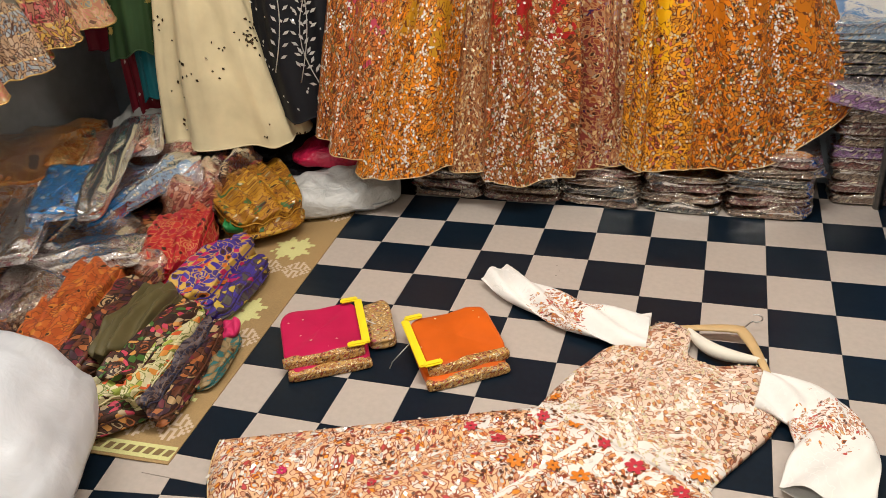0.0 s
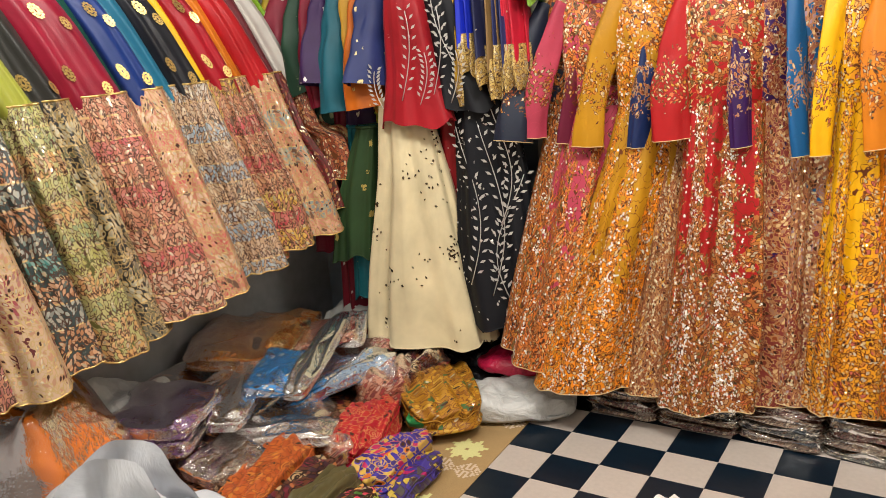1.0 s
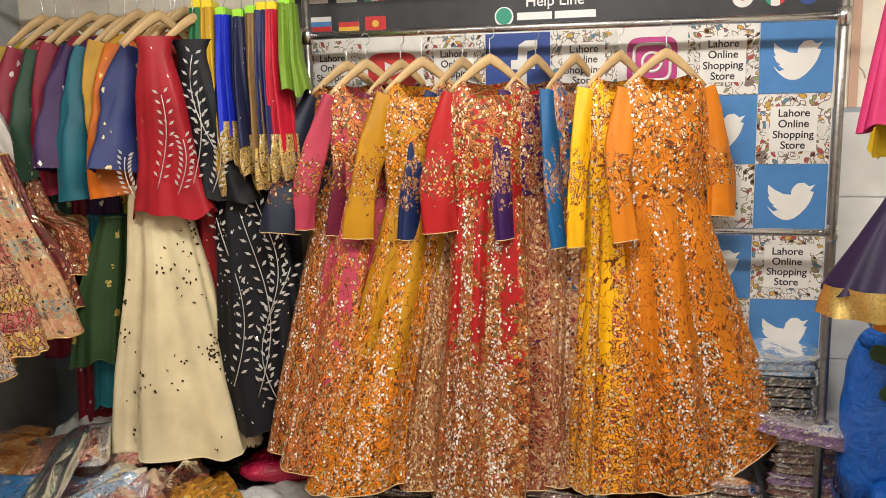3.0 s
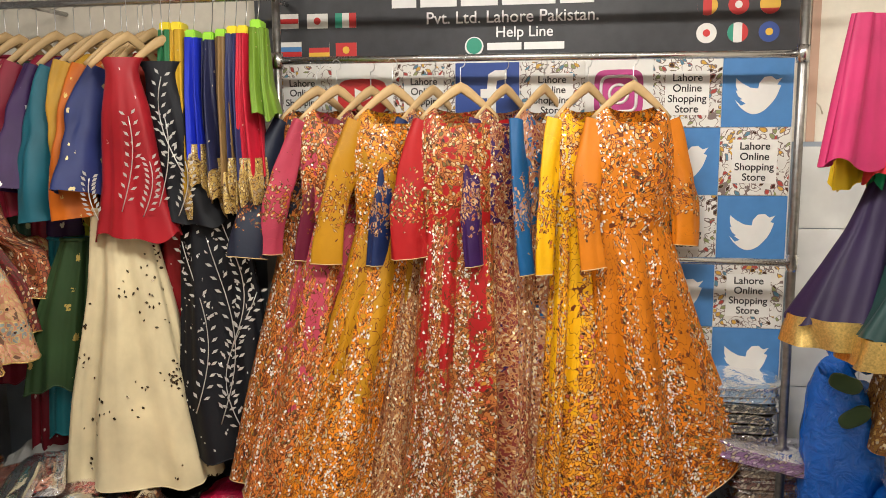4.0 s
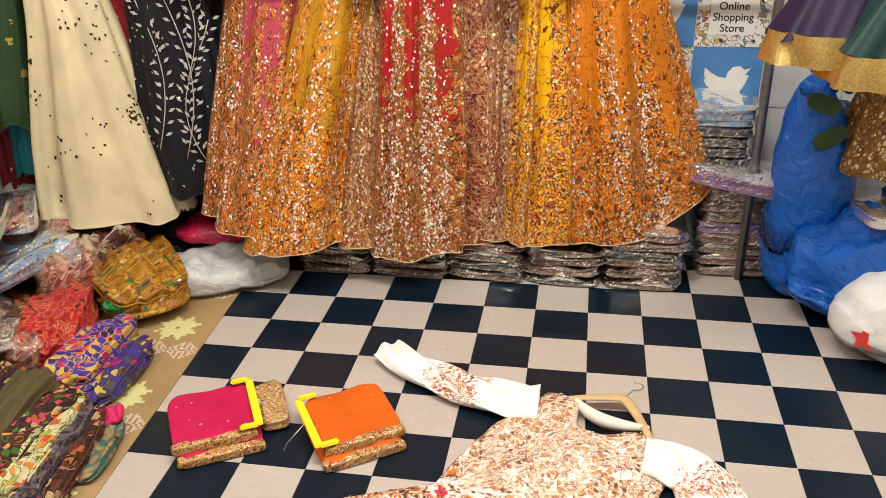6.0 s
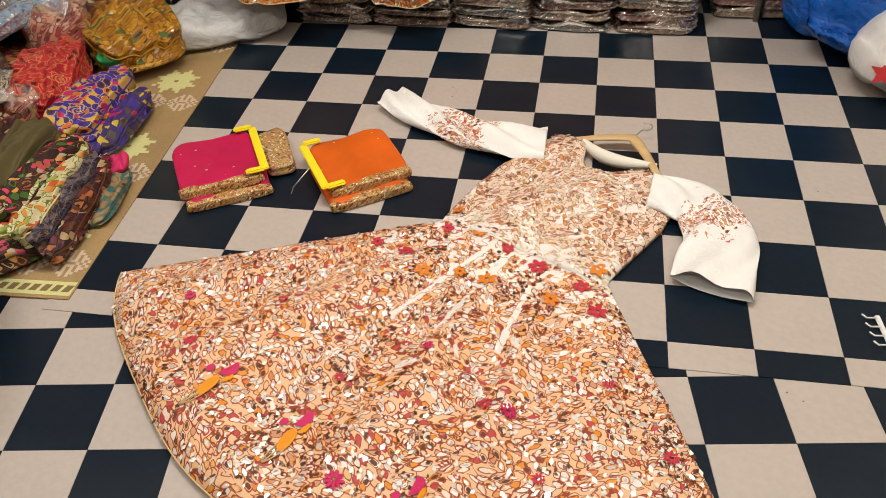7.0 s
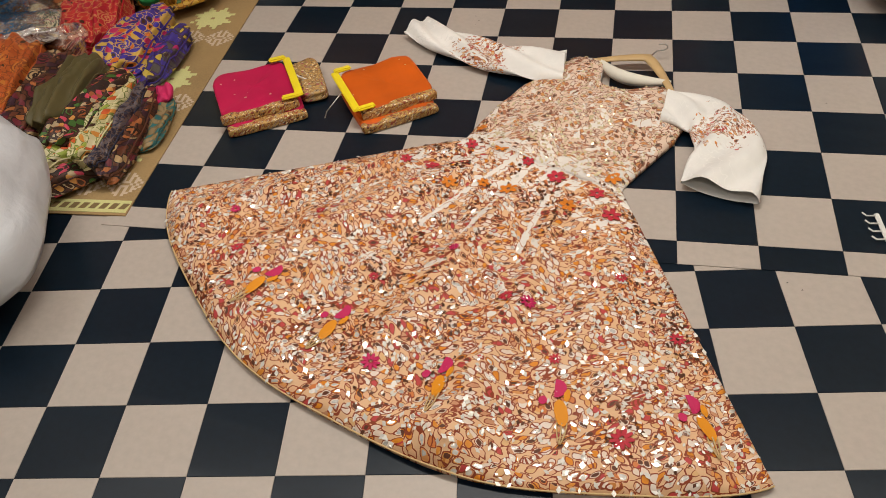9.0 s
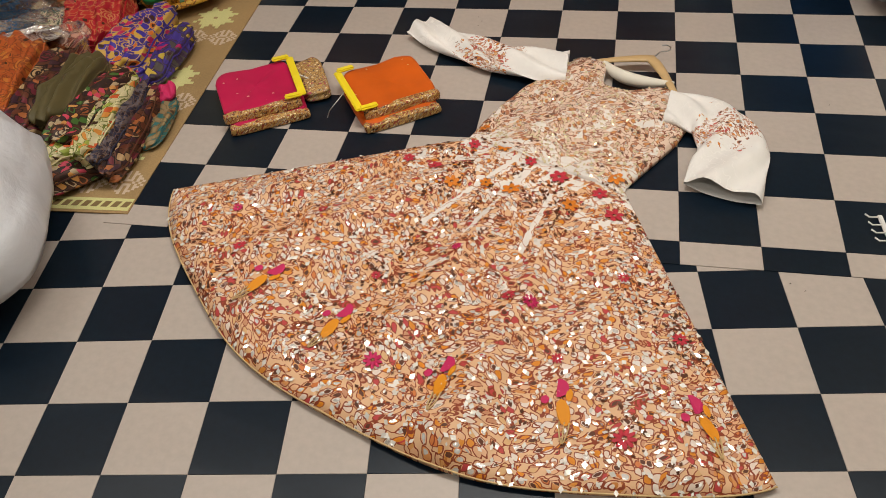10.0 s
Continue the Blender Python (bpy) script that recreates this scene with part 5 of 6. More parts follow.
F_BLACK = emb2("black_pink_floral", (0.07, 0.025, 0.015), [(0.3, 0.09, 0.03), (0.5, 0.05, 0.09), (0.06, 0.14, 0.03), (0.55, 0.26, 0.07), (0.03, 0.015, 0.015), (0.4, 0.3, 0.18)], (0.03, 0.015, 0.01), 44, 0.0, leaf=0.56)
F_TEAL = emb2("teal_gold_border", (0.031, 0.124, 0.124), [(0.031, 0.136, 0.136), (0.279, 0.198, 0.093), (0.248, 0.174, 0.0868)], (0.186, 0.124, 0.0496), 41, 0.0, leaf=0.56)
F_PEACH = emb2("peach_brocade", (0.5, 0.24, 0.16), [(0.5, 0.24, 0.16), (0.35, 0.06, 0.06), (0.58, 0.42, 0.34), (0.2, 0.05, 0.05)], (0.2, 0.06, 0.04), 46, 0.08)
F_BLUE = emb2("bright_blue_brocade", (0.02, 0.24, 0.6), [(0.02, 0.26, 0.65), (0.06, 0.32, 0.65), (0.45, 0.5, 0.55), (0.02, 0.2, 0.5)], (0.05, 0.12, 0.25), 40, 0.12)
F_RUSTBROWN = emb2("brown_silk_zari", (0.34, 0.12, 0.025), [(0.36, 0.13, 0.02), (0.3, 0.1, 0.02), (0.4, 0.16, 0.03)], (0.45, 0.22, 0.06), 12, 0.02)
GREEN_SILK = cloth("green_silk", (0.02, 0.22, 0.06), 0.4)
G1 = "fabrics heaped beside the mat"
HEAP = [
    (-0.965, -0.58, 0.31, 0.11, 0.15, 0.05, 15, 8, F_BLUE, "bright blue brocade garment in clear plastic", 1),
    (-0.9, -0.42, 0.34, 0.05, 0.33, 0.05, 22, 6, F_FOIL, "shiny silver foil-like garment packet", 1),
    (-1.08, -0.66, 0.27, 0.075, 0.3, 0.05, 28, 6, F_SILVERW, "silver beaded garment in clear plastic", 2),
    (-1.13, -0.22, 0.3, 0.14, 0.22, 0.05, -57, 8, F_PEACH, "rose brocade garment in clear plastic", 1),
    (-0.98, -0.12, 0.32, 0.07, 0.12, 0.05, 30, 10, F_SILVERW, "white and silver brocade garment packet", 1),
    (-0.83, -0.73, 0.14, 0.085, 0.19, 0.07, -63, 0, F_SILVERW, "pile of beaded ivory garments in plastic", 2),
    # x, y, z, half length, half width, height, yaw, tilt, material, label, wrapped
    (-0.555, -0.11, 0.03, 0.16, 0.26, 0.19, 44, 0, F_GOLD, "golden peacock-print garment bundle with green corners", 0),
    (-0.64, -0.49, 0.03, 0.115, 0.22, 0.17, 18, 0, F_RED, "red and gold brocade bundle tightly rolled", 0),
    (-0.44, -0.6, 0.02, 0.095, 0.19, 0.14, -2, 0, F_MULTI, "blue and orange printed scarf, bunched up", 0),
    (-0.345, -0.64, 0.01, 0.065, 0.17, 0.08, -2, 0, F_PATCH, "purple and yellow patterned scarf, bunched up", 0),
    (-0.71, -0.97, 0.06, 0.105, 0.3, 0.16, 15, 0, F_ORANGE, "rust-orange paisley shawl, loosely folded", 0),
    (-0.58, -1.0, 0.05, 0.075, 0.26, 0.13, 7, 0, F_BROWN, "dark brown floral shawl, loosely folded", 0),
    (-0.47, -0.97, 0.07, 0.07, 0.19, 0.12, 4, 0, F_OLIVE, "plain olive silk shawl, folded", 0),
    (-0.37, -1.03, 0.06, 0.068, 0.2, 0.11, -2, 0, F_BLACK, "black and pink floral shawl, folded", 0),
    (-0.305, -1.06, 0.05, 0.036, 0.21, 0.1, 6, 0, F_CREAM, "cream and green floral bordered shawl, folded", 0),
    (-0.272, -1.065, 0.035, 0.032, 0.2, 0.085, 7, 0, F_NAVY, "navy shawl with a printed border, folded", 0),
    (-0.242, -1.07, 0.015, 0.034, 0.21, 0.075, 7, 0, F_BROWN, "brown floral shawl with a folded edge", 0),
    (-0.235, -0.985, 0.005, 0.065, 0.13, 0.04, 7, 0, F_TEAL, "teal shawl with a gold border, folded", 0),
    (-0.4, -1.235, 0.03, 0.065, 0.14, 0.09, -34, 0, F_CREAM, "cream floral shawl end, crumpled", 0),
    (-0.36, -1.275, 0.01, 0.055, 0.14, 0.07, -46, 0, F_BLACK, "black floral shawl end, crumpled", 0),
    (-0.62, -1.23, 0.02, 0.1, 0.18, 0.11, -30, 0, F_BROWN, "brown printed shawl, crumpled", 0),
    (-1.0, -0.62, 0.0, 0.2, 0.17, 0.1, 12, 0, B_BLACK, "stack of pale beaded garments in plastic", 1),
    (-0.98, -0.6, 0.09, 0.2, 0.16, 0.09, 16, 0, B_SILVER, "grey beaded garment in crinkled plastic", 1),
    (-1.02, -0.36, 0.17, 0.16, 0.2, 0.07, -14, 10, F_BLUE, "bright blue brocade garment in crinkled plastic", 2),
    (-0.86, -0.28, 0.19, 0.06, 0.2, 0.07, -24, 6, B_BLUE, "silver foil garment packet, shiny", 2),
    (-1.22, -0.62, 0.2, 0.1, 0.22, 0.09, -20, 12, B_MAROON, "maroon beaded garment in clear plastic", 2),
    (-0.97, -0.08, 0.2, 0.17, 0.13, 0.07, -8, 14, F_PEACH, "rose and silver brocade garment in clear plastic", 2),
    (-0.75, -0.2, 0.08, 0.12, 0.09, 0.16, 15, 0, F_PEACH, "peach brocade garment rolled in plastic", 1),
    (-0.66, -0.06, 0.08, 0.07, 0.12, 0.17, -10, 0, F_BROWN, "brown brocade garment rolled in plastic", 1),
    (-0.7, -0.65, 0.07, 0.05, 0.14, 0.09, 64, 0, F_PEACH, "peach beaded garment in clear plastic", 1),
    (-1.3, -0.42, 0.3, 0.24, 0.19, 0.1, 20, 8, F_RUSTBROWN, "copper-brown silk garment in clear plastic", 1),
    (-1.32, -0.22, 0.26, 0.18, 0.2, 0.09, 30, 6, F_RUSTBROWN, "copper-brown silk garment folded in plastic", 1),
    (-1.2, -1.0, 0.2, 0.17, 0.15, 0.1, 24, 8, B_PURPLE, "purple sequined garments stacked in plastic", 2),
    (-1.18, -0.98, 0.28, 0.17, 0.15, 0.07, 18, 8, B_PURPLE, "mauve sequined garment in crinkled plastic", 2),
    (-0.9, -0.97, 0.13, 0.13, 0.12, 0.07, -5, 8, B_SILVER, "grey beaded garment in a clear bag", 2),
    (-1.3, -1.38, 0.02, 0.24, 0.2, 0.48, 10, 0, F_BRIGHT, "orange garment in a clear plastic bag", 2),
    (-1.4, -1.1, 0.02, 0.2, 0.24, 0.24, 0, 0, F_BROWN, "brown garments in a clear plastic bag", 1),
    (-1.3, -0.75, 0.0, 0.28, 0.27, 0.27, 4, 0, F_BROWN, "dark folded garments in plastic", 1),
    (-1.3, -0.28, 0.0, 0.28, 0.27, 0.25, 4, 0, B_BLACK, "dark beaded garments in plastic", 1),
    (-0.85, -0.35, 0.0, 0.22, 0.3, 0.12, 4, 0, F_BROWN, "brown printed fabric, folded flat", 0),
    (-0.95, -1.0, 0.0, 0.22, 0.28, 0.13, -20, 0, F_BROWN, "brown shawls folded flat", 0),
]
for k, (hx0, hy0, hz0, a, b2, h, yw, tl, mt, lab, wrap) in enumerate(HEAP):
    soft = wrap == 0
    bundle = packet(hx0, hy0, hz0, a, b2, h * (0.85 if soft else 1), yw, mt, lab, G1, tl, (-9 if soft and a < 0.13 else 0), 4 if not soft else 3, (None, FILM, FILM_BRIGHT)[wrap], 0.028 if soft else 0.03, 200 + k, 6 if soft else 3,
           "folded_fabric" if soft else "garment_packet", "fabric" if soft else "packet", 0.6 if soft else 0.38, 0.3 if soft else 0.1, 0.12 if soft else 0.14)
    if mt is F_GOLD:
        for q, (gx0, gy0, gz0, yw0) in enumerate(((0.02, 0.2, 0.1, 20), (-0.1, -0.17, 0.05, -35))):
            corner = cloth_part("green_corner", lump((0.05, 0.045, 0.05), 4.0 + q, 0.6, 0.5, 0.02, 9, 0, 5, 0.2, 16, 40), GREEN_SILK, bundle, "green silk corner")
            corner.matrix_local = pose(gx0, gy0, gz0, 20, 0, yw0)
    if mt is F_TEAL:
        pink_end = cloth_part("pink_end", lump((0.045, 0.035, 0.035), 6.0, 0.6, 0.5, 0.02, 9, 0, 5, 0.2, 16, 40), HOT, bundle, "bright pink corner of lining")
        pink_end.matrix_local = pose(0.01, 0.12, 0.03, 10, 0, 15)


# ---- bags ----
def bag(name, x, y, z, hx, hy, h, yaw, mat, label, seed, rough=0.06, knot=False, folds=3, e1=0.75, e2=0.7, freq=6.0, sag=0.4, cat="bag"):
    b = thing(name, pose(x, y, z, 0, 0, yaw), label, cat, "")
    data = lump((hx, hy, h), seed, e1, e2, rough, freq, 0, folds, 0.06, 34, 60, sag)
    cloth_part("body", data, mat, b)
    if knot:
        rng = np.random.RandomState(int(seed * 10))
        for q in range(4):
            w = q * 1.57 + 0.4
            pts = [(0, 0, h * 0.93), (0.03 * math.cos(w), 0.03 * math.sin(w), h * 1.0), (0.09 * math.cos(w), 0.09 * math.sin(w), h * (0.98 + 0.1 * (q % 2)))]
            V, F = pipe(pts, [0.012, 0.022, 0.03], 8)
            V = [(v[0], v[1], v[2]) for v in V]
            solid("handle", V, F, mat, b, "tied handle of the bag")
    return b


P_WHITE = polythene("white_polythene", (0.6, 0.62, 0.66), 0.34, 5.0, 0.0, 0.35)
P_CREASED = polythene("creased_white_polythene", (0.55, 0.55, 0.54), 0.4, 16.0, 0.0, 0.5)
P_SACK = polythene("white_woven_sack", (0.75, 0.74, 0.72), 0.45, 10.0, 0.0, 0.4)
P_BLUE = polythene("blue_polythene", (0.005, 0.12, 0.56), 0.18, 17.0, 0.0, 1.0)
P_CRIMSON = polythene("crimson_packet", (0.5, 0.012, 0.06), 0.3, 12.0)
P_BLACK = polythene("black_polythene", (0.012, 0.012, 0.015), 0.2, 16.0)
P_GREY = polythene("grey_white_cloth", (0.5, 0.5, 0.48), 0.7, 8.0)
big_bag = bag("carrier_bag", -0.62, -1.69, 0.0, 0.43, 0.33, 0.46, 24, P_WHITE, "large full white polythene bag standing on the floor", 2.2, 0.05, False, 4, 0.85, 0.5, 4.0, 0.3)
# its two die-cut handles: arched sheets of film standing up round an opening
for hy0, lean in ((0.03, 8), (0.13, -10)):
    NA, NW = 22, 7
    Gh = np.zeros((NA, NW, 3))
    for q in range(NA):
        w = math.pi * q / (NA - 1)
        for r in range(NW):
            rad = 0.075 + 0.085 * r / (NW - 1)
            Gh[q, r] = (0.08 + 1.15 * rad * math.cos(w), hy0 + 0.02 * math.sin(3 * w + r * 0.5) + 0.012 * math.sin(7 * w), 0.36 + 1.45 * rad * math.sin(w) ** 0.9)
    Vh = np.concatenate([Gh.reshape(-1, 3), Gh.reshape(-1, 3) + np.array([0, 0.003, 0])])
    Fh = grid_faces(NA, NW, False)
    solid("handle", Vh, Fh + [tuple(i + NA * NW for i in f[::-1]) for f in Fh], P_WHITE, big_bag, "arched white handle with a cut opening")
bag("carrier_bag", -0.29, 0.08, 0.0, 0.26, 0.16, 0.13, 28, P_CREASED, "flat white plastic bag of folded cloth on the floor", 5.1, 0.05)
bag("garment_packet", -0.33, 0.25, 0.115, 0.2, 0.12, 0.1, 14, P_CRIMSON, "crimson garment in a plastic packet", 6.2, 0.03, cat="packet")
bag("garment_packet", -0.62, 0.3, 0.1, 0.16, 0.12, 0.1, -8, P_BLACK, "shiny black plastic packet of clothes", 7.4, 0.05, cat="packet")
bag("garment_packet", -0.45, 0.3, 0.0, 0.36, 0.16, 0.13, 0, P_BLACK, "dark plastic packet of clothes on the floor", 7.9, 0.05, cat="packet")
bag("carrier_bag", -1.45, -0.98, 0.0, 0.17, 0.22, 0.36, 5, P_CREASED, "crumpled whitish plastic bag against the wall", 3.9, 0.07)
bag("cloth_sack", -1.15, 0.24, 0.0, 0.28, 0.2, 0.36, 0, P_GREY, "soft white cloth sack beneath the hanging clothes", 8.3, 0.06)
packet(-1.12, 0.22, 0.35, 0.08, 0.08, 0.1, 10, B_BLACK, "black and gold beaded box-shaped packet", film=None)
bag("blue_bag", 1.89, 0.26, 0.0, 0.14, 0.14, 0.79, 0, P_BLUE, "bulging bright blue polythene bag tied at the top", 3.3, 0.025, True, 2, 0.6, 0.8)
bag("blue_bag", 2.15, 0.1, 0.0, 0.33, 0.2, 0.42, -8, P_BLUE, "wide slumped bright blue polythene bag", 4.7, 0.1, True, 3)
for q, (dx, dz) in enumerate(((-0.03, 0.73), (0.03, 0.62))):
    lf = lump((0.055, 0.012, 0.06), 3.0 + q, 0.8, 0.8, 0.01, 10, 0, 0, 0, 14, 24)
    leafy = thing("cloth_corner", pose(1.87 + dx, 0.125 - 0.01 * q, dz, 0, 20 - 50 * q, 0), "dark green cloth showing through a torn bag", "cloth")
    cloth_part("cloth", lf, cloth("dark_green_cloth", (0.03, 0.06, 0.02), 0.6), leafy)
packet(2.13, 0.06, 0.4, 0.14, 0.1, 0.04, 12, cloth("pale_cloth", (0.6, 0.57, 0.52), 0.6), "white garment in a clear plastic packet on a blue bag", film=FILM_BRIGHT)
white_sack = bag("printed_sack", 2.2, -0.16, 0.0, 0.27, 0.19, 0.3, -28, P_SACK, "white plastic sack with red printing", 9.1, 0.05, False, 2)
RED_INK = plain("red_ink", (0.55, 0.03, 0.03), 0.5)
star = [(0.045 * (1 if k % 2 == 0 else 0.45) * math.sin(k * math.pi / 5), 0.045 * (1 if k % 2 == 0 else 0.45) * math.cos(k * math.pi / 5)) for k in range(10)]
for (ox, oz, sc) in ((-0.14, 0.12, 1.0), (-0.04, 0.1, 0.6)):
    st_ob = poly("printed_star", [(a * sc, b2 * sc) for a, b2 in star], RED_INK, white_sack, 0, 0.002, "printed red star")
    st_ob.matrix_local = pose(ox, -0.188, oz, -12)
bar_ob = poly("printed_bar", [(-0.06, -0.012), (0.08, -0.012), (0.08, 0.014), (-0.06, 0.014)], RED_INK, white_sack, 0, 0.002, "red printed bar")
bar_ob.matrix_local = pose(0.02, -0.176, 0.2, -22, 8)


# ---- clothes on the wall rail and side rails ----
def hanging(name, x, y, yaw, prof, mat, label, group, folds=7, seed=1, mirrors=0, size=(0.005, 0.009), band=None, category="garment", mirror_mat=None):
    h = thing(name, pose(x, y, 0, 0, 0, yaw), label, category, group)
    d = draped(prof, 30, 80, folds, seed, 0.015)
    cloth_part("cloth", d, mat, h)
    if mirrors:
        sequins(d, mirrors, mirror_mat or MIRROR, h, size, seed, "any", 0.003, 1.0, 60 if "bead flowers" in label else 0)
    if band:
        zb, zt = band[1]
        bd = draped([(r[0], r[1] * 1.01 + 0.002, r[2] * 1.01 + 0.002, *r[3:]) for r in prof], 90, 80, folds, seed, 0.015)
        keep = [k for k in range(90) if zb <= bd[2][k, 0] <= zt]
        if len(keep) > 2:
            cloth_part("hem_band", tuple(q[keep[0]:keep[-1] + 1] for q in bd), band[0], h, "contrasting hem band")
    return h


def kurti(x, y, yaw, color, label, ztop, zbot, seed, motif=None, wide=0.2, arm=True, mat=None, arm_mat=None, hang=True, mirrors=0, hem_wide=None, lean=None):
    g = "clothes on the wall rail"
    m = mat or cloth("kurti_" + label.replace(" ", "_")[:24], color, 0.5, motif, 13.0, 0.16, 0.3, 0.5)
    hw = hem_wide or wide
    lean = 0.04 * math.sin(seed * 2.3) if lean is None else lean
    mid = (wide + hw) / 2
    prof = [(ztop, 0.08, 0.03, 0, 0, 0, 0.4), (ztop - 0.03, wide * 0.85, 0.04, 0, 0, 0, 0.4), (ztop - 0.2, wide * 0.7 + hw * 0.3, 0.06, lean * 0.3, 0, 0.05, 0.5), (ztop - 0.45, wide * 0.3 + hw * 0.6, 0.06, lean * 0.7, 0, 0.1, 0.5), (zbot, hw, 0.075, lean, 0, 0.14, 0.7)]
    ob = hanging("kurti", x, y, yaw, prof, m, label, g, 6, seed, mirrors, category="tunic")
    if arm:
        for s in (-1,):
            sl = sleeve_data((0.85 * wide * s, 0, ztop - 0.05), ((wide + 0.07) * s, -0.02, ztop - 0.28), ((wide + 0.05 + 0.06 * math.sin(seed * 1.7)) * s, -0.06, ztop - 0.5 - 0.1 * (seed % 2)), 0.06, 0.075 + 0.02 * (seed % 3), seed, 0.6)
            cloth_part("sleeve", sl, arm_mat or m, ob)
    if hang:
        hanger(x, y, ztop + 0.03, yaw, "hangers on the wall rail", 2.1 + 0.02 - ztop - 0.03)
    return ob


RB = 0.25
KURTIS = [
    (-1.29, 62, (0.5, 0.35, 0.02), "plain yellow silk tunic on hanger", 1.0, None), (-1.23, 60, (0.32, 0.02, 0.05), "crimson tunic with silver sprigs", 0.85, (0.6, 0.55, 0.5)), (-1.15, 62, (0.02, 0.07, 0.04), "dark green silk tunic with sprigs", 0.75, (0.3, 0.35, 0.2)),
    (-1.07, 60, (0.28, 0.008, 0.035), "plain crimson silk tunic on hanger", 0.55, None), (-0.99, 60, (0.05, 0.015, 0.1), "purple tunic with silver leaves", 1.2, (0.7, 0.68, 0.65)),
    (-0.92, 60, (0.01, 0.14, 0.2), "plain teal silk tunic on hanger", 1.3, None), (-0.86, 60, (0.6, 0.33, 0.03), "plain golden yellow silk tunic", 1.25, None),
    (-0.79, 56, (0.72, 0.17, 0.01), "orange tunic with small gold sprigs", 1.3, (0.6, 0.45, 0.15)), (-0.72, 56, (0.025, 0.04, 0.17), "navy tunic with gold sprigs", 1.22, (0.6, 0.5, 0.25)),
    (-0.66, 58, (0.42, 0.025, 0.012), "scarlet silk tunic with gold sprigs", 1.2, (0.6, 0.45, 0.2)), (-0.70, 62, (0.6, 0.54, 0.4), "cream silk tunic with small mirrors", 1.25, (0.35, 0.3, 0.2)),
]
for k, (kx, yw, col, lab, zb, mot) in enumerate(KURTIS):
    kurti(kx, RB, yw, tuple(c * 0.75 for c in col), lab, 1.9 - 0.01 * (k % 3), zb, 30 + k, mot, 0.17 if k < 9 else 0.13, k < 9)


def branches(parent, pts, stem, leaf=0.014, side=1):
    """Silver embroidered sprays: a stem with paired leaves. pts: places along the stem."""
    solid("embroidered_stem", *pipe(pts, 0.0022, 5), SILVER, parent, "silver embroidered stem")
    V, F = [], []
    P = np.array(pts)
    for k in range(1, len(P)):
        d = P[k] - P[k - 1]
        d = d / np.linalg.norm(d)
        for s in (-1, 1):
            w = np.array([-d[2], 0, d[0]]) * s
            c = P[k] + (w * 0.7 + d * 0.5) * leaf * 2.2
            ax = (w * 0.75 + d * 0.66)
            ax /= np.linalg.norm(ax)
            tx = np.array([-ax[2], 0, ax[0]])
            i0 = len(V)
            V += [c - ax * leaf, c + tx * leaf * 0.42, c + ax * leaf, c - tx * leaf * 0.42]
            F.append((i0, i0 + 1, i0 + 2, i0 + 3))
    return solid("embroidered_leaves", V, F, SILVER, parent, "silver embroidered leaves", smooth=False)


RED_SILK = cloth("red_silk_sprig", (0.34, 0.01, 0.018), 0.45, (0.75, 0.7, 0.65), 9.0, 0.07, 0.3, 0.7)
BLACK_SILK = cloth("black_silk", (0.006, 0.007, 0.011), 0.6, None, 14.0, 0.2, 0.0)
red_top = kurti(-0.68, RB - 0.2, 12, None, "red silk tunic with silver branch embroidery", 1.87, 1.22, 51, None, 0.06, False, RED_SILK, None, False, 0, 0.155, 0.03)
black_top = kurti(-0.57, RB - 0.13, 10, None, "black silk tunic with silver branch embroidery", 1.86, 1.27, 52, None, 0.06, False, BLACK_SILK, None, False, 0, 0.14, 0.1)
hanger(-0.68, RB - 0.15, 1.9, 58, "hangers on the wall rail", 0.22)
hanger(-0.57, RB - 0.1, 1.89, 56, "hangers on the wall rail", 0.23)
for ob, off in ((red_top, -0.07), (black_top, -0.085)):
    for s, (bx, bz0, bz1, bend) in enumerate(((0.0, 1.32, 1.66, 0.05), (0.075, 1.3, 1.5, 0.04), (-0.085, 1.29, 1.44, -0.03), (0.1, 1.45, 1.8, -0.08))[: 3 if ob == red_top else 4]):
        branches(ob, [(bx + bend * math.sin(q / 9 * 2.2), off - 0.008, bz0 + (bz1 - bz0) * q / 9) for q in range(10)], None, 0.013)
CREAM_CLOTH = cloth("cream_silk", (0.66, 0.57, 0.36), 0.5)
DARKMIR = plain("dark_mirror_bead", (0.1, 0.08, 0.05), 0.2, 0.8)
LIME = cloth("lime_silk", (0.38, 0.45, 0.03), 0.5)
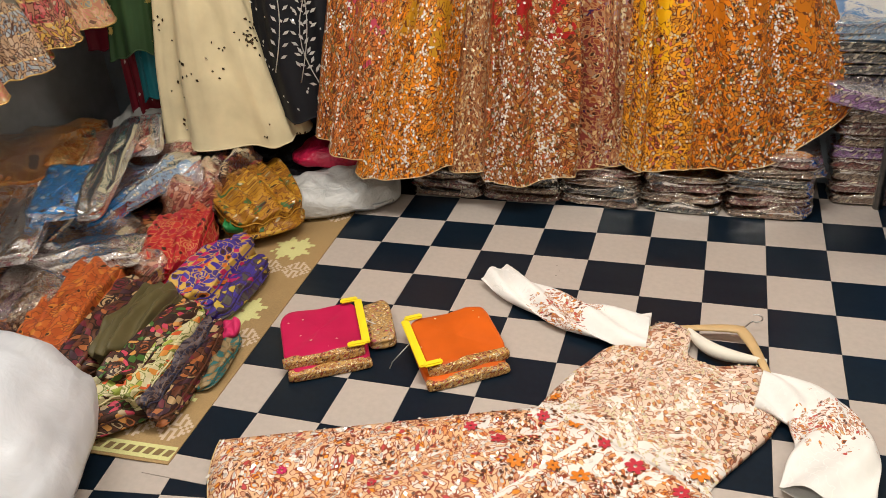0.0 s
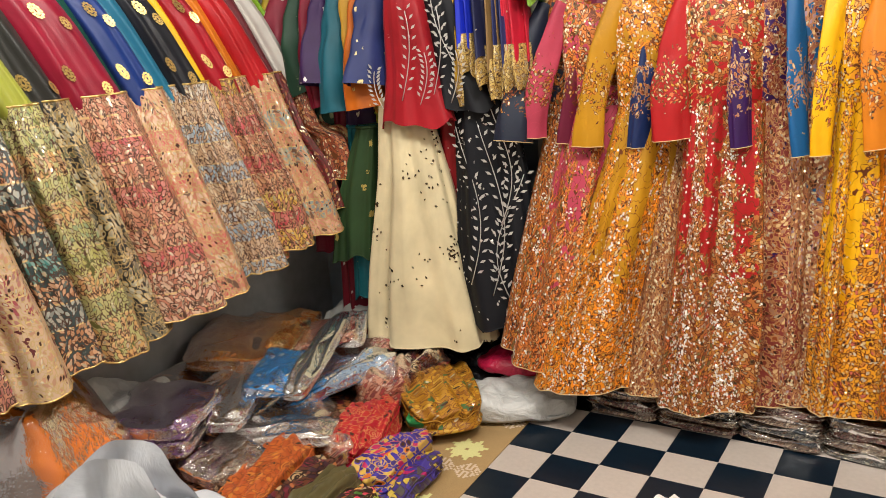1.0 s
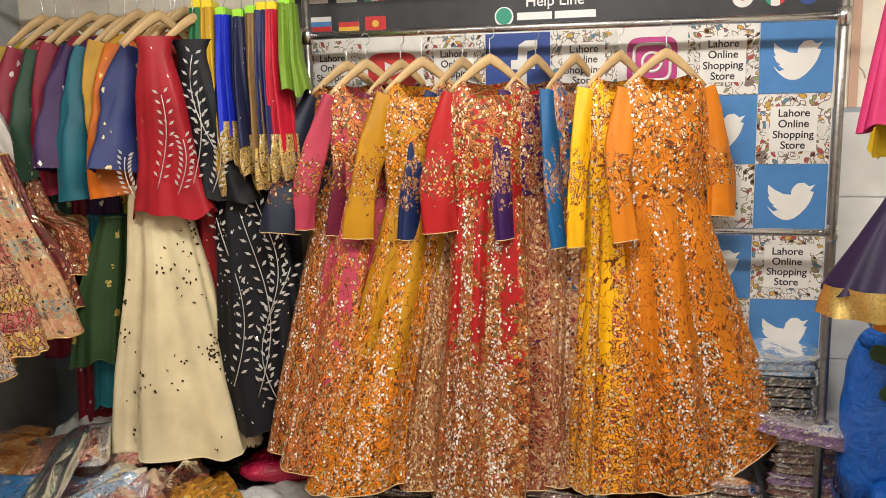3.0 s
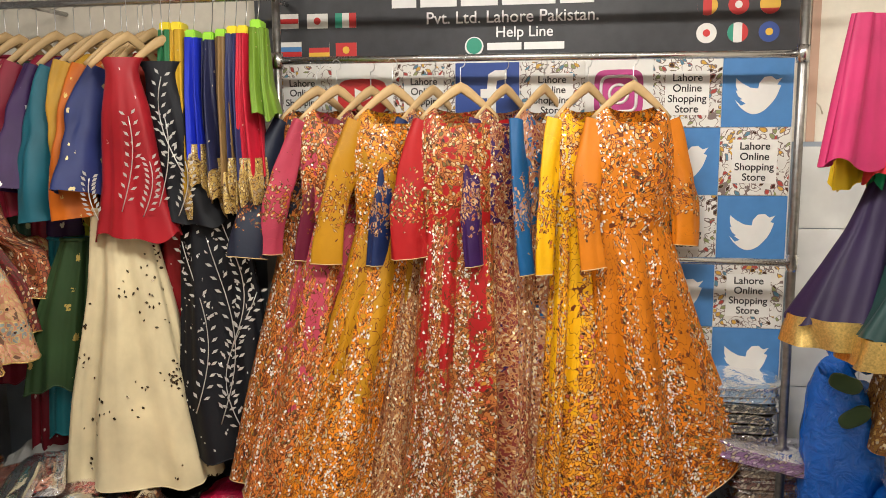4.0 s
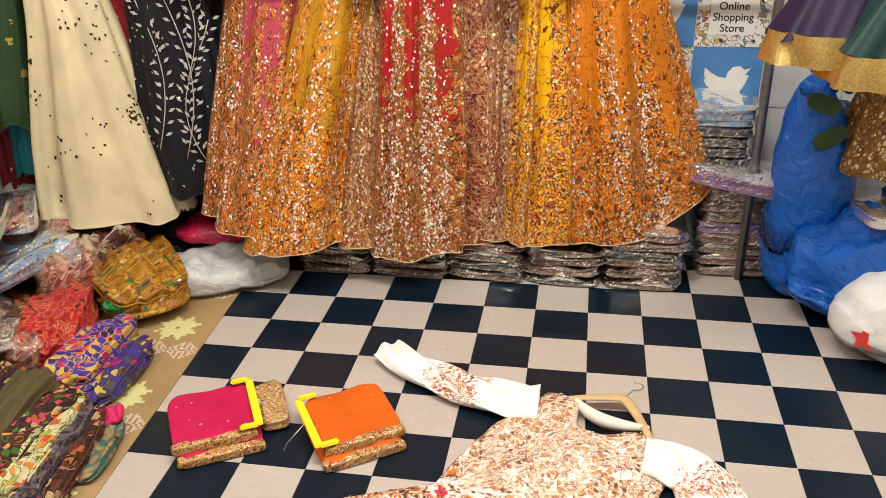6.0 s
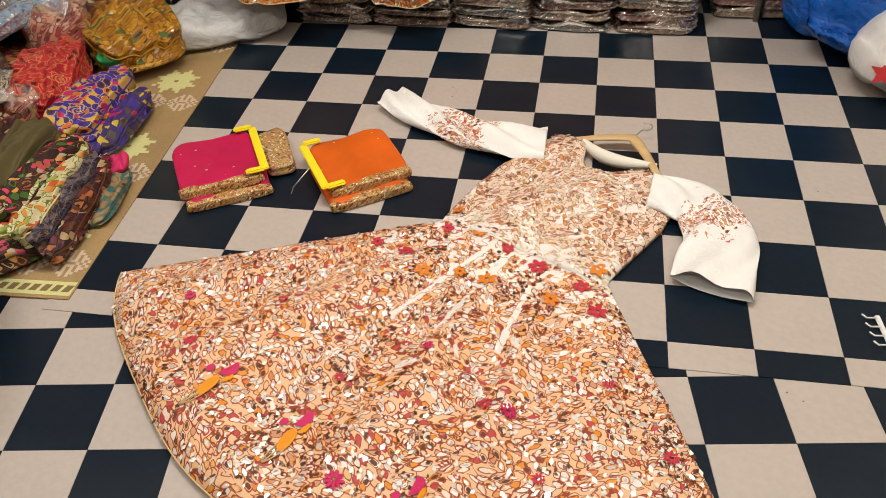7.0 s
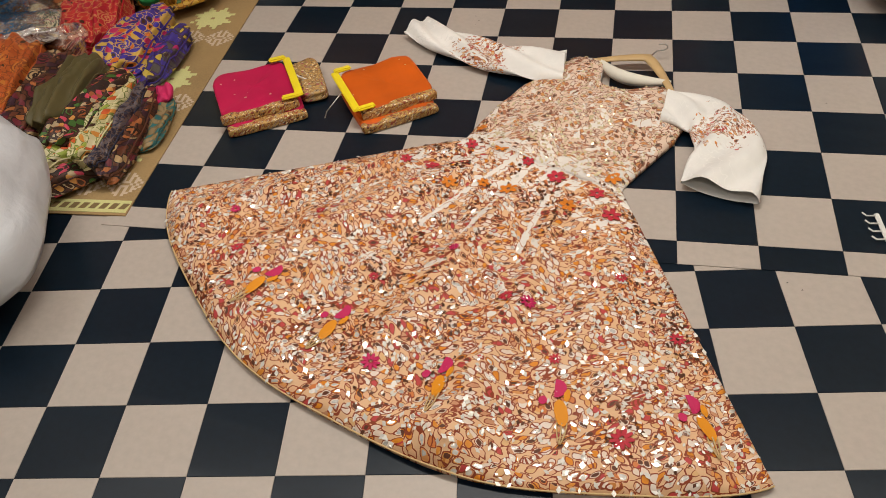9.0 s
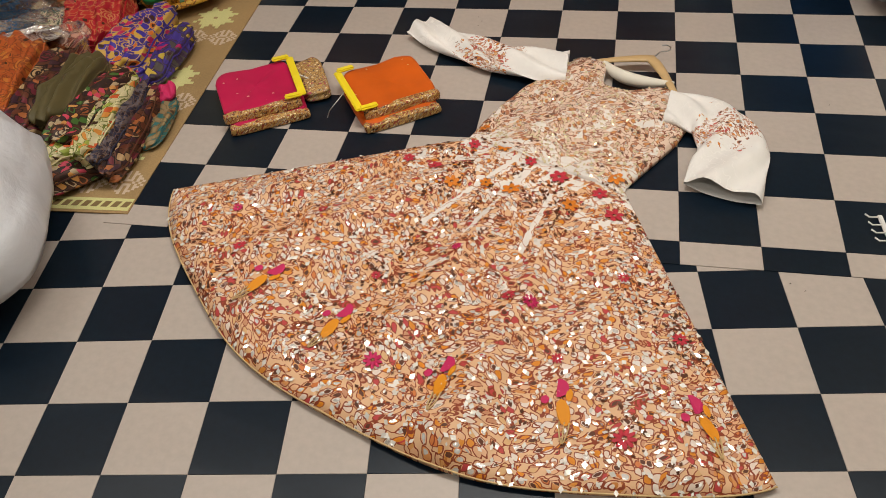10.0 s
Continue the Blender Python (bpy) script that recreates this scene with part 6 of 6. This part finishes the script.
SKIRTS = [
    (-0.73, 0.1, 18, [(1.32, 0.1, 0.06, -0.02, 0, 0.1, 0.0), (1.0, 0.15, 0.09, 0, 0, 0.16, 0.5), (0.6, 0.23, 0.13, 0.0, 0, 0.16, 0.9), (0.27, 0.29, 0.16, 0.02, 0, 0.16, 0.6)], CREAM_CLOTH, "cream silk skirt with dark bead flowers", 330, DARKMIR),
    (-0.4, 0.2, 15, [(1.36, 0.12, 0.07, -0.02, 0, 0.1, 0.3), (1.0, 0.15, 0.08, 0, 0, 0.14, 0.3), (0.6, 0.19, 0.1, 0.02, 0, 0.14, 0.3), (0.36, 0.2, 0.11, 0.04, 0, 0.14, 0.3)], BLACK_SILK, "black silk skirt with silver branch embroidery", 260, SILVER),
    (-0.91, 0.2, 20, [(1.25, 0.045, 0.04, 0, 0, 0.1, 0), (0.27, 0.07, 0.05, 0, 0, 0.14, 0)], LIME, "lime green silk trousers", 0, None),
    (-0.57, 0.22, 20, [(1.3, 0.07, 0.04, 0, 0, 0.1, 0.5), (0.5, 0.1, 0.05, 0, 0, 0.14, 0.5)], cloth("red_mirror", (0.32, 0.01, 0.015), 0.5, (0.7, 0.6, 0.5), 22, 0.13, 0.2, 0.7), "red silk skirt with mirror border", 0, None),
    (-1.0, 0.08, 30, [(1.2, 0.05, 0.04, 0.06, 0, 0.1, 0), (0.9, 0.1, 0.05, 0, 0, 0.14, 0), (0.62, 0.12, 0.05, -0.03, 0, 0.2, 0)], cloth("dark_green_sprig", (0.025, 0.06, 0.02), 0.5, (0.55, 0.42, 0.12), 11, 0.15, 0.2, 0.6), "dark green scarf with gold sprigs", 0, None),
    (-0.97, 0.15, 24, [(1.2, 0.1, 0.05, 0.0, 0, 0.1, 0), (0.8, 0.12, 0.06, 0, 0, 0.16, 0), (0.42, 0.14, 0.07, 0, 0, 0.16, 0)], cloth("teal_sprig", (0.008, 0.13, 0.16), 0.5, (0.6, 0.45, 0.15), 9, 0.15, 0.2, 0.6), "teal silk skirt with gold sprigs", 0, None),
    (-1.09, 0.2, 24, [(1.1, 0.1, 0.05, 0.0, 0, 0.1, 0.4), (0.7, 0.12, 0.06, 0, 0, 0.16, 0.7), (0.24, 0.14, 0.07, 0, 0, 0.16, 1)], cloth("maroon_mirror", (0.2, 0.008, 0.02), 0.5, (0.75, 0.7, 0.65), 24, 0.17, 0.2, 0.7), "maroon silk skirt with silver mirror border", 0, None),
    (-1.28, 0.24, 30, [(1.9, 0.06, 0.04, 0.0, 0, 0.1, 0), (0.6, 0.12, 0.06, 0, 0, 0.16, 0)], cloth("deep_crimson", (0.2, 0.006, 0.025), 0.5), "deep crimson silk skirt", 0, None),
]
for k, (sx0, sy0, yw, prof, mt, lab, nm, mm) in enumerate(SKIRTS):
    ob = hanging("skirt", sx0, sy0, yw, prof, mt, lab, "clothes on the wall rail", 7, 70 + k, nm, (0.005, 0.009), None, "skirt", mm)
    d_end = draped(prof, 30, 80, 7, 70 + k, 0.015)[0]
    solid("hem_edge", *pipe([tuple(q) for q in d_end[-1]], 0.003, 5, False), mt, ob)
    solid("waistband", *pipe([tuple(q) for q in d_end[0]], 0.008, 6, False), mt, ob)
    if "black silk" in lab:
        for bx, b0, b1, bend in ((0.0, 0.5, 1.25, 0.06), (0.09, 0.45, 1.0, -0.07), (-0.09, 0.55, 1.2, 0.05), (0.05, 0.8, 1.3, 0.05)):
            branches(ob, [(bx + bend * math.sin(q / 15 * 4), -0.115 + 0.05 * (q / 15), b0 + (b1 - b0) * q / 15) for q in range(16)], None, 0.015)
# bundle of scarves on clip hangers
GOLD_TRIM = emb2("gold_sequin_trim", (0.5, 0.34, 0.1), [(0.55, 0.38, 0.12), (0.4, 0.24, 0.06), (0.7, 0.55, 0.25)], (0.15, 0.08, 0.03), 70, 0.35)
SCARVES = [(-0.575, (0.01, 0.16, 0.05), 1.98, 1.4, "green"), (-0.530, (0.6, 0.36, 0.02), 1.98, 1.38, "golden yellow"), (-0.475, (0.008, 0.025, 0.5), 1.95, 1.5, "royal blue"), (-0.405, (0.012, 0.015, 0.06), 1.94, 1.45, "navy"),
           (-0.355, (0.24, 0.14, 0.05), 1.95, 1.4, "bronze striped"), (-0.310, (0.02, 0.025, 0.1), 1.96, 1.45, "navy blue"), (-0.270, (0.5, 0.008, 0.03), 1.96, 1.45, "red"), (-0.220, (0.15, 0.27, 0.02), 1.98, 1.66, "light green")]
for k, (cx, col, z1, z0, lab) in enumerate(SCARVES):
    mt = cloth("scarf_" + lab.replace(" ", "_"), col, 0.5, (0.7, 0.6, 0.4), 20, 0.08, 0.3, 0.6)
    pr = [(z1, 0.035, 0.05, 0, 0, 0.1, 1), (z1 - 0.2, 0.04, 0.08, 0.01, -0.02, 0.2, 1), (z0, 0.05, 0.1, 0.03, -0.04, 0.22, 1)]
    ob = hanging("hanging_scarf", cx, RB - 0.04, 8, pr, mt, lab + " chiffon scarf on a clip hanger", "scarves on the wall rail", 6, 90 + k, 0, category="scarf")
    if z0 < 1.6:
        tr = draped([(z0 + 0.06, 0.05, 0.09, 0.03, -0.04, 0.22, 1), (z0 - 0.05, 0.055, 0.105, 0.035, -0.045, 0.25, 1), (z0 - 0.1, 0.042, 0.09, 0.04, -0.05, 0.3, 1)], 10, 50, 6, 90 + k)
        cloth_part("gold_trim", tr, GOLD_TRIM, ob, "gold sequined trim")
    part("clip", box_bm(-0.02, 0.02, -0.045, 0.045, z1 - 0.008, z1 + 0.028, 0.005), CLIP_GREEN if k in (2, 3, 7, 4) else CLIP_YELLOW, ob, "plastic clip")
    solid("hook", *pipe([(0, 0, z1 + 0.03), (0.004, 0.01, z1 + 0.08), (0.0, 0.04, 2.125)], 0.0018, 6), WIRE, ob)

# ---- skirts along the side wall ----
side_rail = thing("side_rail", pose(0, 0, 0), "steel tube rail along the dark side wall", "clothes rail")
solid("tube", *pipe([(-1.49, 0.1, 2.02), (-1.488, -1.0, 2.02), (-1.485, -2.6, 2.02)], 0.014, 12), STEEL, side_rail)
PEACHB = [(0.55, 0.3, 0.2), (0.5, 0.22, 0.14), (0.6, 0.42, 0.3), (0.45, 0.08, 0.08)]
ROSE = [(0.55, 0.3, 0.2), (0.5, 0.2, 0.13), (0.62, 0.45, 0.33), (0.45, 0.08, 0.08), (0.58, 0.36, 0.2)]
SILVERY = [(0.45, 0.4, 0.32), (0.5, 0.33, 0.2), (0.25, 0.3, 0.34), (0.58, 0.5, 0.4)]
SIDE = [
    # along the wall, silk colour, thread colours, bands, label, half width, hem height, medallions
    (0.12, (0.22, 0.42, 0.02), [(0.42, 0.13, 0.04), (0.3, 0.05, 0.03), (0.5, 0.24, 0.08)], None, "lime green", 0.06, 1.02, 0),
    (0.06, (0.62, 0.6, 0.56), [(0.45, 0.15, 0.05), (0.3, 0.07, 0.03), (0.5, 0.3, 0.15)], None, "white silk", 0.055, 0.98, 0),
    (-0.02, (0.13, 0.012, 0.02), [(0.22, 0.03, 0.03), (0.15, 0.015, 0.02), (0.4, 0.16, 0.06)], None, "dark maroon", 0.078, 0.84, 0),
    (-0.12, (0.45, 0.012, 0.018), PEACHB, [(0.6, 0.36, 0.2), (0.1, 0.28, 0.3), (0.62, 0.33, 0.22), (0.55, 0.2, 0.12)], "red and peach", 0.085, 0.79, 0),
    (-0.22, (0.68, 0.2, 0.015), PEACHB, [(0.6, 0.3, 0.14), (0.55, 0.2, 0.12), (0.62, 0.4, 0.3)], "orange and peach", 0.075, 0.78, 1),
    (-0.32, (0.36, 0.008, 0.02), PEACHB, [(0.62, 0.45, 0.06), (0.5, 0.05, 0.08), (0.68, 0.48, 0.06), (0.55, 0.3, 0.15)], "crimson and yellow", 0.08, 0.75, 2),
    (-0.4, (0.72, 0.46, 0.01), [(0.66, 0.46, 0.06), (0.5, 0.1, 0.08), (0.6, 0.36, 0.1)], [(0.68, 0.48, 0.06), (0.5, 0.06, 0.08), (0.66, 0.46, 0.1)], "bright yellow", 0.05, 0.74, 0),
    (-0.5, (0.012, 0.013, 0.018), SILVERY, [(0.45, 0.4, 0.33), (0.25, 0.33, 0.4), (0.5, 0.32, 0.2)], "black and silver", 0.085, 0.72, 2),
    (-0.61, (0.015, 0.14, 0.24), SILVERY, [(0.4, 0.42, 0.42), (0.2, 0.32, 0.42), (0.5, 0.36, 0.22)], "teal and silver", 0.075, 0.71, 0),
    (-0.71, (0.008, 0.03, 0.16), ROSE, [(0.56, 0.33, 0.22), (0.5, 0.12, 0.1), (0.6, 0.42, 0.3)], "royal blue and rose-gold", 0.085, 0.7, 2),
    (-0.8, (0.006, 0.05, 0.035), ROSE, [(0.56, 0.33, 0.22), (0.5, 0.12, 0.1), (0.6, 0.42, 0.3)], "bottle green and rose-gold", 0.07, 0.69, 0),
    (-0.91, (0.24, 0.006, 0.025), ROSE, [(0.56, 0.32, 0.2), (0.48, 0.09, 0.1), (0.62, 0.44, 0.32), (0.55, 0.28, 0.16)], "crimson and rose-gold", 0.13, 0.66, 2),
    (-1.07, (0.02, 0.02, 0.018), [(0.6, 0.55, 0.4), (0.03, 0.03, 0.03), (0.5, 0.42, 0.2), (0.03, 0.03, 0.03), (0.3, 0.3, 0.12)], [(0.12, 0.07, 0.04), (0.04, 0.04, 0.04), (0.5, 0.45, 0.33)], "black and cream", 0.085, 0.65, 1),
    (-1.2, (0.3, 0.32, 0.04), [(0.36, 0.36, 0.1), (0.46, 0.42, 0.18), (0.05, 0.22, 0.2), (0.5, 0.44, 0.24)], [(0.36, 0.34, 0.1), (0.6, 0.28, 0.12), (0.34, 0.34, 0.14)], "olive and gold", 0.085, 0.63, 0),
    (-1.34, (0.1, 0.05, 0.04), [(0.4, 0.44, 0.4), (0.04, 0.06, 0.06), (0.03, 0.16, 0.14), (0.45, 0.4, 0.3)], [(0.05, 0.2, 0.18), (0.55, 0.24, 0.1), (0.3, 0.3, 0.26)], "dark teal and rust", 0.08, 0.62, 0),
    (-1.48, (0.3, 0.25, 0.2), [(0.35, 0.06, 0.07), (0.55, 0.38, 0.26), (0.2, 0.03, 0.04), (0.45, 0.4, 0.3)], [(0.3, 0.07, 0.08), (0.55, 0.34, 0.2)], "maroon and beige", 0.08, 0.62, 0),
    (-1.64, (0.4, 0.2, 0.05), PEACHB, [(0.5, 0.3, 0.2), (0.3, 0.1, 0.1)], "pale peach", 0.08, 0.62, 0),
]


def medallion(data, k, a, size, parent):
    """A gold flower medallion lying on a draped surface."""
    G = data[0]
    e1 = G[k + 1, a] - G[k - 1, a]
    e2 = G[k, (a + 1) % G.shape[1]] - G[k, a - 1]
    e1, e2 = e1 / np.linalg.norm(e1), e2 / np.linalg.norm(e2)
    n = np.cross(e1, e2)
    V, F = [], []
    for ring, count in ((0.72, 12), (0.34, 7)):
        for q in range(count):
            w = 2 * math.pi * q / count
            c = G[k, a] + n * 0.006 + size * ring * (1.45 * math.cos(w) * e1 + 0.85 * math.sin(w) * e2)
            i0 = len(V)
            V += [c + size * 0.2 * (1.3 * math.cos(u) * e1 + math.sin(u) * e2) for u in (0, 1.05, 2.1, 3.14, 4.2, 5.25)]
            F.append(tuple(range(i0, i0 + 6)))
    return solid("medallion", V, F, GOLD, parent, "gold embroidered medallion", smooth=False)


for k, (sy0, silk, pal, bands, lab, hw, zb, meds) in enumerate(SIDE):
    mt = embroidered("jacquard_" + lab.replace(" ", "_"), tuple(c * 0.3 for c in pal[0]), [tuple(c * 0.9 for c in q) for q in pal], (0.45, 0.32, 0.14) if k % 3 == 0 else (0.07, 0.03, 0.018), 50.0, 0.14, bands, 0.42, gap=tuple(c * 0.9 for c in pal[1]), leaf=0.5)
    sm = cloth("silk_" + lab.replace(" ", "_"), silk, 0.38)
    ob = thing("long_skirt", pose(-1.4, sy0, 0, 0, 0, 68), lab + " brocade long skirt with patterned bands", "skirt", "skirts along the side wall")
    out = 0.05 * (k % 2)
    low = zb + 0.012 * ((k * 7) % 3 - 1)
    up = draped([(1.95, 0.05, 0.03, -0.24, 0, 0, 0), (1.9, hw * 0.8, 0.045, -0.22, 0, 0.05, 0), (1.7, hw * 0.84, 0.055, -0.12, -0.03 - out, 0.12, 0), (1.4, hw * 0.88, 0.06, 0.0, -0.06 - out, 0.14, 0)], 14, 56, 5, 120 + k)
    cloth_part("silk_top", up, sm, ob, "plain silk upper part")
    lo = draped([(1.455, hw * 0.87, 0.062, 0.0, -0.055 - out, 0.12, 0.85), (1.2, hw * 1.0, 0.085, 0.035, -0.12 - out, 0.22, 0.85), (low + 0.2, hw * 1.2, 0.1, 0.1, -0.17 - out, 0.15, 0.85), (low, hw * 1.28, 0.105, 0.13, -0.2 - out, 0.12, 0.85)], 36, 100, 4 + k % 3, 120 + k, 0.004)
    cloth_part("skirt", lo, mt, ob)
    solid("hem_edge", *pipe([tuple(p) for p in lo[0][-1]], 0.003, 5, False), GOLD, ob, "gold hem edging")
    solid("waist_edge", *pipe([tuple(p) for p in lo[0][0]], 0.004, 5, False), GOLD, ob, "gold edging where the brocade begins")
    for q in range(meds):
        medallion(up, 10 - 5 * q, 40 + 3 * q, 0.024, ob)
        medallion(up, 11 - 5 * q, 48, 0.02, ob)
    sequins(lo, 110, MIRROR_WARM, ob, (0.003, 0.0065), 130 + k, "any", 0.003)
    hanger(-1.488, sy0 - 0.22, 1.93, 68, "hangers on the side rail", 0.11)

# ---- clothes on the other side ----
east_rail = thing("side_rail", pose(0, 0, 0), "steel tube rail carrying scarves and skirts", "clothes rail")
solid("tube", *pipe([(1.97, 0.517, 2.1), (2.0, -0.4, 2.1), (2.05, -1.2, 2.1)], 0.014, 12), STEEL, east_rail)
EAST = "clothes on the east rail"
PINK = cloth("hot_pink_chiffon", (0.4, 0.02, 0.1), 0.5)
hanging("hanging_scarf", 1.79, -0.12, 30, [(1.93, 0.07, 0.03, 0, 0, 0.2, 0), (1.7, 0.11, 0.045, -0.01, 0, 0.2, 0), (1.5, 0.14, 0.055, -0.02, 0, 0.2, 0)], PINK, "hot pink chiffon scarf hanging folded", EAST, 5, 150, category="scarf")
hanging("hanging_scarf", 1.9, -0.1, 30, [(1.93, 0.06, 0.03, 0, 0, 0.2, 0), (1.46, 0.12, 0.055, 0.0, 0, 0.2, 0)], cloth("red_chiffon", (0.5, 0.02, 0.03), 0.5), "red chiffon scarf hanging folded", EAST, 5, 151, category="scarf")
hanging("hanging_scarf", 1.77, -0.06, 30, [(1.55, 0.06, 0.03, 0, 0, 0.2, 0), (1.43, 0.07, 0.04, 0.0, 0, 0.2, 0)], cloth("yellow_chiffon", (0.75, 0.5, 0.01), 0.5), "yellow chiffon scarf end", EAST, 5, 152, category="scarf")
hanging("hanging_scarf", 1.89, -0.06, 30, [(1.55, 0.06, 0.03, 0, 0, 0.2, 0), (1.43, 0.08, 0.05, 0.0, 0, 0.2, 0)], cloth("green_chiffon", (0.01, 0.3, 0.12), 0.5), "green chiffon scarf end", EAST, 5, 153, category="scarf")
GOLD_BAND = plain("gold_brocade_band", (0.62, 0.43, 0.14), 0.32, 0.75, 150, 0.35, 0.5)
for nm, px, py, col, sd, w in (("purple", 1.86, -0.08, (0.012, 0.003, 0.032), 155, 0.25), ("dark green", 2.0, -0.2, (0.004, 0.028, 0.026), 156, 0.26)):
    mt = cloth(nm.replace(" ", "_") + "_net", col, 0.55)
    hz = 1.04 if nm == "purple" else 1.01
    ob = hanging("long_skirt", px, py, 25, [(1.48, 0.06, 0.05, 0.04, 0, 0.1, 0), (1.3, 0.12, 0.08, 0.02, 0, 0.16, 0), (hz, w, 0.16, -0.02, 0, 0.16, 0)], mt, nm + " net skirt with a wide gold hem band", EAST, 7, sd, category="skirt")
    bd = draped([(hz + 0.012, w * 0.985 + 0.004, 0.16, -0.02, 0, 0.16, 0), (hz - 0.075, w * 1.05, 0.17, -0.02, 0, 0.16, 0)], 5, 80, 7, sd, 0.0)
    cloth_part("hem_band", bd, GOLD_BAND, ob, "wide gold hem band")
    if nm == "dark green":
        V, F = [], []
        for q in range(22):
            c = (-0.1 - 0.006 * q + 0.0, -0.1 - 0.0035 * q, 1.36 - 0.017 * q)
            i0 = len(V)
            V += [(c[0] - 0.006, c[1], c[2]), (c[0], c[1], c[2] - 0.009), (c[0] + 0.006, c[1], c[2]), (c[0], c[1], c[2] + 0.009)]
            F.append((i0, i0 + 1, i0 + 2, i0 + 3))
        solid("mirror_trim", V, F, SILVER, ob, "line of silver diamond trim", smooth=False)
V, F = [], []
hanging("long_skirt", 2.12, 0.2, 10, [(0.92, 0.1, 0.08, 0, 0, 0.1, 0.6), (0.75, 0.16, 0.1, 0, 0, 0.14, 1), (0.52, 0.2, 0.11, 0, 0, 0.16, 1)], emb2("bronze_sequin", (0.3, 0.15, 0.03), [(0.35, 0.18, 0.04), (0.25, 0.1, 0.02), (0.5, 0.32, 0.1)], (0.15, 0.06, 0.02), 50, 0.2), "bronze sequined skirt hanging low", EAST, 7, 160, 260, category="skirt", mirror_mat=MIRROR_WARM)

# ---- small bits on the floor ----
hook_strip = thing("plastic_hook_strip", pose(1.803, -1.245, 0.0, 0, 0, 6), "small white plastic hook strip lying on the floor", "plastic strip")
part("strip", box_bm(0.0, 0.012, -0.05, 0.05, 0.002, 0.008, 0.002), BANNER_WHITE, hook_strip)
for q in range(4):
    solid("prong", *pipe([(0.004, -0.042 + q * 0.028, 0.006), (-0.02, -0.044 + q * 0.028, 0.008), (-0.03, -0.036 + q * 0.028, 0.012)], 0.0022, 6), BANNER_WHITE, hook_strip)
crumbs = solid("lint", [(x0 + dx, y0 + dy, 0.0012) for x0, y0 in ((0.66, -0.25), (0.675, -0.28), (0.668, -0.31), (1.57, -1.45), (1.6, -1.47), (0.04, -1.43), (1.75, -0.72), (1.3, -0.2)) for dx, dy in ((0, 0), (0.006, 0.001), (0.004, 0.004))], [(3 * q, 3 * q + 1, 3 * q + 2) for q in range(8)], plain("dark_lint", (0.05, 0.04, 0.04), 0.8), None, "", smooth=False)
tagged(crumbs, "specks of dark lint on the vinyl floor", "lint", kind="stuff")


# ---- floor covering, laid last: checked vinyl sheets of separate squares ----
far_sheet = thing("vinyl_sheet", pose(0, 0, 0.0), "checked black and cream vinyl floor sheet", "floor covering", "vinyl sheets", "structure")
near_sheet = thing("vinyl_sheet", pose(0.133, -1.787, -0.0025, 0, 0, 8.3), "checked vinyl floor sheet with a lifted edge", "floor covering", "vinyl sheets", "structure")
FULL = {}


def checker_square(w, d, dark):
    key = (round(w, 3), round(d, 3), dark)
    if key not in FULL:
        bm = tile_mesh(w, d)
        me = bpy.data.meshes.new("square")
        bm.to_mesh(me)
        bm.free()
        me.materials.append(TILE_DARK if dark else TILE_LIGHT)
        FULL[key] = me
    return FULL[key]


for i in range(-3, 14):
    for j in range(-8, 3):
        short = j == -8
        if short and i < -1:
            continue
        d = 0.08 if short else T
        ob = new("square", checker_square(T, d, (i + j) % 2 == 0))
        ob.parent = far_sheet
        ob.location = (i * T, -7 * T - d if short else j * T, 0)
TN, TD = 0.1823, 0.177
for i in range(-6, 13):
    for k in range(-10, 3):
        ob = new("square", checker_square(TN, TD, (i + k) % 2 == 1))
        ob.parent = near_sheet
        ob.location = (i * TN, k * TD, 0)
